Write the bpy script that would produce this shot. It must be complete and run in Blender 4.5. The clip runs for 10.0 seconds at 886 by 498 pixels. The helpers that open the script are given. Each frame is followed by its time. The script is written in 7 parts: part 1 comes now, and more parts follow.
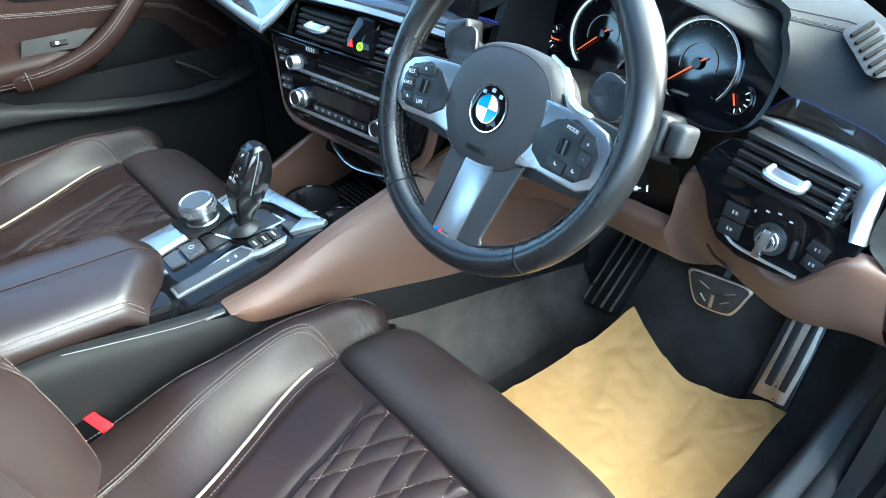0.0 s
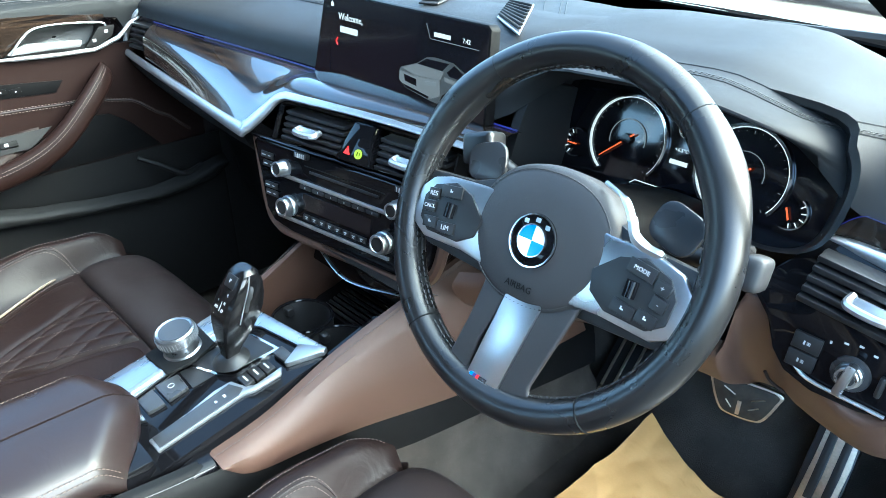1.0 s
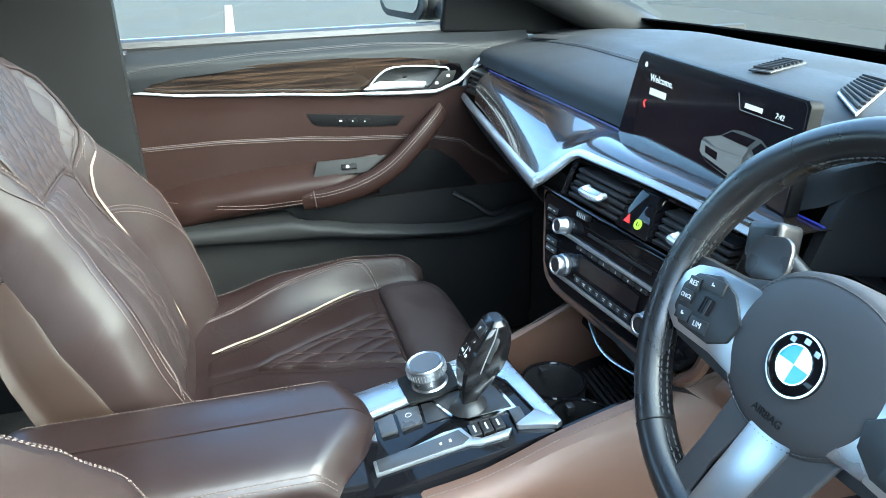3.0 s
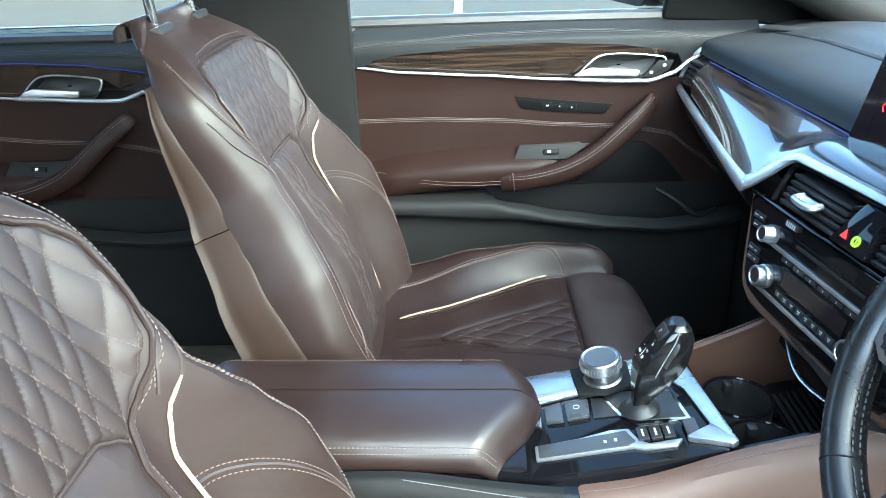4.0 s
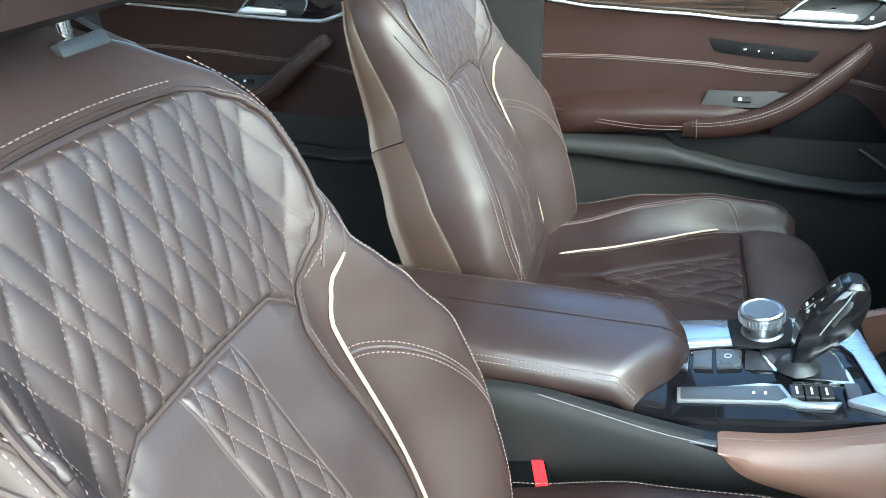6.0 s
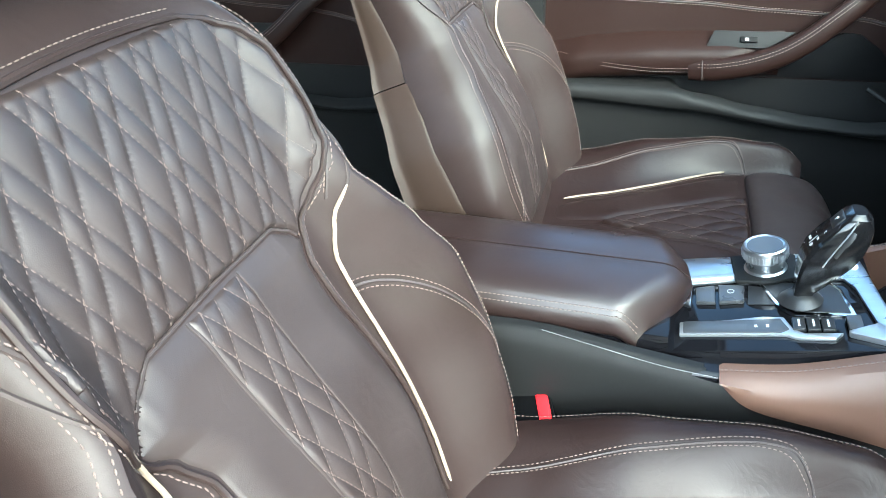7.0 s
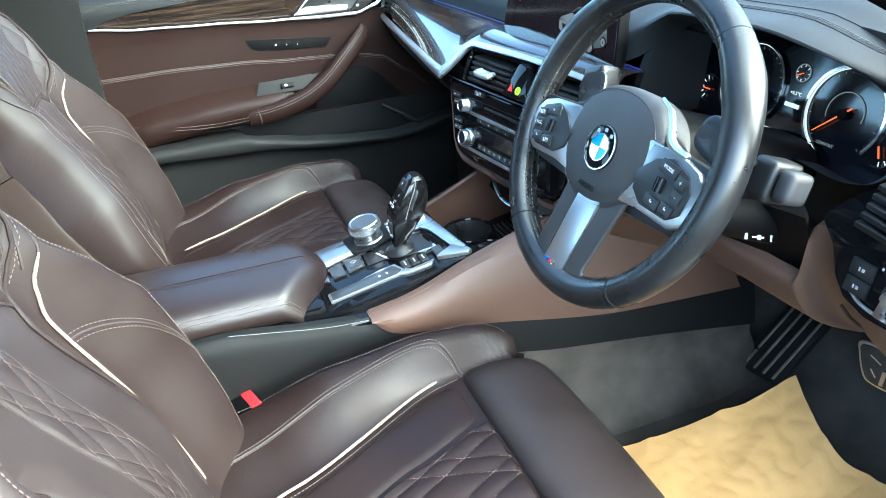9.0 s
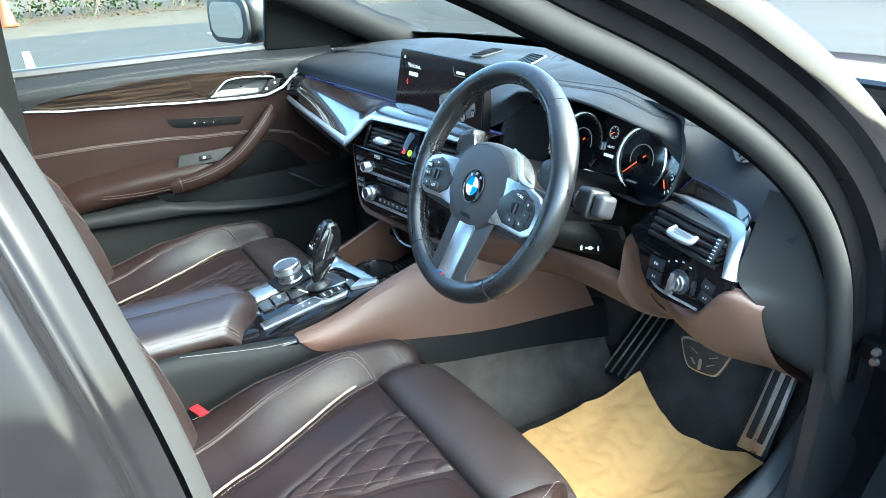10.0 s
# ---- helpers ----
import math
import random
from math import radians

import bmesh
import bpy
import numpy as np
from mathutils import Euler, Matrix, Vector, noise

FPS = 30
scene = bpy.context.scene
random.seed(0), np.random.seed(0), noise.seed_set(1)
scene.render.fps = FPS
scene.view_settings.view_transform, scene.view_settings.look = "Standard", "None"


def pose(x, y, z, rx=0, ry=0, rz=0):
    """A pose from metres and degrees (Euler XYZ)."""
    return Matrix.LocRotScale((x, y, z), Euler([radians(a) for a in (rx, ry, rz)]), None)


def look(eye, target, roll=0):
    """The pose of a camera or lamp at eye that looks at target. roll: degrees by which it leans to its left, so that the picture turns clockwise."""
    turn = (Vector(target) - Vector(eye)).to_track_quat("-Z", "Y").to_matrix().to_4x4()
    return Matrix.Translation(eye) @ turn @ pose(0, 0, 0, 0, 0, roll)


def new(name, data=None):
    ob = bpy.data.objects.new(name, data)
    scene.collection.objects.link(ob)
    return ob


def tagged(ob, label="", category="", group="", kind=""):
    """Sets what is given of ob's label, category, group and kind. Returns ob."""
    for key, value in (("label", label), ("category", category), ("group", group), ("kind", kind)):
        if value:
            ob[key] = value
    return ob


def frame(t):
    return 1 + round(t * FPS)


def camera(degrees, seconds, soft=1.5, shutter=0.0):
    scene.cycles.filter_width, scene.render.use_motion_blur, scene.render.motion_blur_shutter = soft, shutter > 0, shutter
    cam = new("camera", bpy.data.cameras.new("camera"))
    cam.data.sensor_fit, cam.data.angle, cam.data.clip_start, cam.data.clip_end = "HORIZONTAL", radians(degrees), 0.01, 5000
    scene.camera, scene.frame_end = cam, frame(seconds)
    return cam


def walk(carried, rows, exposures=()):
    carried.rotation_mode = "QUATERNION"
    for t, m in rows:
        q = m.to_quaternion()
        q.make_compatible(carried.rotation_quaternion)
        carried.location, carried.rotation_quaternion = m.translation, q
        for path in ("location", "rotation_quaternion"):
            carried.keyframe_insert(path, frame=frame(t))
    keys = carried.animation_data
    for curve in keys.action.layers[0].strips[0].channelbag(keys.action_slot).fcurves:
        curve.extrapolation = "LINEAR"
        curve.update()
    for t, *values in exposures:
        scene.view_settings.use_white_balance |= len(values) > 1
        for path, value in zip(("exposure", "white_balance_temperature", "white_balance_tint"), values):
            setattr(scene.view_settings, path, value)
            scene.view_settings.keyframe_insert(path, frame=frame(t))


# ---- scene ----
cam = camera(62.2, 10.0, 0.7, 0.0)
PATH = [
    (0, (0.88, 0.513, 1.223), (-0.427, 1.556, 0.125), -0.3),
    (0.5, (0.754, 0.52, 1.224), (-0.512, 1.653, 0.168), -0.3),
    (1, (0.729, 0.534, 1.241), (-0.548, 1.734, 0.277), -0.1),
    (1.5, (0.726, 0.53, 1.247), (-0.601, 1.738, 0.362), -0.0),
    (1.6, (0.725, 0.529, 1.246), (-0.621, 1.727, 0.377), -0.1),
    (2, (0.72, 0.53, 1.243), (-0.74, 1.623, 0.421), -0.5),
    (2.5, (0.717, 0.57, 1.232), (-0.927, 1.382, 0.432), -1.2),
    (3, (0.728, 0.63, 1.231), (-1.034, 1.095, 0.407), -1.4),
    (3.2, (0.733, 0.649, 1.228), (-1.062, 0.961, 0.403), -1.8),
    (4.3, (0.734, 0.647, 1.235), (-1.065, 0.483, 0.378), -2.0),
    (4.5, (0.734, 0.65, 1.233), (-1.059, 0.428, 0.373), -2.0),
    (5, (0.742, 0.655, 1.23), (-1.024, 0.305, 0.359), -1.7),
    (5.5, (0.757, 0.663, 1.217), (-0.97, 0.189, 0.327), -1.3),
    (7, (0.778, 0.672, 1.184), (-0.845, 0.142, 0.143), -3.2),
    (7.5, (0.801, 0.683, 1.177), (-0.827, 0.29, 0.085), -4.3),
    (8, (0.85, 0.687, 1.177), (-0.806, 0.549, 0.066), -5.1),
    (8.5, (0.925, 0.645, 1.204), (-0.751, 0.875, 0.138), -4.7),
    (9, (0.997, 0.585, 1.22), (-0.671, 1.149, 0.272), -4.7),
    (9.5, (1.11, 0.539, 1.246), (-0.547, 1.286, 0.411), -4.5),
    (10, (1.233, 0.457, 1.265), (-0.389, 1.335, 0.491), -3.2),
]
EXPOSURE = 4.25
walk(cam, [(t, look(eye, target, roll)) for t, eye, target, roll in PATH], [(0.0, EXPOSURE, 5500, -9), (10.0, EXPOSURE, 5500, -9)])

# ---- daylight: bright hazy sky, soft sun ----
world = bpy.data.worlds.new("sky")
scene.world = world
world.use_nodes = True
wn = world.node_tree.nodes
sky = wn.new("ShaderNodeTexSky")
sky.sky_type = "NISHITA"
sky.sun_disc = False
SUN_EL, SUN_AZ = 36.0, 50.0
sky.sun_elevation, sky.sun_rotation = radians(SUN_EL), radians(SUN_AZ)
sky.dust_density, sky.air_density = 4.0, 0.7
wn["Background"].inputs["Strength"].default_value = 0.15
world.node_tree.links.new(sky.outputs[0], wn["Background"].inputs["Color"])
sun_data = bpy.data.lights.new("sun", "SUN")
sun_data.energy, sun_data.angle, sun_data.color = 0.90, radians(120), (1.0, 0.975, 0.94)
sun = new("sun", sun_data)
az, el = radians(SUN_AZ), radians(SUN_EL)
to_sun = Vector((math.sin(az) * math.cos(el), math.cos(az) * math.cos(el), math.sin(el)))
sun.matrix_world = look(to_sun * 20, (0, 0, 0))

# ---- mesh helpers ----
V = Vector


def spline(pts, n, closed=False):
    """n points on a smooth curve through pts."""
    pts = [V(p) for p in pts]
    m = len(pts)
    if m == 2:
        return [pts[0].lerp(pts[1], i / (n - 1)) for i in range(n)]
    out = []
    spans = m if closed else m - 1
    for i in range(n):
        f = spans * i / (n if closed else n - 1)
        k = min(int(f), spans - 1)
        t = f - k
        if closed:
            a, b, c, d = (pts[(k + j) % m] for j in (-1, 0, 1, 2))
        else:
            b, c = pts[k], pts[k + 1]
            a = pts[k - 1] if k > 0 else b * 2 - c
            d = pts[k + 2] if k + 2 < m else c * 2 - b
        out.append(0.5 * ((2 * b) + (c - a) * t + (2 * a - 5 * b + 4 * c - d) * t * t + (3 * b - a - 3 * c + d) * t * t * t))
    return out


def sheet(rows, closed_u=False, closed_v=False):
    """A grid of quads over rows of points."""
    bm = bmesh.new()
    vs = [[bm.verts.new(p) for p in r] for r in rows]
    nv, nu = len(vs), len(vs[0])
    for j in range(nv if closed_v else nv - 1):
        for i in range(nu if closed_u else nu - 1):
            q = (vs[j][i], vs[j][(i + 1) % nu], vs[(j + 1) % nv][(i + 1) % nu], vs[(j + 1) % nv][i])
            bm.faces.new(q)
    return bm


def loft(rows, nu, nv, thick=0.0, closed_u=False):
    """A smooth skin over a few rows of control points."""
    fine = [spline(r, nu, closed_u) for r in rows]
    cols = [spline([r[i] for r in fine], nv) for i in range(nu)]
    bm = sheet([[cols[i][j] for i in range(nu)] for j in range(nv)], closed_u)
    if thick:
        bmesh.ops.recalc_face_normals(bm, faces=bm.faces)
        bmesh.ops.solidify(bm, geom=bm.faces[:], thickness=thick)
    return bm


def tube(pts, r, seg=8, n=0, closed=False, flat=1.0):
    """A round bar along a curve; r may be a list of radii."""
    path = spline(pts, n, closed) if n else [V(p) for p in pts]
    m = len(path)
    radii = r if isinstance(r, (list, tuple)) else [r] * m
    if len(radii) != m:
        radii = [radii[min(len(radii) - 1, int(i * (len(radii) - 1) / max(1, m - 1)))] for i in range(m)]
    rows, side = [], None
    for i, p in enumerate(path):
        a = path[(i - 1) % m] if closed or i > 0 else p
        b = path[(i + 1) % m] if closed or i < m - 1 else p
        d = (b - a).normalized()
        if side is None:
            side = d.orthogonal().normalized()
            if abs(d.z) < 0.9:
                side = d.cross(V((0, 0, 1))).normalized()
        side = (side - d * side.dot(d)).normalized()
        up = side.cross(d)
        rows.append([p + (side * math.cos(2 * math.pi * k / seg) + up * math.sin(2 * math.pi * k / seg) * flat) * radii[i] for k in range(seg)])
    bm = sheet(rows, True, closed)
    if not closed:
        bm.verts.ensure_lookup_table()
        bm.faces.new([bm.verts[k] for k in range(seg)][::-1])
        bm.faces.new([bm.verts[(m - 1) * seg + k] for k in range(seg)])
    return bm


def axes(origin, x, y):
    """A pose with its local x and y along the given ways."""
    x = V(x).normalized()
    z = x.cross(V(y)).normalized()
    y = z.cross(x)
    m = Matrix((x, y, z)).transposed().to_4x4()
    m.translation = V(origin)
    return m


def bevelled(bm, width, seg=2, angle=0.6):
    if width:
        es = [e for e in bm.edges if len(e.link_faces) == 2 and e.calc_face_angle(0) > angle]
        bmesh.ops.bevel(bm, geom=es, offset=width, segments=seg, profile=0.6, affect="EDGES", clamp_overlap=True)
    return bm


def block(size, m=None, bevel=0.0, seg=2):
    """A box of that size about its pose, with rounded edges."""
    bm = bmesh.new()
    bmesh.ops.create_cube(bm, size=1.0)
    bmesh.ops.scale(bm, vec=size, verts=bm.verts)
    bevelled(bm, bevel, seg)
    if m is not None:
        bm.transform(m if isinstance(m, Matrix) else Matrix.Translation(m))
    return bm


def prism(outline, depth, m, bevel=0.0, seg=2):
    """A flat outline in the pose's x and y, made depth thick along its z."""
    bm = bmesh.new()
    f = bm.faces.new([bm.verts.new((x, y, 0)) for x, y in outline])
    top = bmesh.ops.extrude_face_region(bm, geom=[f])["geom"]
    bmesh.ops.translate(bm, vec=(0, 0, depth), verts=[g for g in top if isinstance(g, bmesh.types.BMVert)])
    bmesh.ops.recalc_face_normals(bm, faces=bm.faces)
    bevelled(bm, bevel, seg)
    bm.transform(m)
    return bm


def lathe(profile, m, seg=32):
    """A turned body: profile of (radius, height) about the pose's z."""
    rows = [[V((r * math.cos(2 * math.pi * k / seg), r * math.sin(2 * math.pi * k / seg), h)) for k in range(seg)] for r, h in profile]
    bm = sheet(rows, True)
    bm.verts.ensure_lookup_table()
    n = len(profile)
    for row, r in ((0, profile[0][0]), (n - 1, profile[-1][0])):
        if r > 1e-5:
            bm.faces.new([bm.verts[row * seg + k] for k in range(seg)])
    bmesh.ops.remove_doubles(bm, verts=bm.verts, dist=1e-6)
    bmesh.ops.recalc_face_normals(bm, faces=bm.faces)
    bm.transform(m)
    return bm


def ring(r0, r1, m, a0=0, a1=360, depth=0.0015, seg=48):
    """A flat ring or arc between two radii."""
    n = max(3, int(seg * abs(a1 - a0) / 360))
    out = [(r1 * math.cos(radians(a0 + (a1 - a0) * i / n)), r1 * math.sin(radians(a0 + (a1 - a0) * i / n))) for i in range(n + 1)]
    inn = [(r0 * math.cos(radians(a0 + (a1 - a0) * i / n)), r0 * math.sin(radians(a0 + (a1 - a0) * i / n))) for i in range(n + 1)]
    rows = [[V((x, y, 0)) for x, y in out], [V((x, y, depth)) for x, y in out], [V((x, y, depth)) for x, y in inn], [V((x, y, 0)) for x, y in inn]]
    bm = sheet(rows, False, True)
    bmesh.ops.remove_doubles(bm, verts=bm.verts, dist=1e-6)
    bmesh.ops.recalc_face_normals(bm, faces=bm.faces)
    bm.transform(m)
    return bm


def rounded(w, h, r, n=5):
    """The outline of a w by h rectangle with round corners."""
    pts = []
    for cx, cy, a in ((w / 2 - r, h / 2 - r, 0), (-w / 2 + r, h / 2 - r, 90), (-w / 2 + r, -h / 2 + r, 180), (w / 2 - r, -h / 2 + r, 270)):
        pts += [(cx + r * math.cos(radians(a + 90 * i / n)), cy + r * math.sin(radians(a + 90 * i / n))) for i in range(n + 1)]
    return pts


def joined(*bms):
    out = bmesh.new()
    for b in bms:
        me = bpy.data.meshes.new("x")
        b.to_mesh(me)
        out.from_mesh(me)
        bpy.data.meshes.remove(me)
        b.free()
    return out


def dashes(pts, pitch=0.0055, length=0.0036, r=0.0006, up=None):
    """A row of small stitches along a curve."""
    path = [V(p) for p in pts]
    bms = bmesh.new()
    acc, nextd = 0.0, 0.0
    for a, b in zip(path, path[1:]):
        d = (b - a)
        L = d.length
        if L < 1e-7:
            continue
        d /= L
        side = d.orthogonal().normalized()
        top = d.cross(side)
        while nextd < acc + L:
            p = a + d * (nextd - acc)
            q = p + d * length
            vs = []
            for c, k in ((p, 0.6), (p + d * length * 0.5, 1.15), (q, 0.6)):
                vs.append([bms.verts.new(c + (side * x + top * y) * r * k) for x, y in ((1, 0), (0, 1), (-1, 0), (0, -1))])
            for s in range(2):
                for i in range(4):
                    bms.faces.new((vs[s][i], vs[s][(i + 1) % 4], vs[s + 1][(i + 1) % 4], vs[s + 1][i]))
            nextd += pitch
        acc += L
    return bms


def mesh_ob(name, bm, material, smooth=40):
    me = bpy.data.meshes.new(name)
    bmesh.ops.recalc_face_normals(bm, faces=bm.faces)
    bm.to_mesh(me)
    bm.free()
    me.materials.append(material)
    if smooth:
        me.shade_smooth()
        me.set_sharp_from_angle(angle=radians(smooth))
    return new(name, me)


def thing(name, at, label, category, group="", kind=""):
    """An empty at a thing's base, for its parts."""
    ob = new(name)
    ob.empty_display_size = 0.05
    ob.location = at
    return tagged(ob, label, category, group, kind)


def part(name, bm, material, parent, label="", smooth=40):
    """One mesh under a thing or under a part."""
    ob = mesh_ob(name, bm, material, smooth)
    ob.parent = parent
    if parent.type == "EMPTY":
        ob.matrix_parent_inverse = Matrix.Translation(-V(parent.location))
    return tagged(ob, label)


def piece(name, bm, material, label, category, group="", kind="", smooth=40):
    """A top-level thing of one mesh."""
    return tagged(mesh_ob(name, bm, material, smooth), label, category, group, kind)


def writing(text, size, m, material, parent, name="lettering", depth=0.0003):
    """Letters in the built-in font, centred on the pose, as a mesh."""
    cu = bpy.data.curves.new(name, "FONT")
    cu.body, cu.size, cu.align_x, cu.align_y, cu.extrude, cu.resolution_u = text, size, "CENTER", "CENTER", depth, 2
    tmp = bpy.data.objects.new("tmp", cu)
    me = bpy.data.meshes.new_from_object(tmp)
    bpy.data.objects.remove(tmp)
    bm = bmesh.new()
    bm.from_mesh(me)
    bpy.data.meshes.remove(me)
    bm.transform(m)
    return part(name, bm, material, parent, "", 0)


def slab(bm, way):
    """Gives a sheet thickness along one way, with closed edges."""
    lower = bm.copy()
    rim = [(e.verts[0].co.copy(), e.verts[1].co.copy()) for e in bm.edges if len(e.link_faces) == 1]
    w = V(way)
    bmesh.ops.translate(lower, vec=w, verts=lower.verts)
    me = bpy.data.meshes.new("x")
    lower.to_mesh(me)
    bm.from_mesh(me)
    bpy.data.meshes.remove(me)
    lower.free()
    for a, b in rim:
        bm.faces.new([bm.verts.new(q) for q in (a, b, b + w, a + w)])
    bmesh.ops.remove_doubles(bm, verts=bm.verts, dist=1e-6)
    return bm


def smoothstep(a, b, x):
    t = min(1.0, max(0.0, (x - a) / (b - a))) if a != b else float(x > a)
    return t * t * (3 - 2 * t)


def table(x, *pts):
    """Straight-line table lookup with soft joints."""
    if x <= pts[0][0]:
        return pts[0][1]
    for (a, p), (b, q) in zip(pts, pts[1:]):
        if x <= b:
            return p + (q - p) * smoothstep(a, b, x) * 0.5 + (q - p) * (x - a) / (b - a) * 0.5
    return pts[-1][1]


# ---- materials ----
def material(name, colour, rough, metal=0.0, vary=0.15, grain=300.0, bump=0.1, blotch=12.0, spots=0.0, coat=0.0, sheen=0.0, stretch=(1, 1, 1), spec=0.5, cell=False, wear=0.15, dist=0.0008, crease=0.0, crease_d=0.001):
    """Surface with two scales of variation: fine grain in the relief, large blotches in colour and gloss."""
    mt = bpy.data.materials.new(name)
    mt.use_nodes = True
    nt = mt.node_tree
    n, l = nt.nodes, nt.links
    b = n["Principled BSDF"]
    b.inputs["Metallic"].default_value = metal
    b.inputs["Coat Weight"].default_value = coat
    b.inputs["Coat Roughness"].default_value = 0.04
    b.inputs["Sheen Weight"].default_value = sheen
    b.inputs["Specular IOR Level"].default_value = spec
    tc = n.new("ShaderNodeTexCoord")
    mp = n.new("ShaderNodeMapping")
    mp.inputs["Scale"].default_value = stretch
    l.new(tc.outputs["Object"], mp.inputs["Vector"])
    big = n.new("ShaderNodeTexNoise")
    big.inputs["Scale"].default_value, big.inputs["Detail"].default_value = blotch, 5
    l.new(mp.outputs[0], big.inputs["Vector"])
    if cell:
        fine = n.new("ShaderNodeTexVoronoi")
        fine.feature = "DISTANCE_TO_EDGE"
        fine.inputs["Scale"].default_value = grain
        fo = fine.outputs["Distance"]
    else:
        fine = n.new("ShaderNodeTexNoise")
        fine.inputs["Scale"].default_value, fine.inputs["Detail"].default_value = grain, 3
        fo = fine.outputs["Fac"]
    l.new(mp.outputs[0], fine.inputs["Vector"])
    add = n.new("ShaderNodeMath")
    add.operation = "ADD"
    l.new(big.outputs["Fac"], add.inputs[0])
    sc = n.new("ShaderNodeMath")
    sc.operation = "MULTIPLY_ADD"
    l.new(fo, sc.inputs[0])
    sc.inputs[1].default_value, sc.inputs[2].default_value = 0.5, -0.25
    l.new(sc.outputs[0], add.inputs[1])
    ramp = n.new("ShaderNodeMapRange")
    ramp.inputs["From Min"].default_value, ramp.inputs["From Max"].default_value = 0.25, 0.75
    ramp.inputs["To Min"].default_value, ramp.inputs["To Max"].default_value = 1 - vary, 1 + vary
    l.new(add.outputs[0], ramp.inputs["Value"])
    mul = n.new("ShaderNodeVectorMath")
    mul.operation = "SCALE"
    mul.inputs[0].default_value = colour
    l.new(ramp.outputs[0], mul.inputs["Scale"])
    l.new(mul.outputs[0], b.inputs["Base Color"])
    rr = n.new("ShaderNodeMapRange")
    rr.inputs["From Min"].default_value, rr.inputs["From Max"].default_value = 0.3, 0.7
    rr.inputs["To Min"].default_value, rr.inputs["To Max"].default_value = max(0.02, rough * (1 - wear)), min(1.0, rough * (1 + wear))
    l.new(big.outputs["Fac"], rr.inputs["Value"])
    l.new(rr.outputs[0], b.inputs["Roughness"])
    last = None
    if crease:
        cn = n.new("ShaderNodeTexNoise")
        cn.inputs["Scale"].default_value, cn.inputs["Detail"].default_value, cn.inputs["Distortion"].default_value = crease, 4, 1.6
        l.new(mp.outputs[0], cn.inputs["Vector"])
        fold = n.new("ShaderNodeMath")
        fold.operation = "PINGPONG"
        fold.inputs[1].default_value = 0.16
        l.new(cn.outputs["Fac"], fold.inputs[0])
        cb = n.new("ShaderNodeBump")
        cb.inputs["Strength"].default_value, cb.inputs["Distance"].default_value = 0.6, crease_d
        l.new(fold.outputs[0], cb.inputs["Height"])
        last = cb
    if bump:
        bp = n.new("ShaderNodeBump")
        bp.inputs["Strength"].default_value, bp.inputs["Distance"].default_value = bump, dist
        l.new(fo, bp.inputs["Height"])
        if last:
            l.new(last.outputs[0], bp.inputs["Normal"])
        last = bp
    if last:
        l.new(last.outputs[0], b.inputs["Normal"])
    if spots:
        vo = n.new("ShaderNodeTexVoronoi")
        vo.inputs["Scale"].default_value = spots
        l.new(mp.outputs[0], vo.inputs["Vector"])
        th = n.new("ShaderNodeMath")
        th.operation = "LESS_THAN"
        th.inputs[1].default_value = 0.09
        l.new(vo.outputs["Distance"], th.inputs[0])
        mixc = n.new("ShaderNodeMix")
        mixc.data_type = "RGBA"
        l.new(th.outputs[0], mixc.inputs["Factor"])
        l.new(mul.outputs[0], mixc.inputs["A"])
        mixc.inputs["B"].default_value = (*[min(0.5, c * 3.0) for c in colour], 1)
        l.new(mixc.outputs["Result"], b.inputs["Base Color"])
    return mt


def glowing(name, colour, strength):
    mt = bpy.data.materials.new(name)
    mt.use_nodes = True
    b = mt.node_tree.nodes["Principled BSDF"]
    b.inputs["Base Color"].default_value = (*[c * 0.03 for c in colour], 1)
    b.inputs["Emission Color"].default_value = (*colour, 1)
    b.inputs["Emission Strength"].default_value = strength
    return mt


def glassy(name, tint, gloss=1.0):
    """Thin clear pane: lets light straight through and mirrors at a slant."""
    mt = bpy.data.materials.new(name)
    mt.use_nodes = True
    n, l = mt.node_tree.nodes, mt.node_tree.links
    n.remove(n["Principled BSDF"])
    tr = n.new("ShaderNodeBsdfTransparent")
    tr.inputs["Color"].default_value = (*tint, 1)
    gl = n.new("ShaderNodeBsdfGlossy")
    gl.inputs["Roughness"].default_value = 0.02
    lw = n.new("ShaderNodeLayerWeight")
    pw = n.new("ShaderNodeMath")
    pw.operation, pw.inputs[1].default_value = "POWER", 5.0
    l.new(lw.outputs["Facing"], pw.inputs[0])
    fr = n.new("ShaderNodeMath")
    fr.operation, fr.inputs[1].default_value, fr.inputs[2].default_value = "MULTIPLY_ADD", 0.85 * gloss, 0.04 * gloss
    l.new(pw.outputs[0], fr.inputs[0])
    mx = n.new("ShaderNodeMixShader")
    l.new(fr.outputs[0], mx.inputs[0])
    l.new(tr.outputs[0], mx.inputs[1])
    l.new(gl.outputs[0], mx.inputs[2])
    l.new(mx.outputs[0], n["Material Output"].inputs["Surface"])
    return mt


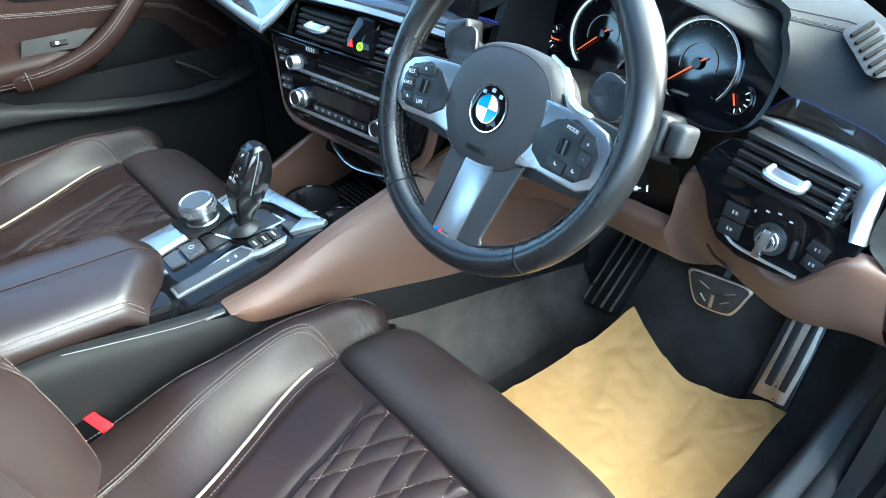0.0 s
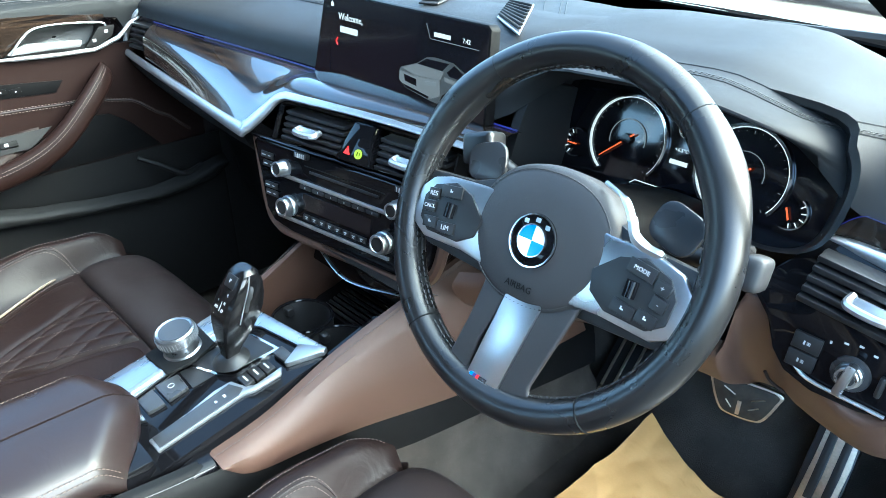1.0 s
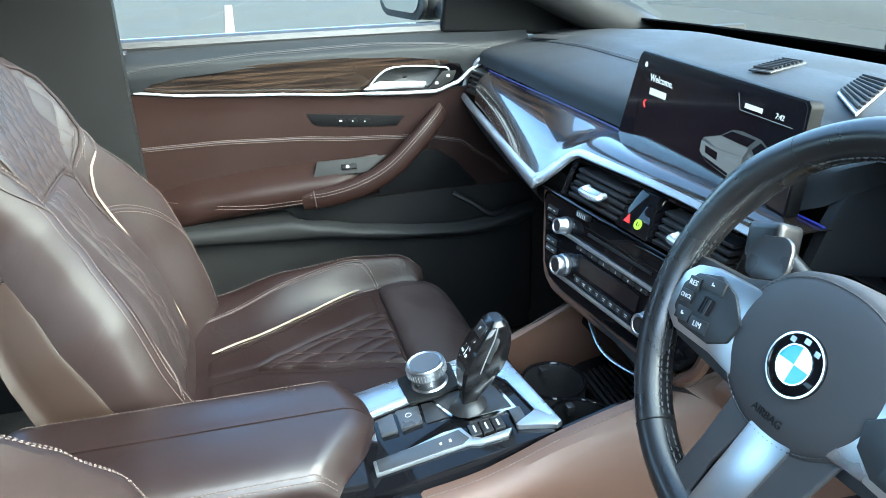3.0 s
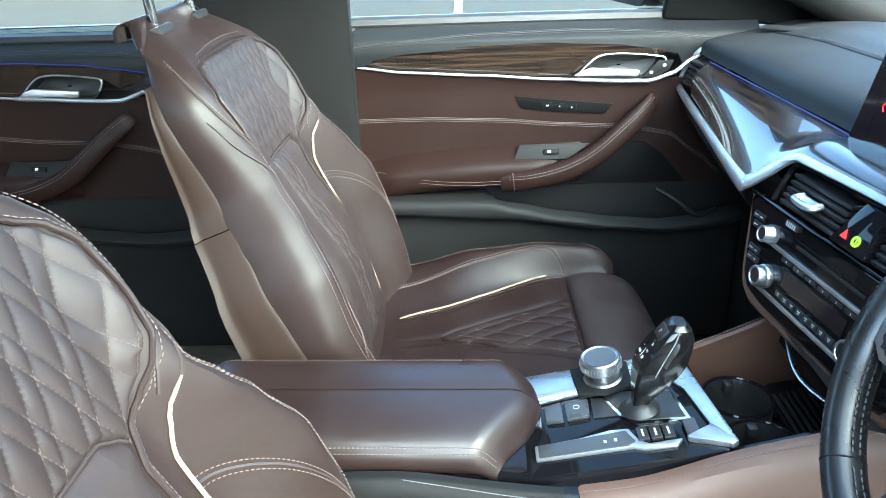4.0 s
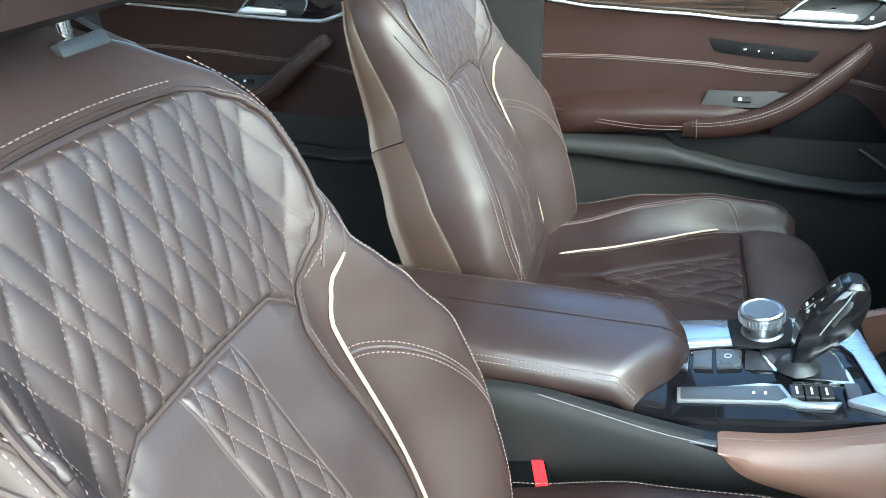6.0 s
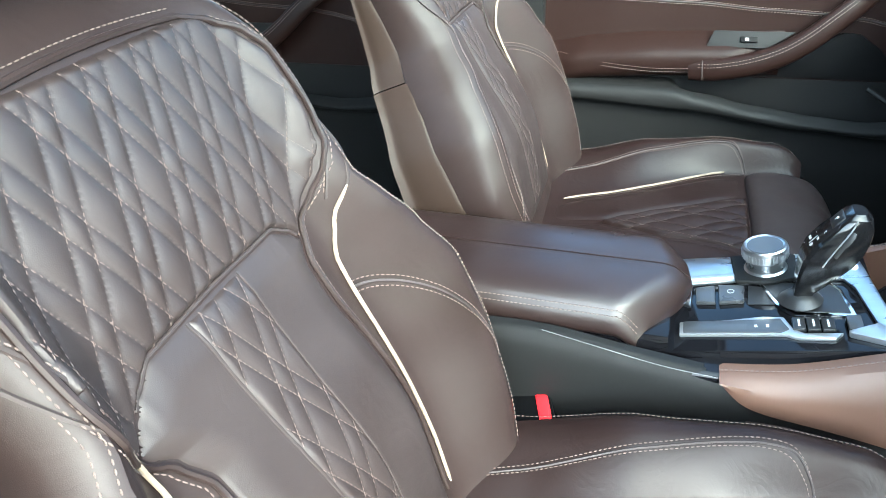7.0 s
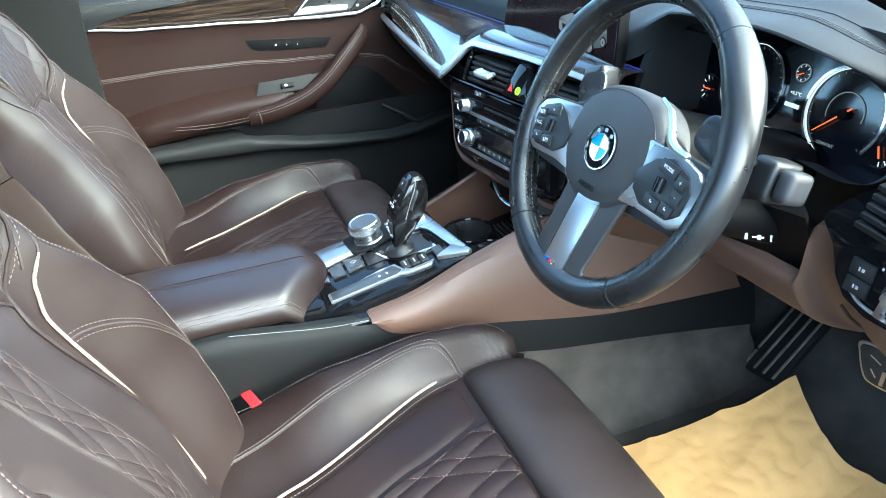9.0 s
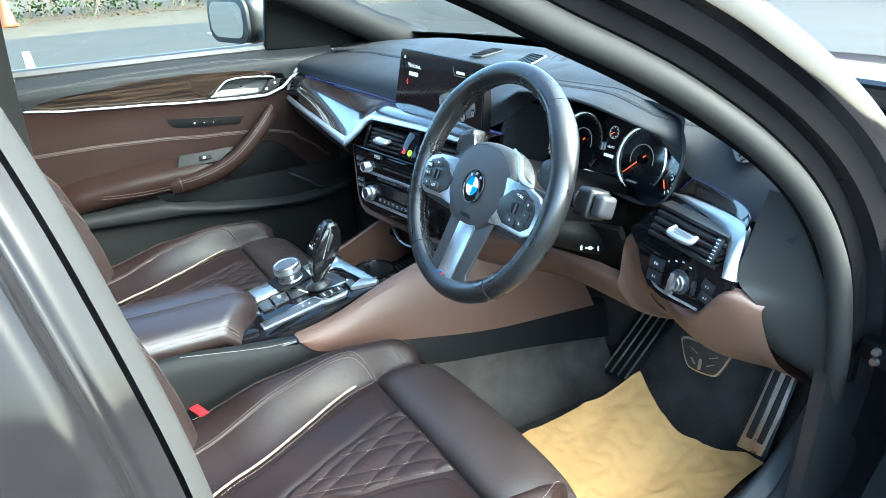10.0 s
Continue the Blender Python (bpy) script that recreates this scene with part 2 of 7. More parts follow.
def wood(name):
    """Dark streaked veneer under clear lacquer, the grain along y and x."""
    mt = bpy.data.materials.new(name)
    mt.use_nodes = True
    n, l = mt.node_tree.nodes, mt.node_tree.links
    b = n["Principled BSDF"]
    b.inputs["Roughness"].default_value = 0.25
    b.inputs["Coat Weight"].default_value = 1.0
    b.inputs["Coat Roughness"].default_value = 0.02
    tc = n.new("ShaderNodeTexCoord")
    mp = n.new("ShaderNodeMapping")
    mp.inputs["Scale"].default_value = (5, 5, 230)
    l.new(tc.outputs["Object"], mp.inputs["Vector"])
    no = n.new("ShaderNodeTexNoise")
    no.inputs["Scale"].default_value, no.inputs["Detail"].default_value, no.inputs["Distortion"].default_value = 1.6, 6, 0.5
    l.new(mp.outputs[0], no.inputs["Vector"])
    cr = n.new("ShaderNodeValToRGB")
    e = cr.color_ramp.elements
    e[0].position, e[0].color = 0.42, (0.0035, 0.0028, 0.0026, 1)
    e[1].position, e[1].color = 0.66, (0.026, 0.0165, 0.0105, 1)
    l.new(no.outputs["Fac"], cr.inputs["Fac"])
    l.new(cr.outputs["Color"], b.inputs["Base Color"])
    return mt


LEATHER = material("brown leather", (0.0158, 0.0102, 0.0091), 0.48, spec=0.22, crease=11, crease_d=0.0018, vary=0.14, grain=900, bump=0.12, blotch=9, cell=True, wear=0.22)
# Same leather, lighter and greyer: sheen on quilt and thigh roll put into colour.
LEATHER_LIT = material("brown leather lit copy", (0.0210, 0.0156, 0.0146), 0.46, spec=0.24, crease=14, crease_d=0.0012, vary=0.16, grain=900, bump=0.10, blotch=14, cell=True, wear=0.25)
# Same leather, darkened to stand for the shade on the seat cushion.
LEATHER_SHADED = material("brown leather shaded copy", (0.0112, 0.0062, 0.0054), 0.44, spec=0.18, vary=0.16, grain=900, bump=0.08, blotch=10, cell=True, wear=0.3, crease=17, crease_d=0.0016)
# Copy of the leather with raised gloss, so the lid mirrors more sky.
ARM_LEATHER = material("glossier armrest leather", (0.0125, 0.0074, 0.0066), 0.34, spec=0.46, vary=0.14, grain=900, bump=0.07, blotch=10, cell=True, wear=0.25, crease=15, crease_d=0.0008)
DOOR_LEATHER = material("brown door leather", (0.0098, 0.0046, 0.0036), 0.5, spec=0.12, crease=8, crease_d=0.0015, vary=0.10, grain=1000, bump=0.15, blotch=8, cell=True)
TAN = material("light brown trim", (0.078, 0.0405, 0.0262), 0.55, vary=0.07, grain=1100, bump=0.18, blotch=6, cell=True)
DASH = material("black dashboard leather", (0.0168, 0.0180, 0.0195), 0.56, spec=0.15, vary=0.12, grain=1100, bump=0.25, blotch=7, cell=True)
UPPER_TRIM = material("black door trim leather", (0.0065, 0.0074, 0.0082), 0.5, spec=0.16, vary=0.12, grain=1100, bump=0.2, blotch=7, cell=True)
RIM = material("smooth black wheel leather", (0.010, 0.010, 0.0105), 0.30, vary=0.2, grain=700, bump=0.06, blotch=18, cell=True, wear=0.3)
PAD = material("airbag cover grain", (0.026, 0.024, 0.0235), 0.50, vary=0.1, grain=1500, bump=0.3, blotch=10, cell=True)
BLACK = material("black moulded plastic", (0.010, 0.010, 0.0105), 0.50, vary=0.15, grain=1200, bump=0.2, blotch=9, cell=True)
GREY_PLASTIC = material("dark grey plastic", (0.0074, 0.0075, 0.0075), 0.55, spec=0.12, vary=0.12, grain=1200, bump=0.2, blotch=8, cell=True)
STALK = material("grey stalk plastic", (0.026, 0.026, 0.027), 0.5, vary=0.1, grain=600, bump=0.05, blotch=20)
FLANK = material("console side plastic", (0.0062, 0.0063, 0.0064), 0.55, spec=0.12, vary=0.12, grain=1200, bump=0.2, blotch=8, cell=True)
MATTE_BLACK = material("matt black edge", (0.006, 0.006, 0.006), 0.9, spec=0.0, vary=0.1, grain=300, bump=0.0)
DEEP_BLACK = material("deep black moulding", (0.0026, 0.0026, 0.0028), 0.5, spec=0.08, vary=0.15, grain=1200, bump=0.15, blotch=9, cell=True)
SILL = material("grey sill plastic", (0.0165, 0.0170, 0.0165), 0.55, spec=0.28, vary=0.12, grain=1200, bump=0.2, blotch=8, cell=True)
SOFT_BLACK = material("black switch rubber", (0.010, 0.010, 0.0105), 0.40, vary=0.15, grain=600, bump=0.04, blotch=20)
GLOSS = material("piano black", (0.004, 0.004, 0.0048), 0.06, spec=0.0, vary=0.2, grain=40, bump=0.0, blotch=25, coat=0.45, wear=0.4)
LEVER_BLACK = material("satin black lacquer", (0.005, 0.005, 0.0055), 0.18, spec=0.38, vary=0.2, grain=40, bump=0.0, blotch=25, wear=0.3)
SILVER = material("satin aluminium", (0.47, 0.48, 0.49), 0.34, metal=0.9, vary=0.05, grain=500, bump=0.03, blotch=10, wear=0.12)
BRUSHED = material("brushed aluminium", (0.46, 0.47, 0.48), 0.30, metal=1.0, vary=0.07, grain=350, bump=0.06, blotch=10, stretch=(12, 0.6, 12))
SPOKE = material("brushed grey metal", (0.50, 0.505, 0.515), 0.30, metal=1.0, vary=0.05, grain=600, bump=0.03, blotch=9)
KEY_GREY = material("dark satin key", (0.028, 0.029, 0.031), 0.30, vary=0.12, grain=300, bump=0.02, blotch=25)
CHROME = material("polished chrome", (0.72, 0.72, 0.72), 0.10, metal=1.0, vary=0.03, grain=200, bump=0.0, blotch=15, wear=0.3)
WOOD = wood("dark streaked veneer")
CARPET = material("black carpet", (0.076, 0.066, 0.055), 0.95, vary=0.55, grain=900, bump=1.0, blotch=11, spec=0.1, dist=0.004, spots=160)
PAPER = material("brown kraft paper", (0.52, 0.295, 0.100), 0.62, vary=0.07, grain=420, bump=0.10, blotch=6, crease=6, crease_d=0.006)
PAINT = material("dark metallic paint", (0.014, 0.011, 0.012), 0.10, metal=0.0, vary=0.15, grain=1800, bump=0.0, blotch=5, coat=1.0)
# Copy of the body paint, darkened and dulled to imitate dark reflections.
JAMB = material("body paint darkened for dark reflections", (0.0078, 0.0072, 0.0076), 0.08, vary=0.2, grain=60, bump=0.02, blotch=5, spec=0.10)
RUBBER = material("door seal rubber", (0.0190, 0.0182, 0.0168), 0.7, spec=0.2, vary=0.15, grain=500, bump=0.1, blotch=12)
PIPING = material("ivory piping", (0.21, 0.165, 0.118), 0.5, vary=0.08, grain=700, bump=0.05, blotch=30)
THREAD = material("pale stitching thread", (0.092, 0.068, 0.058), 0.7, vary=0.12, grain=900, bump=0.0, blotch=60)
QUILT_THREAD = material("brown stitching thread", (0.050, 0.034, 0.029), 0.7, vary=0.12, grain=900, bump=0.0, blotch=60)
DARK_THREAD = material("grey stitching thread", (0.034, 0.033, 0.033), 0.7, vary=0.12, grain=900, bump=0.0, blotch=60)
SEAM = material("shadowed seam", (0.014, 0.008, 0.007), 0.7, vary=0.1, grain=300, bump=0.0)
SHELL = material("brown seat shell", (0.0175, 0.0112, 0.0082), 0.5, spec=0.15, vary=0.08, grain=900, bump=0.2, blotch=7, cell=True)
HEADLINER = material("grey headlining cloth", (0.05, 0.05, 0.05), 0.95, vary=0.1, grain=900, bump=0.3)
RED = material("red buckle plastic", (0.62, 0.012, 0.018), 0.35, vary=0.06, grain=400, bump=0.0)
WHITE_INK = material("white print", (0.42, 0.42, 0.42), 0.6, vary=0.04, grain=300, bump=0.0)
BLUE = material("enamel blue", (0.02, 0.20, 0.62), 0.2, vary=0.04, grain=200, bump=0.0, coat=0.6)
WHITE = material("enamel white", (0.75, 0.76, 0.78), 0.2, vary=0.03, grain=200, bump=0.0, coat=0.6)
STEEL = material("worn pedal steel", (0.52, 0.45, 0.35), 0.38, metal=1.0, vary=0.2, grain=300, bump=0.1, blotch=40, wear=0.3)
GLASS = glassy("window glass", (0.76, 0.80, 0.78))
ASPHALT = material("grey car park asphalt", (0.031, 0.0300, 0.0245), 0.9, vary=0.18, grain=60, bump=0.5, blotch=0.8, spec=0.2, dist=0.004)
LINE_PAINT = material("white road paint", (0.20, 0.20, 0.19), 0.7, vary=0.12, grain=60, bump=0.2, blotch=4)
VERGE = material("pale gravel verge", (0.066, 0.058, 0.042), 0.95, spec=0.1, vary=0.3, grain=40, bump=0.6, blotch=2.5, dist=0.01)
CONCRETE = material("pale concrete", (0.30, 0.295, 0.28), 0.9, vary=0.15, grain=60, bump=0.3, blotch=2)
BRICK = material("dark brown brickwork", (0.09, 0.06, 0.045), 0.9, vary=0.3, grain=30, bump=0.4, blotch=1.5)
CONE_ORANGE = material("orange cone plastic", (0.45, 0.06, 0.015), 0.5, vary=0.1, grain=50, bump=0.0)
LEAF = material("hedge leaves", (0.020, 0.034, 0.006), 0.7, spec=0.08, vary=0.5, grain=60, bump=0.0, blotch=3)
LITTER = material("fallen leaves", (0.075, 0.034, 0.010), 0.8, spec=0.1, vary=0.5, grain=50, bump=0.0, blotch=4)
BARK = material("brown twigs", (0.12, 0.085, 0.055), 0.9, vary=0.3, grain=80, bump=0.3)
AMBIENT = glowing("blue ambient strip", (0.05, 0.06, 0.9), 0.012)
ORANGE = glowing("orange needle", (1.0, 0.14, 0.04), 0.07)
DIAL_WHITE = glowing("white dial print", (0.85, 0.88, 0.9), 0.06)
DIAL_GREY = glowing("grey dial print", (0.30, 0.32, 0.34), 0.035)
SCREEN_DARK = material("dark display glass", (0.004, 0.004, 0.006), 0.10, vary=0.1, grain=30, bump=0.0, coat=0.2)
SCREEN_BODY = glowing("dark display light", (0.075, 0.078, 0.082), 0.04)
SCREEN_MID = glowing("mid grey display light", (0.22, 0.225, 0.235), 0.045)
RED_GLOW = glowing("red warning light", (1.0, 0.02, 0.02), 0.12)
GREEN_GLOW = glowing("green switch light", (0.55, 0.80, 0.05), 0.07)

# ---- outside ----
def outside():
    bm = bmesh.new()
    bmesh.ops.create_grid(bm, x_segments=2, y_segments=2, size=1500)
    piece("ground", bm, ASPHALT, "grey worn asphalt of an open car park", "ground", kind="structure")
    for y, x0, x1 in ((0.55, -12.2, -7.6), (-2.2, -12.2, -7.6), (3.4, -12.2, -7.6)):
        piece("parking_line", block((x1 - x0, 0.11, 0.006), (0.5 * (x0 + x1), y, 0.004)), LINE_PAINT, "white painted parking bay line on asphalt", "road marking", "parking bay lines")
    rows = []
    for j in range(40):
        y = -20 + j * 1.6
        rows.append([V((x - 0.6 * noise.noise((y * 0.3, 1.0, 0.0)), y, z)) for x, z in ((-14.6, 0.0), (-15.2, 0.03), (-16.5, 0.07), (-19.5, 0.18), (-30, 0.25))])
    piece("verge", sheet(rows), VERGE, "pale gravel and leaf litter verge beside the asphalt", "verge", kind="structure")
    # long hedge of many small leaves with bare twigs
    rng = random.Random(4)
    bm = bmesh.new()
    for _ in range(16000):
        y = rng.uniform(-3, 22)
        h = 1.1 + 0.5 * noise.noise((y * 0.5, 3.0, 0.0))
        p = V((-18.6 + rng.gauss(0, 0.55), y, 0.1 + h * rng.random() ** 0.8))
        if noise.noise(p * 1.4) < -0.18:
            continue
        a, b = rng.uniform(0, 6.28), rng.uniform(-1, 1)
        d1 = V((math.cos(a), math.sin(a), b)) * rng.uniform(0.05, 0.11)
        d2 = V((-math.sin(a), math.cos(a), rng.uniform(-1, 1))) * 0.035
        bm.faces.new([bm.verts.new(q) for q in (p, p + d1 * 0.5 + d2, p + d1, p + d1 * 0.5 - d2)])
    piece("hedge", bm, LEAF, "ragged green hedge growing along the verge", "hedge", kind="stuff", smooth=0)
    bm = bmesh.new()
    for _ in range(260):
        y = rng.uniform(-3, 22)
        p = V((-18.5 + rng.gauss(0, 0.4), y, 0.1))
        q = p + V((rng.gauss(0, 0.3), rng.gauss(0, 0.3), rng.uniform(0.5, 1.4)))
        t = tube([p, p.lerp(q, 0.5) + V((rng.gauss(0, 0.05), rng.gauss(0, 0.05), 0)), q], 0.012, 4)
        me = bpy.data.meshes.new("x")
        t.to_mesh(me)
        bm.from_mesh(me)
        bpy.data.meshes.remove(me)
        t.free()
    piece("twigs", bm, BARK, "bare brown twigs in the hedge", "twigs", kind="stuff")
    bm = bmesh.new()
    for _ in range(5000):
        y = rng.uniform(-3, 22)
        p = V((-17.2 + rng.gauss(0, 0.7), y, 0.12 + 0.03 * rng.random()))
        a = rng.uniform(0, 6.28)
        d1 = V((math.cos(a), math.sin(a), rng.uniform(-0.2, 0.3))) * rng.uniform(0.03, 0.07)
        d2 = V((-math.sin(a), math.cos(a), rng.uniform(-0.2, 0.3))) * 0.025
        bm.faces.new([bm.verts.new(q) for q in (p, p + d1 * 0.5 + d2, p + d1, p + d1 * 0.5 - d2)])
    piece("leaf_litter", bm, LITTER, "orange-brown fallen leaves along the hedge", "leaf litter", kind="stuff", smooth=0)
    # cone
    c = thing("traffic_cone", (-16.9, 0.42, 0.09), "orange plastic traffic cone standing on the verge", "traffic cone")
    m = pose(-16.9, 0.42, 0.09)
    part("base", block((0.36, 0.36, 0.035), m @ pose(0, 0, 0.018), 0.01), CONE_ORANGE, c)
    part("cone_body", lathe([(0.155, 0.03), (0.14, 0.05), (0.035, 0.68), (0.03, 0.70), (0.02, 0.70)], m), CONE_ORANGE, c)
    # low wall behind the parked bays
    w = thing("low_wall", (-13.0, -7.0, 0), "pale concrete boundary wall behind the car park", "wall", kind="structure")
    part("wall_face", block((0.25, 9.0, 1.5), (-13.2, -6.3, 0.75), 0.02), CONCRETE, w)
    part("coping", block((0.34, 9.1, 0.08), (-13.2, -6.3, 1.54), 0.015), CONCRETE, w)


    # Unseen walls, added only to shape sky light and reflections in the paint.
    piece("unseen_wall", block((40, 0.4, 1.1), (0, 15.0, 0.55), 0.05), BRICK, "unseen plain brick wall added for the bonnet to mirror", "wall", kind="structure")
    piece("unseen_wall", block((0.4, 34, 1.3), (9.0, 0, 0.65), 0.05), BRICK, "unseen plain brick wall added to hold back low sky light", "wall", kind="structure")


outside()


# ---- body shell of the car ----
def seal_path():
    return [(0.60, 0.30, 1.385), (0.625, 0.62, 1.31), (0.655, 0.80, 1.235), (0.674, 0.901, 1.183), (0.690, 0.965, 1.150), (0.706, 1.025, 1.115), (0.727, 1.090, 1.068), (0.742, 1.138, 1.026), (0.752, 1.177, 0.985), (0.760, 1.211, 0.936), (0.766, 1.238, 0.88), (0.765, 1.260, 0.816), (0.758, 1.283, 0.755), (0.745, 1.308, 0.700), (0.729, 1.332, 0.640), (0.712, 1.346, 0.570), (0.701, 1.340, 0.510), (0.697, 1.300, 0.450), (0.700, 1.20, 0.405), (0.715, 1.00, 0.375), (0.735, 0.80, 0.365), (0.75, 0.52, 0.365)]


def body():
    car = thing("car_body", (0, 0.3, 0), "dark metallic saloon car body with pillars, roof and bonnet", "car body", kind="structure")
    # roof and headlining
    rows = [[(x, y, z + 0.075 * (1 - (x / 0.62) ** 2) - 0.02) for x in (-0.62, -0.35, 0, 0.35, 0.62)] for y, z in ((-1.45, 1.28), (-0.9, 1.385), (-0.2, 1.42), (0.25, 1.41), (0.56, 1.365))]
    part("headlining", loft(rows, 13, 13, 0.015), HEADLINER, car)
    rows = [[(x * 1.06, y, z + 0.03 + 0.075 * (1 - (x / 0.62) ** 2) - 0.02) for x in (-0.62, -0.35, 0, 0.35, 0.62)] for y, z in ((-1.5, 1.28), (-0.9, 1.385), (-0.2, 1.42), (0.25, 1.41), (0.58, 1.365))]
    part("roof", loft(rows, 13, 13, 0.012), PAINT, car)
    # rear end below the window line
    part("rear_shelf", block((1.36, 0.55, 0.04), (0, -1.35, 0.98), 0.01), BLACK, car)
    part("rear_seat", joined(block((1.34, 0.16, 0.62), pose(0, -0.72, 0.78, 16), 0.05), block((1.34, 0.50, 0.16), pose(0, -0.45, 0.52, 4), 0.05)), LEATHER, car, "brown leather rear bench in shade")
    # left pillars
    part("front_pillar_trim", tube([(-0.60, 0.62, 1.34), (-0.625, 0.90, 1.235), (-0.655, 1.153, 1.135), (-0.68, 1.36, 1.035), (-0.70, 1.45, 0.99)], [0.035, 0.038, 0.042, 0.05, 0.05], 10, 14), GREY_PLASTIC, car)
    part("middle_pillar_trim", loft([[(-0.70 + 0.10 * k, y0 + 0.02 * k, z) for y0 in (0.15, 0.20, 0.38, 0.43)] for k, z in ((0, 0.45), (0.0, 0.75), (0.1, 1.0), (0.55, 1.2), (1.0, 1.36))], 8, 10, 0.03), GREY_PLASTIC, car)
    for sg in (-1, 1):
        part("kick_panel", loft([[(sg * 0.745, y, 1.0), (sg * 0.75, y, 0.8), (sg * 0.74, y, 0.55), (sg * 0.72, y, 0.33)] for y in ((1.16, 1.4, 1.72) if sg < 0 else (1.29, 1.45, 1.72))], 10, 6, 0.02), BLACK, car)
    # right pillars and door opening
    rows = []
    for i in range(30):
        p = spline(seal_path(), 120)[2 + i * 2]
        k = smoothstep(1.16, 0.98, p.y)
        rows.append([p + V((-0.010, 0, -0.004)), p + V((-0.014 - 0.008 * k, 0, -0.015 - 0.003 * k)), p + V((-0.020 - 0.026 * k, 0, -0.012 - 0.002 * k)), p + V((-0.024 - 0.036 * k, 0, 0.012)), p + V((-0.016 - 0.03 * k, 0, 0.03))])
    part("right_pillar_trim", loft(rows, 14, 40), MATTE_BLACK, car)
    sp = spline(seal_path(), 120)
    part("door_seal", tube(sp, 0.0150, 10), RUBBER, car, "thick black rubber door seal")
    # painted frame outside the seal
    centre = V((0.8, 0.40, 0.85))
    rows = []
    for k, (off, dx) in enumerate(((0.010, -0.012), (0.016, 0.008), (0.020, 0.010), (0.034, 0.012), (0.038, 0.030), (0.060, 0.036), (0.066, 0.050), (0.092, 0.051), (0.096, 0.048), (0.099, -0.03))):
        r = []
        for i, p in enumerate(sp):
            a, b = sp[max(0, i - 1)], sp[min(len(sp) - 1, i + 1)]
            d = V((0, (b - a).y, (b - a).z)).normalized()
            out = V((0, -d.z, d.y))
            if out.dot(p - centre) < 0:
                out = -out
            wide = 1 + 1.6 * smoothstep(0.98, 0.80, p.z) * smoothstep(0.03, 0.12, off)
            r.append(p + out * off * wide + V((dx, 0, 0)))
        rows.append(r)
    part("pillar_skin", sheet(rows[6:]), JAMB, car, "glossy dark painted windscreen pillar")
    part("door_frame", sheet(rows[:7]), JAMB, car, "glossy dark painted door frame")
    dc = part("door_check", block((0.05, 0.045, 0.030), pose(0.800, 1.318, 0.760, 0, 10, 0), 0.006), DEEP_BLACK, car, "black door check strap")
    for z in (-0.006, 0.008):
        part("bolt", lathe([(0.0, 0.006), (0.005, 0.006), (0.006, 0.0)], axes((0.801, 1.294, 0.760 + z), (1, 0, 0), (0, 0, 1)), 10), BRUSHED, dc)
    # middle pillar on the driver's side
    mid = []
    for y, z, x in ((0.515, 0.40, 0.80), (0.513, 0.70, 0.80), (0.505, 0.90, 0.795), (0.470, 1.08, 0.755), (0.435, 1.20, 0.705), (0.38, 1.36, 0.63)):
        mid.append([(x - 0.018, y - 0.012, z), (x - 0.008, y - 0.001, z), (x, y - 0.002, z), (x + 0.012, y - 0.012, z)])
    part("pillar_seal", loft(mid, 9, 30), RUBBER, car)
    mid = []
    for y, z, x in ((0.515, 0.40, 0.80), (0.513, 0.70, 0.80), (0.505, 0.90, 0.795), (0.470, 1.08, 0.755), (0.435, 1.20, 0.705), (0.38, 1.36, 0.63)):
        mid.append([(x + 0.012, y - 0.016, z), (x + 0.020, y - 0.030, z), (x + 0.022, y - 0.04, z), (x + 0.045, y - 0.05, z), (x + 0.05, y - 0.09, z), (x + 0.055, y - 0.30, z)])
    part("pillar_paint", loft(mid, 22, 30), JAMB, car)
    mid = []
    for y, z, x in ((0.515, 0.40, 0.80), (0.505, 0.90, 0.795), (0.470, 1.08, 0.755), (0.38, 1.36, 0.63)):
        mid.append([(x - 0.018, y - 0.012, z), (x - 0.026, y - 0.06, z), (x - 0.026, y - 0.20, z)])
    part("pillar_trim", loft(mid, 6, 16), GREY_PLASTIC, car)
    # closed rear side and sill
    part("sill", loft([[(0.70, y, 0.36), (0.72, y, 0.40), (0.78, y, 0.395), (0.86, y, 0.37), (0.90, y, 0.30), (0.88, y, 0.15)] for y in (0.2, 0.6, 1.0, 1.3)], 14, 6), PAINT, car)
    part("rear_side", block((0.05, 1.7, 0.75), (0.86, -0.62, 0.62), 0.02), PAINT, car)
    # bonnet seen through the windscreen
    rows = [[(x, y, z - 0.05 * (x / 0.75) ** 2) for x in (-0.78, -0.4, 0, 0.4, 0.78)] for y, z in ((1.74, 1.0), (2.1, 0.97), (2.6, 0.90), (2.95, 0.80), (3.05, 0.6))]
    part("bonnet", loft(rows, 17, 17, 0.01), PAINT, car, "dark glossy bonnet mirroring the sky")
    for x in (-0.28, 0.28):
        part("bonnet_crease", tube([(x * 1.4, 1.78, 0.995), (x * 1.1, 2.3, 0.952), (x * 0.8, 2.9, 0.825)], 0.008, 6, 12), PAINT, car)
    part("scuttle", loft([[(x, y - 0.10 * (x / 0.7) ** 2, z) for x in (-0.75, -0.4, 0, 0.4, 0.75)] for y, z in ((1.60, 1.005), (1.66, 0.985), (1.72, 0.985), (1.76, 0.999))], 15, 8), MATTE_BLACK, car)
    for x, d in ((-0.35, 1), (0.22, 1)):
        part("wiper", tube([(x, 1.675, 1.0), (x + 0.3, 1.67, 1.01), (x + 0.52, 1.60, 1.012)], 0.008, 6, 10), BLACK, car)
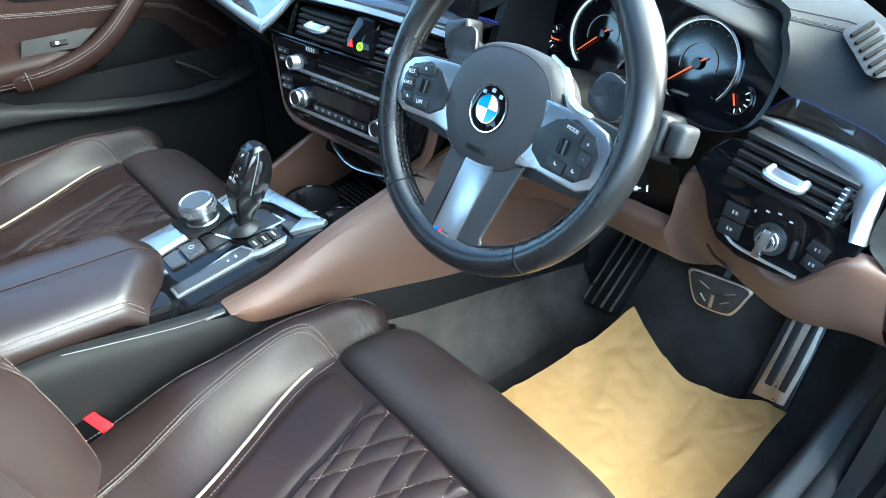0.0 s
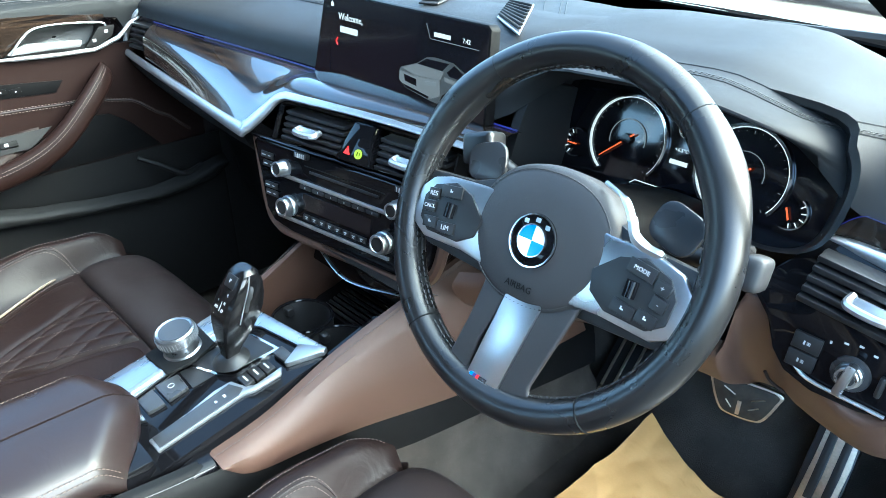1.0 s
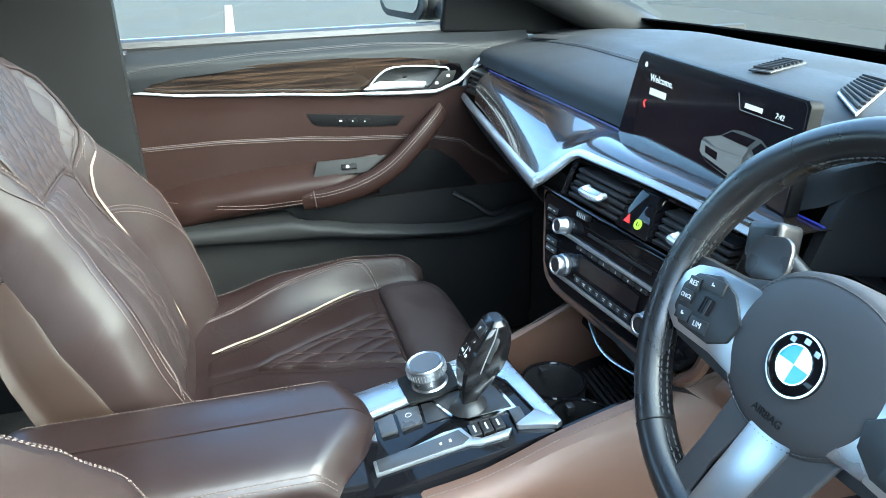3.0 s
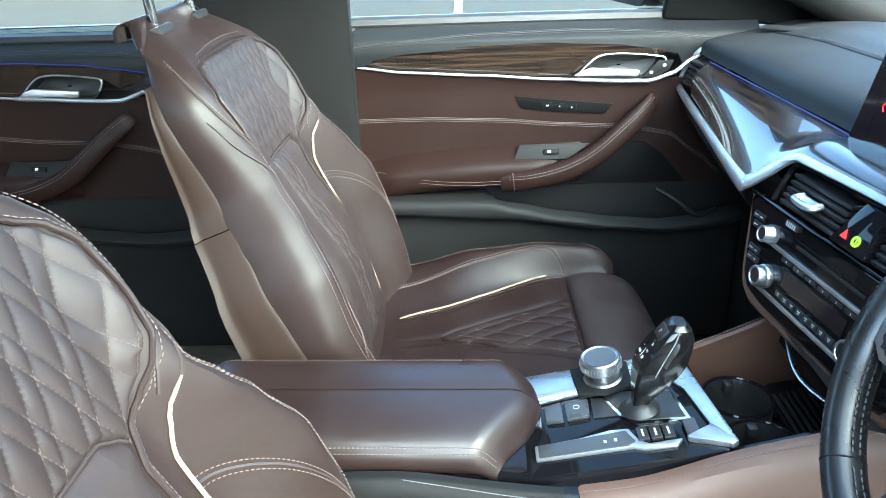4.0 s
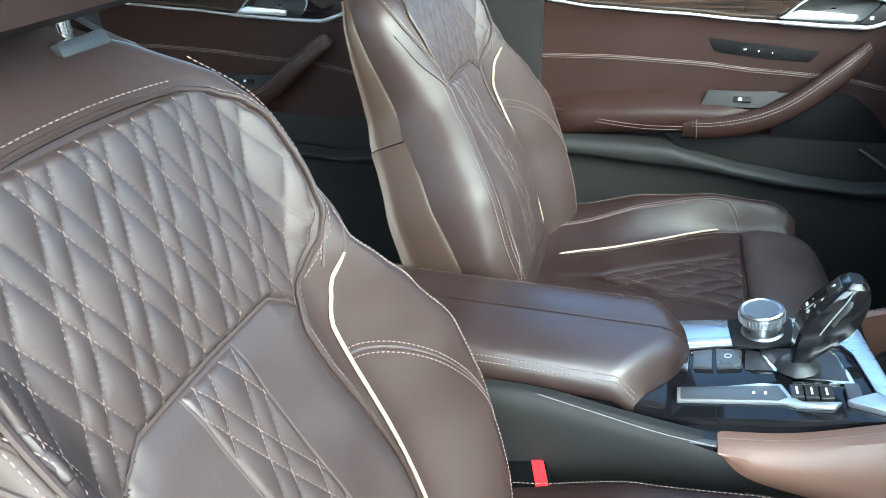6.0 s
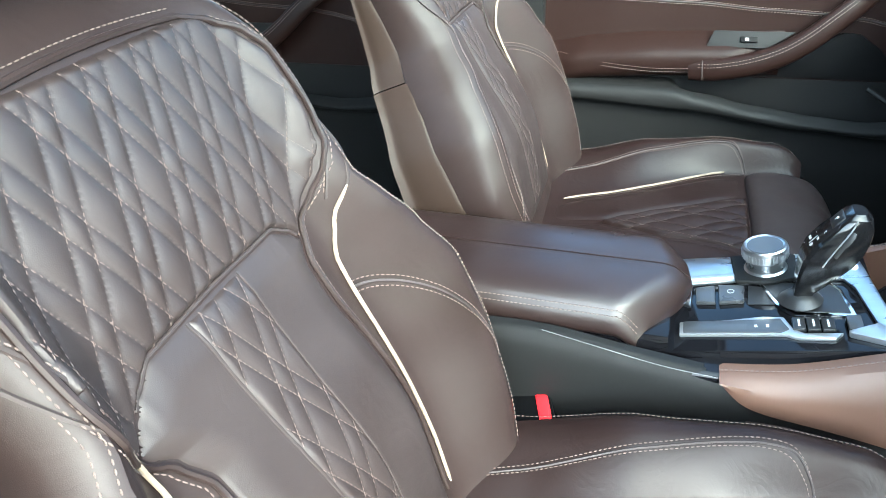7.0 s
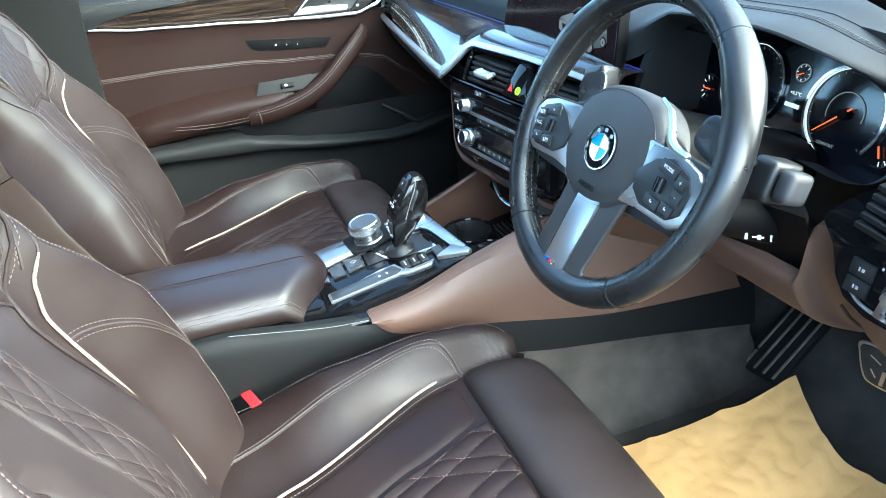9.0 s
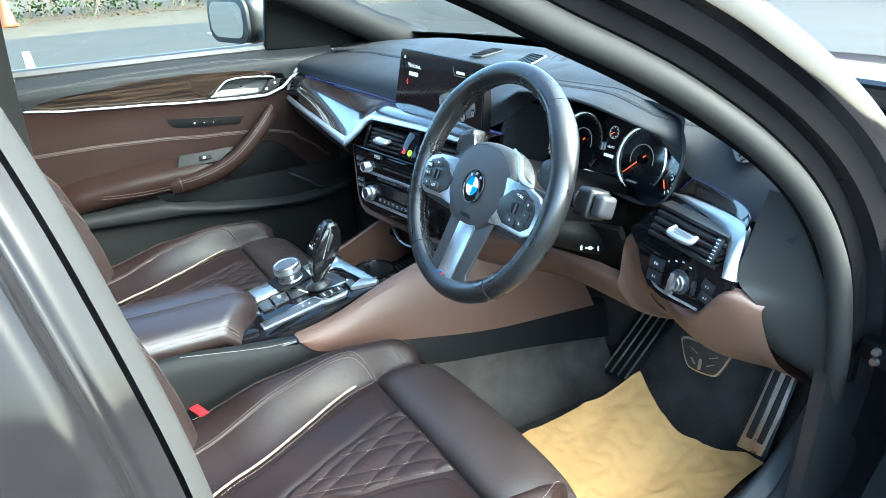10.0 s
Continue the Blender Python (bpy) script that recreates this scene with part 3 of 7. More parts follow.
    # windscreen
    rows = [[(x, y0 - 0.14 * (x / 0.66) ** 2 * k, z) for x in (-0.66, -0.35, 0, 0.35, 0.66)] for y0, z, k in ((1.66, 1.01, 1), (1.12, 1.22, 0.9), (0.60, 1.39, 0.7))]
    ws = piece("windscreen", loft(rows, 13, 9), GLASS, "clear curved car windscreen", "windscreen", kind="structure")
    ws.visible_shadow = False
    rows = [[(x, y0 - 0.14 * (x / 0.66) ** 2 * 1.0, z) for x in (-0.70, -0.35, 0, 0.35, 0.70)] for y0, z in ((1.70, 0.985), (1.645, 1.004), (1.60, 1.023), (1.555, 1.038))]
    part("windscreen_border", loft(rows, 13, 6, 0.003), MATTE_BLACK, car, "black ceramic edge of the windscreen")

    # outer panels, boot and wheels that close the car
    for sg in (-1, 1):
        for name, ys in (("front_wing", (1.28, 1.5, 1.75, 2.1, 2.6, 2.95)), ("rear_quarter", (-0.66, -0.9, -1.25, -1.6, -1.95, -2.1))):
            rows = []
            for y in ys:
                k = 1 - 0.10 * smoothstep(2.2, 3.0, y) - 0.10 * smoothstep(-1.6, -2.1, y)
                zt = table(y, (-2.1, 0.95), (-1.4, 1.0), (-0.66, 1.0), (1.28, 0.93), (1.75, 0.94), (2.95, 0.76))
                lift = 0.36 * math.exp(-((y - (1.75 if y > 0 else -1.25)) / 0.30) ** 4)
                rows.append([(sg * 0.79 * k, y, zt), (sg * 0.86 * k, y, zt - 0.05), (sg * 0.90 * k, y, 0.72), (sg * 0.89 * k, y, max(0.52, 0.30 + lift)), (sg * 0.86 * k, y, 0.24 + lift)])
            part(name, loft(rows, 16, 30, 0.01), PAINT, car, "dark glossy painted body panel")
        for y in (1.75, -1.25):
            wm = axes((sg * 0.80, y, 0.335), (0, 1, 0), (0, 0, 1)) if sg > 0 else axes((sg * 0.80, y, 0.335), (0, -1, 0), (0, 0, 1))
            wh = part("wheel", lathe([(0.20, -0.11), (0.225, -0.10), (0.225, 0.06), (0.10, 0.05), (0.0, 0.055)], wm, 40), BRUSHED, car, "alloy wheel")
            part("tyre", lathe([(0.226, -0.11), (0.30, -0.115), (0.330, -0.09), (0.335, 0.0), (0.330, 0.07), (0.30, 0.09), (0.228, 0.08)], wm, 40), RUBBER, wh)
    part("boot_lid", loft([[(x, y, z - 0.03 * (x / 0.7) ** 2) for x in (-0.74, -0.4, 0, 0.4, 0.74)] for y, z in ((-1.62, 1.06), (-1.85, 1.05), (-2.12, 1.03), (-2.16, 0.9), (-2.18, 0.5), (-2.15, 0.25))], 13, 20, 0.01), PAINT, car)
    part("front_bumper", loft([[(x, y - 0.12 * (x / 0.8) ** 2, z) for x in (-0.80, -0.4, 0, 0.4, 0.80)] for y, z in ((3.04, 0.72), (3.08, 0.55), (3.08, 0.35), (3.02, 0.22))], 13, 10, 0.01), PAINT, car)
    rw = part("rear_window", loft([[(x, y - 0.05 * (x / 0.6) ** 2, z) for x in (-0.58, 0, 0.58)] for y, z in ((-1.48, 1.29), (-1.56, 1.17), (-1.66, 1.06))], 9, 6), GLASS, car)
    rw.visible_shadow = False
    rs = part("rear_side_window", loft([[(0.83 - 0.2 * k, y * (1 - 0.06 * k), 0.99 + 0.31 * k) for y in (-1.40, -0.6, 0.22)] for k in (0, 0.5, 1)], 7, 5), GLASS, car)
    rs.visible_shadow = False


body()


# ---- doors on the passenger side ----
def xd(z):
    """How far the door card bulges into the cabin at a height."""
    return table(z, (0.30, -0.705), (0.69, -0.712), (0.80, -0.714), (0.90, -0.713), (0.945, -0.706), (0.98, -0.701), (0.996, -0.703), (1.026, -0.735), (1.06, -0.76))


def chrome_z(y):
    return table(y, (0.40, 0.955), (0.44, 0.951), (0.526, 0.940), (0.672, 0.931), (0.814, 0.920), (0.952, 0.913), (1.00, 0.912), (1.043, 0.925), (1.083, 0.954), (1.151, 0.993), (1.17, 1.003))


def veneer_top(y):
    return table(y, (0.44, 0.953), (0.47, 0.970), (0.526, 0.979), (0.669, 0.988), (0.807, 0.990), (0.928, 0.984), (1.008, 0.974), (1.065, 0.965))


def skin(y0, y1, lo, hi, ny, nz, dx=0.0, shift=0.0, dz=0.0):
    """A stretch of door card between two height curves."""
    rows = []
    for j in range(nz):
        r = []
        for i in range(ny):
            y = y0 + (y1 - y0) * i / (ny - 1)
            a, b = lo(y), hi(y)
            z = a + (b - a) * j / (nz - 1)
            r.append(V((xd(z) + dx, y + shift, z + dz)))
        rows.append(r)
    return sheet(rows)


def passenger_door(name, shift, dz, y0, y1, front):
    d = thing(name, (-0.75, 0.8 + shift, 0.35), "closed car door with brown leather, dark veneer and black plastic" if front else "closed rear car door with brown leather and dark veneer", "car door", kind="structure")
    S = dict(shift=shift, dz=dz)
    oy = 0.0 if front else -0.057
    O = V((0, shift, dz))

    def on(y, z, dx=0.0):
        return V((xd(z) + dx, y, z)) + O

    def plate(outline, x, depth, bevel=0.0015):
        """A flat piece with its outline in y and z, facing the cabin."""
        return prism([(a, b) for a, b in outline], depth, axes(V((x, 0, 0)) + O, (0, 1, 0), (0, 0, 1)), bevel)

    # soft upper trim folded over the veneer
    lower = lambda y: (veneer_top(y) - 0.004) if y < 1.06 else chrome_z(y) - 0.004
    part("upper_trim", slab(skin(y0, y1, lower, lambda y: 1.026, 60, 14, 0.001, **S), (-0.02, 0, 0)), UPPER_TRIM, d, "black leather upper door trim")
    part("window_ledge", tube([(-0.742, y0 + shift, 1.027 + dz), (-0.745, 0.8 + shift, 1.027 + dz), (-0.742, y1 + shift, 1.025 + dz)], 0.014, 8, 12), BLACK, d)
    upst = lambda y: table(y, (0.389, 0.980), (0.487, 0.993), (0.668, 1.004), (0.875, 1.007), (1.008, 1.001), (1.113, 0.988), (1.2, 0.985))
    for o in (0.0, 0.005):
        part("stitching", dashes([on(y, upst(y) + o, 0.0022) for y in (y0 + (y1 - y0) * i / 60 for i in range(61))], 0.006, 0.004, 0.0005), DARK_THREAD, d)
    part("seam", tube([on(y, upst(y) + 0.0025, 0.0012) for y in (y0 + (y1 - y0) * i / 60 for i in range(61))], 0.0010, 5), BLACK, d)
    # veneer, cut round the lever recess
    cut = lambda y: table(y - oy, (0.850, 0.0), (0.862, 0.010), (0.880, 0.028), (0.905, 0.046), (0.944, 0.051), (0.998, 0.048), (1.03, 0.042), (1.06, 0.022))
    ve = min(y1, 1.075)
    lean = []
    for j in range(10):
        f = j / 9
        r = []
        for i in range(70):
            y = 0.445 + (ve - 0.445) * i / 69
            a = chrome_z(y) + 0.002 + min(cut(y), max(0.0, veneer_top(y) - chrome_z(y) - 0.006))
            b = max(a + 0.001, veneer_top(y))
            z = a + (b - a) * f
            r.append(V((-0.7120 + 0.22 * (z - chrome_z(y)), y, z)) + O)
        lean.append(r)
    part("veneer_strip", slab(sheet(lean), (-0.010, 0, 0)), WOOD, d, "glossy dark streaked wood veneer")
    if not front:
        part("ambient_light", tube([on(y, veneer_top(y) + 0.002, 0.004) for y in (0.46 + 0.6 * i / 40 for i in range(41))], 0.0012, 5), AMBIENT, d)
    yend = 1.17 if front else 1.05
    pts = [V((-0.703 - 0.012 * smoothstep(1.05, 1.17, y), y, chrome_z(y))) + O for y in (0.435 + (yend - 0.435) * i / 60 for i in range(61))]
    part("metal_strip", tube(pts, [0.0015] + [0.0028] * 34 + [0.0042] * 26, 8), SILVER, d, "satin silver trim line")
    # hollow behind the lever
    rec = [(p.x + oy, p.y) for p in spline([(0.852, 0.918, 0), (0.866, 0.932, 0), (0.884, 0.950, 0), (0.906, 0.963, 0), (0.944, 0.966, 0), (0.998, 0.961, 0), (1.028, 0.953, 0), (1.010, 0.922, 0), (0.985, 0.914, 0), (0.92, 0.914, 0)], 50, True)]
    cy, cz = 0.945 + oy, 0.938
    rows = [[V((-0.7035 - dep, cy + (a - cy) * k, cz + (b - cz) * k)) + O for a, b in rec] for k, dep in ((1.03, -0.001), (1.0, 0.0), (0.96, 0.012), (0.85, 0.024), (0.5, 0.030), (0.05, 0.031))]
    part("lever_recess", sheet(rows, True), SOFT_BLACK, d, "dark hollow behind the door lever")
    part("recess_rim", tube([p + V((0.002, 0, 0)) for p in rows[1][3:34]], 0.0018, 6), SILVER, d)
    part("lever", plate([(0.857 + oy, 0.925), (0.866 + oy, 0.934), (0.886 + oy, 0.941), (0.93 + oy, 0.938), (0.980 + oy, 0.934), (0.976 + oy, 0.922), (0.93 + oy, 0.924)], -0.704, 0.010, 0.0035), SILVER, d, "silver door opening lever")
    if front:
        lk = part("lock_switch", plate([(0.984, 0.919), (1.014, 0.951), (1.044, 0.951), (1.036, 0.932), (1.008, 0.918)], -0.706, 0.007, 0.002), GREY_PLASTIC, d, "door lock switch")
        for y, z in ((1.002, 0.929), (1.026, 0.942)):
            part("lock_mark", block((0.0006, 0.006, 0.005), V((-0.6988, y, z))), WHITE_INK, lk)
        part("lock_button", joined(tube([(-0.712, 0.418, 1.024), (-0.712, 0.418, 1.046)], 0.004, 10), block((0.022, 0.034, 0.006), (-0.712, 0.418, 1.022), 0.002)), BLACK, d)
    # leather panel with two rows of stitching
    part("leather_panel", slab(skin(y0 + 0.005, 1.19 if front else y1, lambda y: 0.697, lambda y: chrome_z(min(y, 1.02)) - 0.004, 50, 16, 0.0, **S), (-0.012, 0, 0)), DOOR_LEATHER, d, "dark brown leather door panel")
    st = lambda y: table(y, (0.40, 0.843), (0.565, 0.844), (0.715, 0.838), (0.839, 0.827), (0.952, 0.821), (1.0, 0.814), (1.049, 0.804), (1.111, 0.761), (1.16, 0.72))
    ys = [y0 + 0.008 + (1.16 - y0) * i / 90 for i in range(90)]
    for o in (-0.0035, 0.0035):
        part("stitching", dashes([on(y, st(y) + o, 0.0014) for y in ys], 0.0056, 0.0040, 0.0006), THREAD, d)
    part("seam", tube([on(y, st(y), 0.0004) for y in ys], 0.0016, 5), SEAM, d)
    # padded ledge that swells out below a crease
    crease = lambda y: table(y, (0.42, 0.750), (0.451, 0.758), (0.53, 0.773), (0.644, 0.783), (0.74, 0.786), (0.86, 0.789))
    rows = []
    for i in range(44):
        y = y0 + 0.015 + (0.875 - y0 - 0.015) * i / 43
        k = table(y, (0.42, 0.45), (0.50, 0.85), (0.62, 1.0), (0.78, 0.95), (0.875, 0.25))
        zc = crease(y)
        prof = [(-0.006, zc + 0.002), (0.002, zc - 0.001), (0.014, zc - 0.006), (0.036, zc - 0.016), (0.050, zc - 0.024), (0.056, zc - 0.034), (0.0555, zc - 0.050), (0.050, zc - 0.064), (0.036, zc - 0.076), (0.010, zc - 0.083), (-0.008, zc - 0.084)]
        rows.append([V((-0.713 + p.x * k, y, p.y)) + O for p in spline([(a, b, 0) for a, b in prof], 26)])
    part("armrest", sheet(rows), DOOR_LEATHER, d, "padded brown leather armrest")
    # grab handle rising from the ledge
    path = spline([(0.712, 0.723, -0.670), (0.760, 0.728, -0.660), (0.820, 0.743, -0.653), (0.870, 0.764, -0.651), (0.910, 0.791, -0.653), (0.950, 0.826, -0.660), (0.982, 0.853, -0.672), (1.006, 0.871, -0.690), (1.016, 0.877, -0.708)], 46)
    rows = []
    for i, c in enumerate(path):
        a, b = path[max(0, i - 1)], path[min(45, i + 1)]
        t = V((0, (b - a).x, (b - a).y)).normalized()
        up = V((0, -t.z, t.y))
        h = table(i / 45, (0.0, 0.020), (0.3, 0.021), (0.7, 0.019), (0.92, 0.017), (1.0, 0.010))
        w = table(i / 45, (0.0, 0.012), (0.2, 0.016), (0.7, 0.014), (1.0, 0.008))
        o = V((c.z, c.x, c.y)) + O
        rows.append([o + up * (h * math.copysign(abs(math.sin(q)) ** 0.8, math.sin(q))) + V((w * math.copysign(abs(math.cos(q)) ** 0.8, math.cos(q)), 0, 0)) for q in (2 * math.pi * m / 20 for m in range(20))])
    bm = sheet(rows, True)
    bm.verts.ensure_lookup_table()
    bm.faces.new([bm.verts[k] for k in range(20)])
    bm.faces.new([bm.verts[45 * 20 + k] for k in range(20)])
    part("grab_handle", bm, DOOR_LEATHER, d, "padded brown leather grab handle")
    for k in (1, 2):
        part("stitching", dashes([r[k] + V((0.0012, 0, 0.0006)) for r in rows[2:44]], 0.0056, 0.0040, 0.0006), THREAD, d)
    part("handle_seam", tube([rows[3][k] * 0.5 + rows[3][k] * 0.5 + V((0.0006, 0, 0)) for k in range(-5, 6)], 0.0014, 5), SEAM, d)
    for o in (0.0, 0.0065):
        part("stitching", dashes([V((-0.6565 - 0.03 * (1 - smoothstep(0.42, 0.60, y)), y, table(y, (0.42, 0.748), (0.459, 0.745), (0.535, 0.734), (0.648, 0.727), (0.721, 0.729)) - o)) + O for y in (y0 + 0.02 + (0.705 - y0) * i / 60 for i in range(58))], 0.0056, 0.0040, 0.0006), THREAD, d)
    # window switch on its wedge
    m = axes(V((-0.692, 0.80, 0.777)) + O, (0, 1, 0), (-0.42, 0, 0.90))
    sp = part("switch_plate", prism([(-0.062, -0.017), (-0.050, 0.014), (0.092, 0.014), (0.045, -0.017)], 0.012, m, 0.002), GREY_PLASTIC, d, "black window switch plate")
    sw = part("window_switch", block((0.030, 0.011, 0.007), m @ pose(0.012, -0.002, 0.014), 0.002), DEEP_BLACK, sp)
    part("switch_mark", block((0.006, 0.005, 0.0006), m @ pose(0.008, -0.002, 0.0178)), WHITE_INK, sw)
    if front:
        pn = part("seat_memory_panel", plate([(0.740, 0.886), (0.936, 0.866), (0.919, 0.846), (0.838, 0.851), (0.764, 0.859), (0.752, 0.864)], -0.7145, 0.0035, 0.0015), DEEP_BLACK, d, "black seat memory panel with buttons")
        for k in range(3):
            y, z = 0.806 + 0.024 * k, 0.8665 - 0.0025 * k
            part("memory_button", block((0.0012, 0.019, 0.010), pose(-0.7106, y, z, 6), 0.0005), DEEP_BLACK, pn)
            part("button_mark", block((0.0006, 0.0020 + 0.003 * (k == 0), 0.0025), pose(-0.7098, y, z, 6)), WHITE_INK, pn)
    # lower plastic: inner wall, pocket front and its rim
    part("lower_panel", slab(skin(y0, 1.22 if front else y1, lambda y: 0.34, lambda y: 0.700, 36, 14, 0.002, **S), (-0.012, 0, 0)), GREY_PLASTIC, d, "dark grey plastic lower door panel")
    top = lambda y: table(y, (0.42, 0.692), (0.60, 0.690), (0.690, 0.688), (0.735, 0.676), (0.84, 0.655), (0.95, 0.640), (1.03, 0.634), (1.10, 0.640), (1.19, 0.662))
    face = lambda y: table(y, (0.42, 0.664), (0.488, 0.661), (0.72, 0.648), (0.914, 0.622), (1.058, 0.612), (1.157, 0.622), (1.2, 0.640))
    rows = []
    for i in range(50):
        y = y0 + 0.01 + ((1.20 if front else y1) - y0 - 0.01) * i / 49
        a, b = top(y), face(y)
        rows.append([V((x, y, z)) + O for x, z in ((-0.712, a + 0.004 - 0.10 * smoothstep(0.68, 0.76, y)), (-0.690, a + 0.003 - 0.06 * smoothstep(0.68, 0.76, y)), (-0.668, a + 0.001), (-0.655, a), (-0.646, a - 0.006), (-0.643, 0.5 * (a + b)), (-0.646, b + 0.004), (-0.654, b), (-0.668, b - 0.006), (-0.672, b - 0.03), (-0.668, 0.50), (-0.664, 0.36))])
    part("pocket_front", loft(rows, 40, 60), GREY_PLASTIC, d, "door pocket with a rounded rim")
    if front:
        part("speaker_grille", plate([(0.850, 0.703), (0.905, 0.742), (0.960, 0.784), (0.975, 0.790), (1.002, 0.788), (1.040, 0.762), (1.092, 0.703)], -0.714, 0.006, 0.003), DEEP_BLACK, d, "black speaker grille")
        part("bottle_lip", tube([(-0.690, 1.030, 0.694), (-0.672, 1.070, 0.672), (-0.660, 1.107, 0.648), (-0.664, 1.15, 0.655)], 0.006, 8, 16), GREY_PLASTIC, d)
        # triangle at the mirror foot
        part("mirror_triangle", prism([(0, -0.002), (0.36, -0.03), (0.36, 0.035), (0.13, 0.135), (0.03, 0.165), (0.012, 0.12)], 0.02, axes((-0.745, 1.02, 1.026), (0, 1, 0), (0.12, 0, 0.99)), 0.008, 3), DEEP_BLACK, d)
    # outer skin and glass
    part("outer_skin", block((0.012, y1 - y0 + 0.02, 0.75), (-0.80, 0.5 * (y0 + y1) + shift, 0.66), 0.004), PAINT, d)
    gl = part("side_window", loft([[(-0.755 + 0.12 * k, y + shift, 1.02 + 0.32 * k) for y in (y0, 0.5 * (y0 + y1), y1 - 0.38 * k * (1 if front else 0.1))] for k in (0, 0.5, 1.0)], 7, 5), GLASS, d, "clear side window")
    gl.visible_shadow = False
    return d


passenger_door("door_1", 0.0, 0.0, 0.40, 1.20, True)
passenger_door("door_2", -1.045, -0.012, 0.42, 1.24, False)


def side_mirror():
    mir = thing("side_mirror", (-0.90, 1.18, 1.02), "black wing mirror with blue-tinted glass", "wing mirror")
    m = axes((-0.98, 1.005, 1.088), (1, 0.30, 0), (0, 0, 1))
    part("housing", prism(rounded(0.215, 0.135, 0.045), -0.085, m, 0.03, 4), SOFT_BLACK, mir)
    part("bezel", prism(rounded(0.21, 0.13, 0.045), 0.012, m, 0.004), BLACK, mir)
    part("mirror_glass", prism(rounded(0.172, 0.098, 0.034), 0.002, m @ pose(0, 0, 0.0125)), material("mirror", (0.8, 0.84, 0.86), 0.02, metal=1.0, vary=0.01, bump=0.0), mir)
    part("arm", tube([(-0.76, 1.08, 1.03), (-0.83, 1.08, 1.035), (-0.90, 1.07, 1.05)], 0.022, 10, 8), BLACK, mir)


side_mirror()

# ---- dashboard ----
def dash_profile(x):
    """Section of the dashboard top from the windscreen to its front lip."""
    yw = table(x, (-0.74, 1.40), (-0.45, 1.56), (0.0, 1.62), (0.40, 1.57), (0.56, 1.50), (0.73, 1.40))
    yf = table(x, (-0.74, 1.088), (-0.45, 1.106), (-0.17, 1.128), (0.17, 1.135), (0.25, 1.152), (0.37, 1.150), (0.48, 1.166), (0.545, 1.222), (0.69, 1.204), (0.74, 1.20))
    zf = table(x, (-0.74, 0.962), (-0.17, 0.958), (0.17, 0.958), (0.25, 1.018), (0.37, 1.026), (0.48, 1.008), (0.545, 0.944), (0.69, 0.918), (0.74, 0.910))
    zt = table(x, (-0.74, 1.012), (-0.45, 1.032), (0.10, 1.036), (0.25, 1.052), (0.40, 1.056), (0.56, 1.018), (0.73, 0.985))
    ym = table(x, (-0.74, 1.20), (-0.17, 1.23), (0.25, 1.215), (0.48, 1.225), (0.56, 1.285), (0.73, 1.285))
    lip = table(x, (0.17, 0.02), (0.25, 0.006), (0.48, 0.008), (0.56, 0.042))
    tuck = table(x, (0.17, 0.0), (0.24, 0.034), (0.48, 0.034), (0.56, 0.0))
    return [(x, yw, 1.0), (x, 0.5 * (yw + ym) + 0.03, zt + 0.003), (x, ym + 0.06, zt), (x, ym, zt - 0.010), (x, yf + lip * 0.8 - 0.2 * tuck, zf + 0.50 * (zt - zf)), (x, yf + tuck, zf)]


def slot_vent(name, m, w, h, n, parent, tab=True, frame_mat=None):
    """An air outlet: dark box, slats one by one, and a silver tab."""
    v = part(name, block((w, h, 0.03), m @ pose(0, 0, -0.022), 0.003), SOFT_BLACK, parent)
    for k in range(n):
        y = -h / 2 + h * (k + 0.5) / n
        part("slat", block((w - 0.004, h / n * 0.62, 0.022), m @ pose(0, y, 0.0, 24), 0.0018), SOFT_BLACK, v)
    if tab:
        part("tab", tube([m @ V((-0.018, -h * 0.02, 0.012)), m @ V((-0.016, -h * 0.20, 0.024)), m @ V((0.016, -h * 0.20, 0.024)), m @ V((0.018, -h * 0.02, 0.012))], 0.0042, 8, 14), SILVER, v, "silver vent tab")
        part("tab_web", block((0.030, 0.012, 0.008), m @ pose(0, -h * 0.12, 0.015), 0.002), SILVER, v)
    return v


def knurled(name, m, r, depth, parent, face):
    k = part(name, lathe([(0.0, depth * 0.94), (r * 0.62, depth * 0.94), (r * 0.66, depth), (r * 0.80, depth), (r * 0.86, depth * 0.93), (r * 0.88, depth * 0.45), (r * 0.94, depth * 0.40), (r, depth * 0.32), (r, 0.0)], m, 36), BRUSHED, parent, "ridged silver knob")
    part("cap", lathe([(0.0, depth * 0.955), (r * 0.60, depth * 0.955), (r * 0.60, depth * 0.9)], m, 28), face, k)
    return k


def bars(m, spec, parent, mat=None):
    """Illegible print as small plain bars: x, y, w, h each."""
    bm = bmesh.new()
    for x, y, w, h in spec:
        b = block((w, h, 0.0004), m @ pose(x, y, 0.0))
        me = bpy.data.meshes.new("x")
        b.to_mesh(me)
        bm.from_mesh(me)
        bpy.data.meshes.remove(me)
        b.free()
    return part("print", bm, mat or WHITE_INK, parent, "", 0)


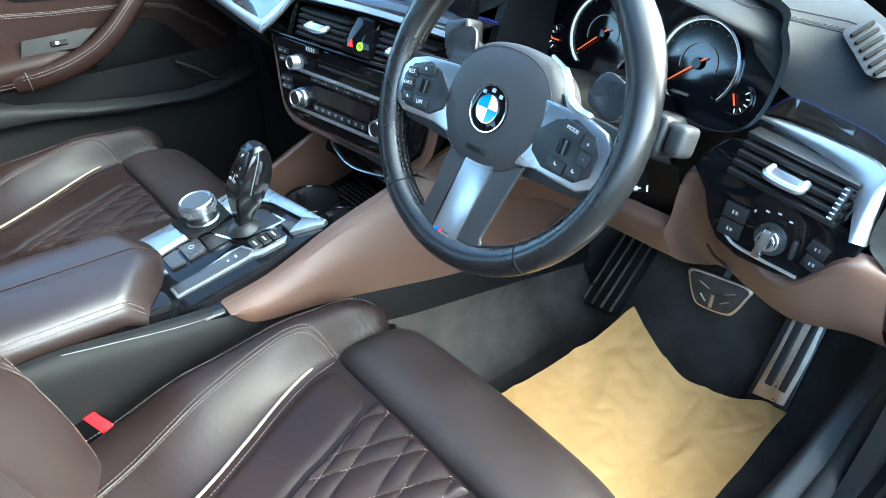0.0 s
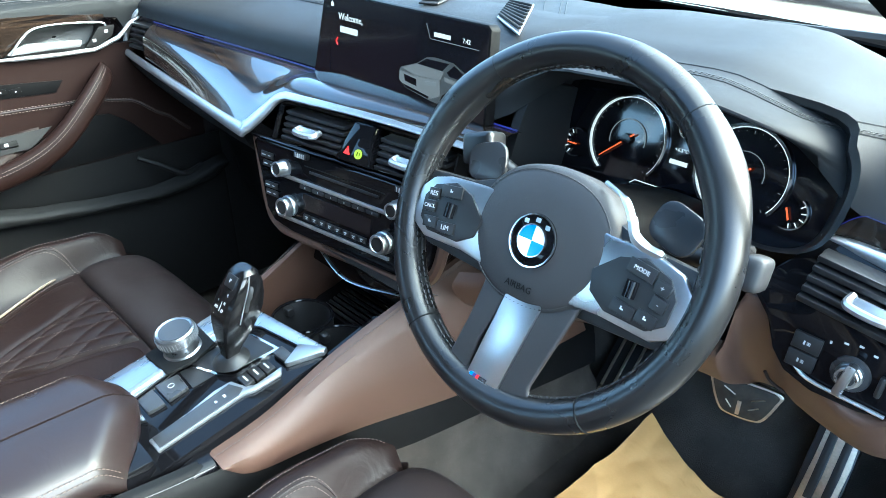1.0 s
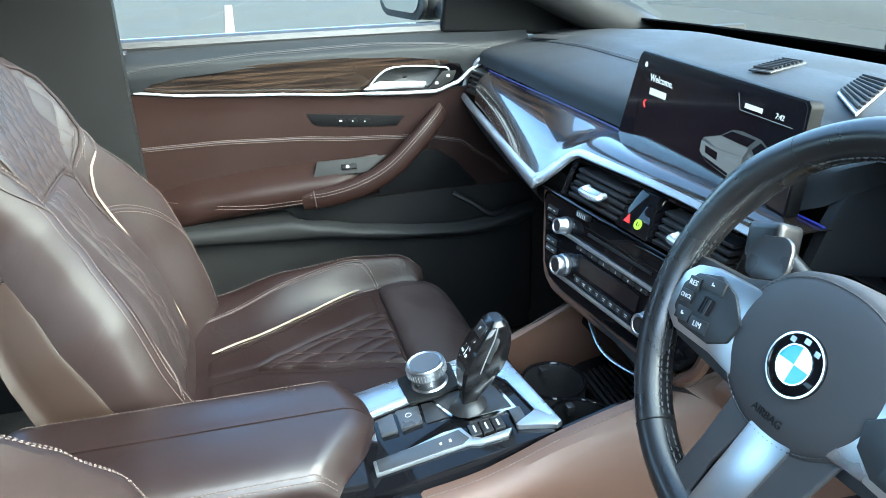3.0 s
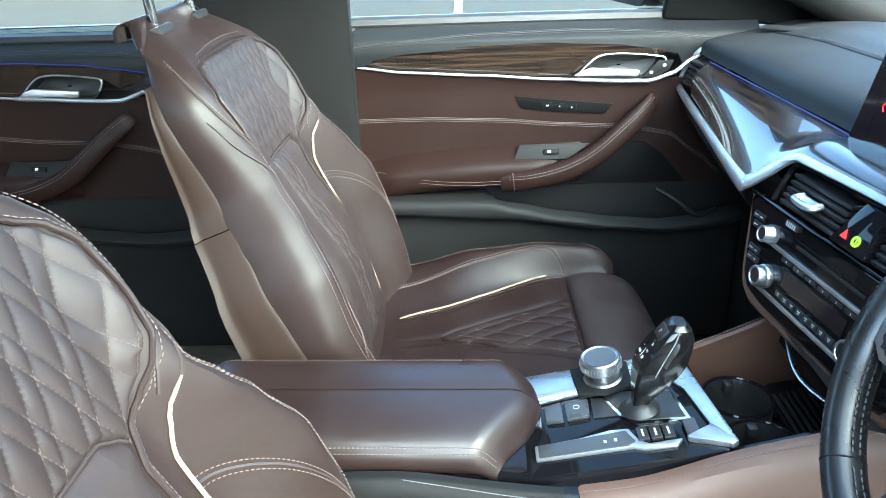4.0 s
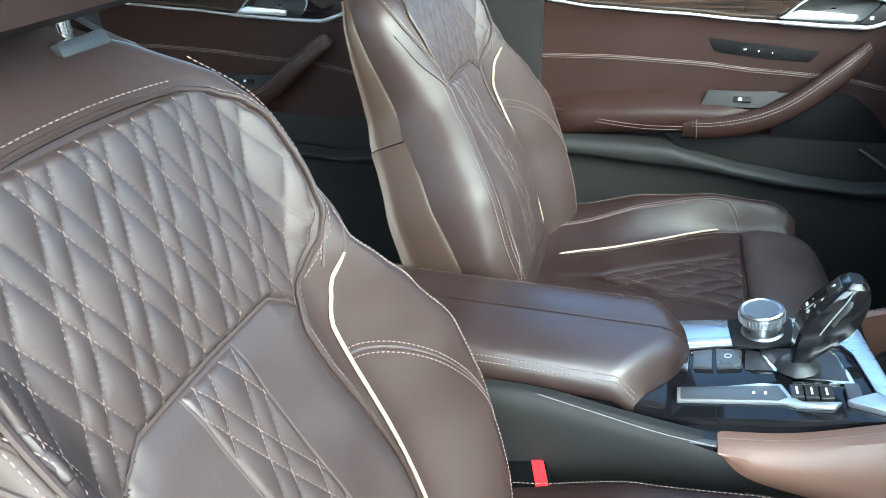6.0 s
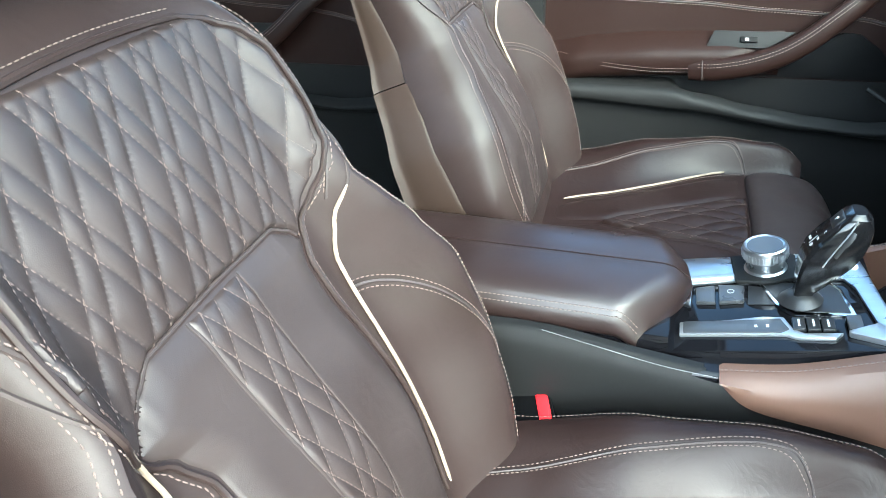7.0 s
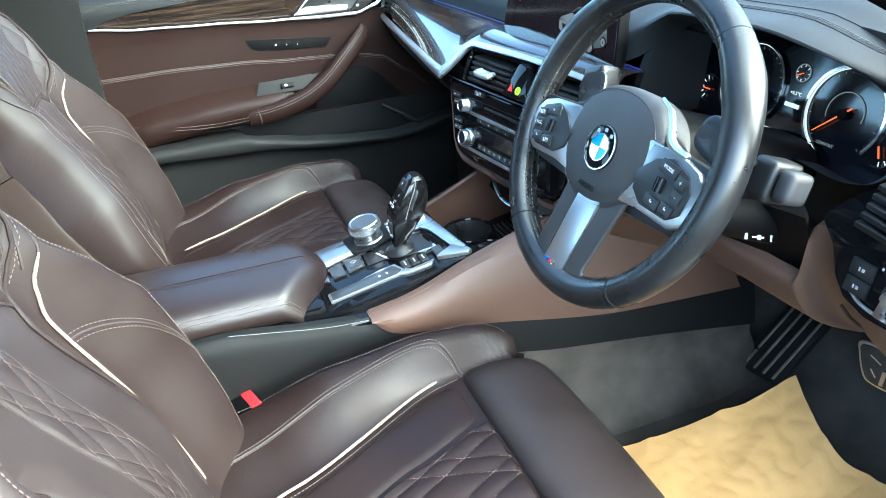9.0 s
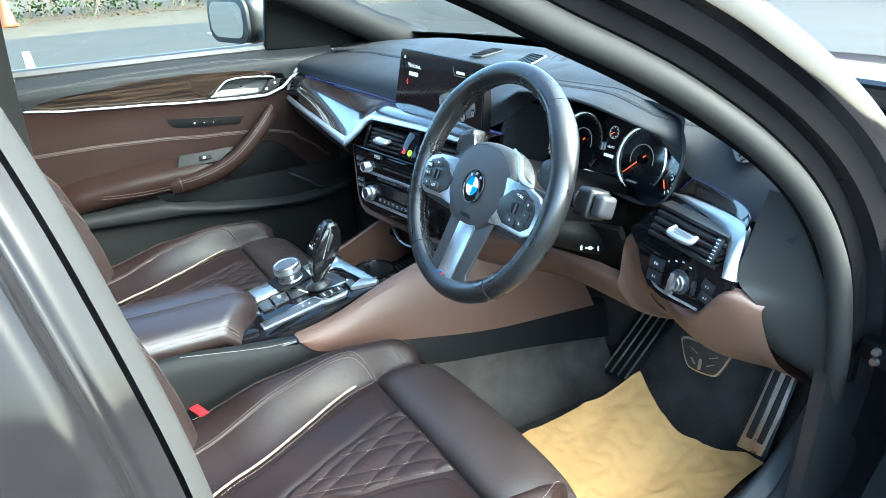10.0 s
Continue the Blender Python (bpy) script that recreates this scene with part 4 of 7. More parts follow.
def dashboard():
    d = thing("dashboard", (0, 1.2, 0.40), "black leather dashboard with dark veneer and silver trim", "dashboard", kind="structure")
    xs = [-0.74 + 1.47 * i / 60 for i in range(61)]
    rows = [spline(dash_profile(x), 30) for x in xs]
    part("top", sheet(rows), DASH, d, "black grained leather dashboard top")
    # seams along the brow
    for o in (0.0, 0.006):
        part("stitching", dashes([V(rows[i][17]) .lerp(rows[i][18], 0.5 + o * 40) + V((0, 0, 0.001)) for i in range(0, 24)], 0.006, 0.004, 0.0006), DARK_THREAD, d)
        part("stitching", dashes([V(rows[i][18]).lerp(rows[i][19], 0.5 + o * 40) + V((0, 0, 0.001)) for i in range(38, 61)], 0.006, 0.004, 0.0006), DARK_THREAD, d)
    for k in (17, 19):
        part("seam", tube([rows[i][k] for i in range(38, 61)], 0.0008, 5), DASH, d)
    part("seam", tube([rows[i][18] for i in range(0, 25)], 0.0012, 5), DASH, d)
    # demister slots and upper vents
    def on_top(x, y):
        r = spline(dash_profile(x), 60)
        return min(r, key=lambda p: abs(p.y - y))
    def top_z(x, y):
        r = spline(dash_profile(x), 60)
        for a, b in zip(r, r[1:]):
            if b.y <= y <= a.y:
                return b.z + (a.z - b.z) * (y - b.y) / max(1e-6, a.y - b.y)
        return r[0].z
    for cx, cy, out in ((-0.108, 1.315, [(0.004, -0.047), (0.032, -0.034), (0.004, 0.044), (-0.030, 0.036)]), (0.052, 1.303, [(0.082, -0.083), (-0.002, -0.032), (-0.062, 0.060), (-0.016, 0.060)])):
        p = on_top(cx, cy)
        m = axes((cx, cy, p.z + 0.003), (1, 0, 0), (0, 1, 0.03))
        v = part("upper_vent", prism(out, 0.003, m, 0.0015), SILVER if cx > 0 else BLACK, d, "slanted defroster outlet on the dashboard top")
        part("vent_throat", prism([(a * 0.92, b * 0.92) for a, b in out], 0.0035, m), SOFT_BLACK, v)
        o = [V((a * 0.88, b * 0.88, 0)) for a, b in out]
        for k in range(8):
            f = (k + 0.5) / 8
            if cx > 0:
                a, b = o[1].lerp(o[2], f), o[0].lerp(o[3], f)
            else:
                a, b = o[0].lerp(o[3], f), o[1].lerp(o[2], f)
            part("slat", tube([m @ (a + V((0, 0, 0.0045))), m @ (b + V((0, 0, 0.0045)))], 0.0022, 6), GREY_PLASTIC, v)
    for pts in ([(-0.012, 1.445), (0.066, 1.347), (0.127, 1.262), (0.168, 1.205)], [(0.010, 1.460), (0.082, 1.362), (0.140, 1.282), (0.182, 1.215)], [(0.018, 1.462), (0.089, 1.366), (0.147, 1.285), (0.188, 1.218)]):
        part("seam", tube([V((x, y, top_z(x, y) + 0.0010)) for x, y, _ in spline([(a, b, 0) for a, b in pts], 24)], 0.0009, 5), DASH, d)
    p = on_top(-0.62, 1.22)
    part("side_defroster", prism(rounded(0.10, 0.022, 0.009), 0.003, axes(p + V((0, 0, 0.001)), (0.8, 0.6, 0.03), (-0.6, 0.8, 0.2)), 0.001), BLACK, d)
    # raised speaker island behind the screen
    rows2 = [[V((x, y, on_top(x, y).z + 0.003 * (1 if 0 < j < 6 and 0 < i < 8 else -1.5))) for i, x in enumerate([-0.20 + 0.40 * k / 8 for k in range(9)])] for j, y in enumerate([1.20 + 0.17 * k / 6 for k in range(7)])]
    part("island", sheet(rows2), DASH, d)
    # veneer wing and band
    T = lambda x: V((x, table(x, (-0.68, 1.086), (-0.16, 1.122), (0.22, 1.140)), table(x, (-0.68, 0.960), (-0.16, 0.957), (0.22, 0.956))))
    B = lambda x: V((x, table(x, (-0.68, 1.062), (-0.21, 1.018), (-0.145, 1.056), (0.22, 1.100)), table(x, (-0.68, 0.902), (-0.21, 0.889), (-0.145, 0.940), (0.0, 0.944), (0.22, 0.940))))
    rows = []
    for i in range(64):
        x = -0.62 + 0.83 * i / 63
        a, b = T(x), B(x)
        rows.append([a.lerp(b, f) + V((0, -0.012 * math.sin(math.pi * f), 0.008 * math.sin(math.pi * f))) for f in (k / 8 for k in range(9))])
    part("veneer_wing", slab(sheet(rows), (0, 0.006, -0.002)), WOOD, d, "glossy dark wood veneer")
    part("ambient_light", tube([T(-0.62 + 0.83 * i / 40) + V((0, -0.003, 0.002)) for i in range(41)], 0.0012, 5), AMBIENT, d)
    strip = [(-0.729, 1.066, 0.905), (-0.705, 1.060, 0.895), (-0.45, 1.036, 0.888), (-0.225, 1.014, 0.884), (-0.198, 1.016, 0.888), (-0.172, 1.032, 0.912), (-0.148, 1.050, 0.936), (-0.10, 1.056, 0.941), (0.05, 1.078, 0.943), (0.22, 1.100, 0.938)]
    line = spline(strip, 90)
    facing = V((0, -0.90, 0.42)).normalized()
    rows = []
    for i, q in enumerate(line):
        t = (line[min(89, i + 1)] - line[max(0, i - 1)]).normalized()
        w = t.cross(facing).normalized() * table(i / 89, (0.0, 0.005), (0.25, 0.0075), (0.40, 0.0105), (0.52, 0.0095), (0.70, 0.0058), (1.0, 0.0040))
        rows.append([q + w * a + facing * b for a, b in ((-1, -0.003), (-1, 0.001), (-0.75, 0.0028), (0.0, 0.0034), (0.75, 0.0028), (1, 0.001), (1, -0.003))])
    part("silver_strip", sheet(rows), SILVER, d, "flat satin silver trim band")
    part("silver_strip", tube([(-0.729, 1.066, 0.905), (-0.722, 1.075, 0.935), (-0.702, 1.088, 0.965), (-0.715, 1.13, 0.992), (-0.725, 1.17, 1.006)], 0.0045, 8, 24), SILVER, d)
    m = axes((-0.668, 1.082, 0.930), (1, 0.10, 0), (0.15, 0.36, 0.93))
    slot_vent("side_vent", m, 0.066, 0.050, 5, d, False)
    # lower fascia on the passenger's side
    rows = [[V((x, y0 + dy, z0 + dz)) for dy, dz in ((0.0, -0.004), (0.0, -0.018), (0.02, -0.040), (0.08, -0.055), (0.16, -0.12), (0.20, -0.33))] for x, y0, z0 in ((-0.735, 1.068, 0.895), (-0.60, 1.050, 0.890), (-0.40, 1.030, 0.886), (-0.20, 1.018, 0.882))]
    part("glovebox_face", loft(rows, 24, 20), GREY_PLASTIC, d)
    # centre stack, turned a little to the driver
    turn = math.tan(radians(8))
    cm = axes((0.0, 1.044, 0.815), (1, turn, 0), (0, 0.18, 0.995))
    st = part("centre_stack", prism([(-0.196, 0.052), (-0.190, 0.058), (0.152, 0.058), (0.158, 0.052), (0.146, -0.030), (0.130, -0.052), (0.10, -0.062), (-0.106, -0.062), (-0.145, -0.056), (-0.162, -0.040), (-0.179, 0.011)], -0.05, cm, 0.004), GLOSS, d, "gloss black control stack")
    part("stack_edge", tube([cm @ V(p) for p in ((-0.201, 0.056, -0.012), (-0.186, 0.008, -0.012), (-0.168, -0.044, -0.012), (-0.148, -0.063, -0.012), (-0.106, -0.070, -0.012), (0.10, -0.070, -0.012), (0.134, -0.058, -0.012), (0.152, -0.030, -0.012), (0.162, 0.05, -0.012))], 0.008, 8, 60), TAN, d, "brown edge of the control stack")
    vm = cm @ pose(0, 0.090, -0.012, -14)
    for x, w in ((-0.077, 0.118), (0.098, 0.112)):
        slot_vent("centre_vent", vm @ pose(x, 0, 0), w, 0.044, 5, d)
    hz = part("hazard_housing", prism([(-0.032, -0.026), (0.032, -0.026), (0.022, 0.028), (-0.010, 0.028)], 0.024, vm @ pose(0.011, 0.0, -0.008), 0.004), GLOSS, d)
    part("hazard_triangle", prism([(-0.0055, -0.004), (0.0055, -0.004), (0, 0.0065)], 0.001, vm @ pose(0.000, -0.012, 0.0163)), RED_GLOW, hz)
    part("switch_ring", ring(0.0035, 0.0062, vm @ pose(0.020, -0.012, 0.0163)), GREEN_GLOW, hz)
    part("switch_bar", block((0.0016, 0.006, 0.001), vm @ pose(0.020, -0.012, 0.0167)), GREEN_GLOW, hz)
    part("vent_shelf", block((0.345, 0.016, 0.004), cm @ pose(-0.019, 0.060, 0.000, 55), 0.0015), GLOSS, st)
    part("vent_frame", tube([cm @ V(p) for p in ((-0.150, 0.066, 0.0), (-0.146, 0.100, -0.006), (-0.136, 0.117, -0.012), (-0.05, 0.120, -0.014), (0.150, 0.121, -0.014))], 0.004, 8, 40), GLOSS, st)
    for x in (-0.088, 0.098):
        wl = part("vent_wheel", block((0.026, 0.009, 0.009), cm @ pose(x, 0.055, 0.004), 0.003), SOFT_BLACK, st)
        bars(cm @ pose(x, 0.055, 0.0088), [(-0.008 + 0.004 * k, 0, 0.0015, 0.006) for k in range(5)], wl)
    # two silver bars and the rows of keys
    part("silver_bar", block((0.225, 0.0055, 0.004), cm @ pose(-0.012, 0.0175, 0.002), 0.0015), SILVER, st)
    part("silver_bar", block((0.215, 0.0055, 0.004), cm @ pose(-0.026, -0.0425, 0.002), 0.0015), SILVER, st)
    part("disc_slot", block((0.13, 0.004, 0.002), cm @ pose(-0.01, 0.034, 0.001), 0.0008), SOFT_BLACK, st)
    part("disc_line", block((0.15, 0.0012, 0.001), cm @ pose(-0.01, 0.041, 0.001)), GREY_PLASTIC, st)
    for x, y, r in ((-0.125, 0.028, 0.0125), (-0.111, -0.024, 0.0155), (0.090, 0.028, 0.0125), (0.072, -0.022, 0.0155)):
        knurled("dial_knob", cm @ pose(x, y, 0.0), r, 0.018, st, SOFT_BLACK)
    for k in range(6):
        key = part("preset_key", block((0.023, 0.006, 0.003), cm @ pose(-0.080 + 0.0255 * k, 0.0105, 0.0015), 0.0008), SOFT_BLACK, st)
        bars(cm @ pose(-0.080 + 0.0255 * k, 0.0105, 0.0032), [(0, 0, 0.0014, 0.0028)], key)
    for k in range(8):
        key = part("climate_key", block((0.0142, 0.008, 0.003), cm @ pose(-0.074 + 0.0152 * k, -0.031, 0.0015), 0.0008), SOFT_BLACK, st)
        bars(cm @ pose(-0.074 + 0.0152 * k, -0.031, 0.0032), [(0, 0.001, 0.005, 0.0013), (0, -0.0015, 0.003, 0.0011)], key)
    for x, y in ((-0.163, 0.038), (-0.158, 0.026), (-0.152, -0.004), (-0.149, -0.015)):
        key = part("side_key", block((0.026, 0.009, 0.003), cm @ pose(x, y, 0.0015), 0.001), SOFT_BLACK, st)
        bars(cm @ pose(x, y, 0.0032), [(-0.006, 0, 0.008, 0.0014), (0.006, 0, 0.005, 0.0014)], key)
    part("climate_display", block((0.13, 0.022, 0.001), cm @ pose(-0.02, -0.010, 0.0008)), SCREEN_DARK, st)
    # pads between stack and console
    part("stack_underside", loft([[(x, y, z) for x in (-0.138, -0.05, 0.05, 0.138)] for y, z in ((1.030, 0.748), (1.055, 0.742), (1.09, 0.72), (1.12, 0.66), (1.12, 0.60))], 10, 12), BLACK, d)
    part("silver_lip", tube([(-0.10, 1.055, 0.722), (0.0, 1.035, 0.712), (0.10, 1.055, 0.722)], 0.003, 8, 20, flat=0.5), BRUSHED, d)
    part("tray_lid", block((0.24, 0.02, 0.045), pose(0, 1.075, 0.705, -25), 0.006), GLOSS, d)
    # right-hand fascia with vent and light switches
    rm = axes((0.602, 1.166, 0.842), (1, 0.02, -0.05), (0.0, 0.14, 0.99))
    rf = part("light_panel", prism([(-0.110, 0.018), (-0.104, 0.028), (-0.070, 0.030), (0.062, 0.024), (0.078, 0.016), (0.074, -0.004), (0.060, -0.032), (0.046, -0.044), (0.012, -0.054), (-0.030, -0.056), (-0.058, -0.048), (-0.074, -0.032), (-0.088, -0.004)], -0.04, rm, 0.004), GLOSS, d, "gloss black light switch panel")
    rv = rm @ pose(-0.008, 0.047, -0.008, -16, 0, -4)
    slot_vent("driver_vent", rv, 0.122, 0.050, 5, d)
    part("vent_wheel", block((0.008, 0.036, 0.010), rv @ pose(0.052, -0.004, 0.012), 0.004), SOFT_BLACK, d)
    bars(rv @ pose(0.052, -0.004, 0.0172), [(0, -0.015 + 0.005 * k, 0.005, 0.0015) for k in range(7)], d)
    part("vent_surround", prism([(-0.070, -0.030), (-0.104, -0.026), (-0.098, -0.018), (-0.066, 0.034), (0.052, 0.030), (0.066, 0.020), (0.074, -0.026)], -0.03, rv @ pose(0, 0, -0.016), 0.004), GLOSS, d, "gloss black surround of the air outlet")
    # broad satin band over the outlet, bent down along its outer end
    low = spline([(0.528, 1.211, 0.916), (0.560, 1.208, 0.9135), (0.610, 1.199, 0.907), (0.638, 1.190, 0.899), (0.655, 1.178, 0.886), (0.664, 1.165, 0.870), (0.670, 1.156, 0.857)], 40)
    high = spline([(0.527, 1.216, 0.920), (0.560, 1.216, 0.922), (0.620, 1.208, 0.9215), (0.660, 1.197, 0.919), (0.674, 1.187, 0.910), (0.678, 1.176, 0.882), (0.681, 1.166, 0.853)], 40)
    rows = [[q.lerp(r, f) + V((0, -0.0035 * math.sin(math.pi * f), 0.002 * math.sin(math.pi * f))) for q, r in zip(low, high)] for f in (0, 0.12, 0.3, 0.5, 0.7, 0.88, 1)]
    part("silver_band", slab(sheet(rows), (0.0, 0.009, -0.003)), SILVER, d, "broad satin silver band over the air outlet")
    edge = [q + V((0, -0.001, 0.001)) for q in high[1:26]]
    rows = [[q + V((0, 0.006 * k, k * table(i, (0, 0.002), (5, 0.021), (12, 0.017), (24, 0.010)) + 0.0015)) for i, q in enumerate(edge)] for k in (0, 0.35, 0.7, 1.0)]
    part("veneer_strip", slab(sheet(rows), (0, 0.004, -0.002)), WOOD, d)
    part("ambient_light", tube([q + V((0, 0.0005, 0.0004)) for q in rows[3]], 0.0006, 5), AMBIENT, d)
    for k, y in enumerate((-0.010, -0.029)):
        b = part("lamp_switch", block((0.026, 0.0175, 0.004), rm @ pose(-0.046, y, 0.002), 0.0012), SOFT_BLACK, rf)
        bars(rm @ pose(-0.046, y, 0.0042), [(-0.002, 0, 0.0016, 0.004), (0.002, 0.0012, 0.003, 0.0006), (0.002, 0, 0.003, 0.0006), (0.002, -0.0012, 0.003, 0.0006)], b)
    part("dial_plate", lathe([(0.0, 0.002), (0.0165, 0.002), (0.0175, 0.0)], rm @ pose(-0.004, -0.021, 0)), KEY_GREY, rf)
    kn = knurled("light_knob", rm @ pose(-0.004, -0.021, 0.002), 0.0120, 0.011, rf, KEY_GREY)
    part("grip", block((0.0085, 0.034, 0.012), rm @ pose(-0.004, -0.021, 0.015, 0, 0, -8), 0.003), BRUSHED, kn)
    bars(rm @ pose(-0.004, 0.002, 0.0006), [(-0.024, -0.002, 0.002, 0.003), (-0.012, 0.003, 0.004, 0.002), (0.0, 0.006, 0.004, 0.002), (0.013, 0.003, 0.004, 0.002)], rf)
    part("dimmer_wheel", block((0.006, 0.022, 0.007), rm @ pose(0.022, -0.019, 0.003), 0.003), SOFT_BLACK, rf)
    for y in (-0.008, -0.024):
        b = part("lamp_switch", block((0.020, 0.0145, 0.004), rm @ pose(0.043, y, 0.002, 0, 0, -14), 0.0012), SOFT_BLACK, rf)
        bars(rm @ pose(0.043, y, 0.0042), [(-0.002, 0, 0.0015, 0.003), (0.002, 0.001, 0.0025, 0.0006), (0.002, -0.001, 0.0025, 0.0006)], b)
    part("silver_bar", tube([rm @ V(p) for p in ((-0.050, -0.036, 0.002), (-0.030, -0.044, 0.002), (0.034, -0.045, 0.002))], 0.002, 6, 16), SILVER, rf)
    # side vent on the brow
    sv = axes((0.598, 1.266, top_z(0.598, 1.266) + 0.003), (0.77, -0.55, -0.36), (0.48, 0.72, 0.30))
    v = part("brow_vent", prism(rounded(0.076, 0.036, 0.012), 0.004, sv, 0.0015), BLACK, d)
    for k in range(6):
        part("slat", block((0.0035, 0.028, 0.005), sv @ pose(-0.028 + 0.0112 * k, 0, 0.005, 0, 0, 25), 0.001), GREY_PLASTIC, v)
    part("hood_cheek", loft([[(0.205, 1.175, 1.010), (0.212, 1.20, 1.0), (0.21, 1.245, 0.985)], [(0.205, 1.150, 0.965), (0.203, 1.20, 0.955), (0.203, 1.245, 0.945)], [(0.200, 1.135, 0.905), (0.20, 1.19, 0.895), (0.20, 1.245, 0.885)]], 8, 10, 0.012), DASH, d)
    # brown knee panel
    rows = []
    for x, y0, z0, y1, z1 in ((0.175, 1.07, 0.775, 1.16, 0.700), (0.30, 1.14, 0.79, 1.25, 0.690), (0.45, 1.165, 0.780, 1.30, 0.672), (0.476, 1.166, 0.788, 1.308, 0.669), (0.486, 1.168, 0.850, 1.312, 0.667), (0.518, 1.170, 0.850, 1.322, 0.663), (0.55, 1.164, 0.815, 1.328, 0.660), (0.62, 1.160, 0.785, 1.34, 0.655), (0.672, 1.160, 0.835, 1.350, 0.650), (0.706, 1.194, 0.818, 1.350, 0.648)):
        rows.append([(x, y0 + 0.012, z0 + 0.005), (x, y0, z0 - 0.012), (x, y0 + 0.25 * (y1 - y0), z0 + 0.45 * (z1 - z0) - 0.012), (x, y0 + 0.65 * (y1 - y0), z0 + 0.80 * (z1 - z0) - 0.008), (x, y1, z1), (x, y1 + 0.06, z1 + 0.01)])
    part("knee_panel", loft(rows, 24, 44), TAN, d, "brown moulded knee panel")
    part("knee_flap", prism(rounded(0.085, 0.05, 0.012), 0.003, axes((0.585, 1.272, 0.690), (1, 0.1, -0.05), (0, -0.68, 0.72)), 0.0012), TAN, d)
    part("flap_gap", tube([(0.515, 1.195, 0.760), (0.520, 1.215, 0.735), (0.545, 1.255, 0.700), (0.56, 1.285, 0.68)], 0.0018, 5, 16), SEAM, d)
    part("lower_trim", loft([[(x, 1.07 + 0.28 * max(0, x - 0.17), 0.86), (x, 1.10 + 0.26 * max(0, x - 0.17), 0.80), (x, 1.16 + 0.2 * max(0, x - 0.17), 0.73)] for x in (0.19, 0.29, 0.38, 0.482)], 12, 12), DEEP_BLACK, d)
    part("end_cap", loft([[(0.700, 1.187, 0.975), (0.725, 1.20, 0.968), (0.752, 1.212, 0.955)], [(0.685, 1.180, 0.905), (0.735, 1.215, 0.90), (0.764, 1.248, 0.89)], [(0.682, 1.172, 0.855), (0.732, 1.226, 0.845), (0.768, 1.258, 0.835)], [(0.700, 1.19, 0.820), (0.732, 1.240, 0.80), (0.768, 1.268, 0.79)], [(0.690, 1.250, 0.730), (0.720, 1.280, 0.715), (0.746, 1.305, 0.69)], [(0.690, 1.36, 0.645), (0.706, 1.350, 0.635), (0.726, 1.334, 0.625)]], 10, 24), SILL, d, "black dashboard end panel")
    # firewall behind everything
    part("bulkhead", loft([[(x, 1.62, 0.95) for x in (-0.74, 0, 0.74)], [(x, 1.70, 0.70) for x in (-0.74, 0, 0.74)], [(x, 1.62, 0.48) for x in (-0.74, 0, 0.74)], [(x, 1.46, 0.34) for x in (-0.74, 0, 0.74)]], 8, 14), CARPET, d)


dashboard()


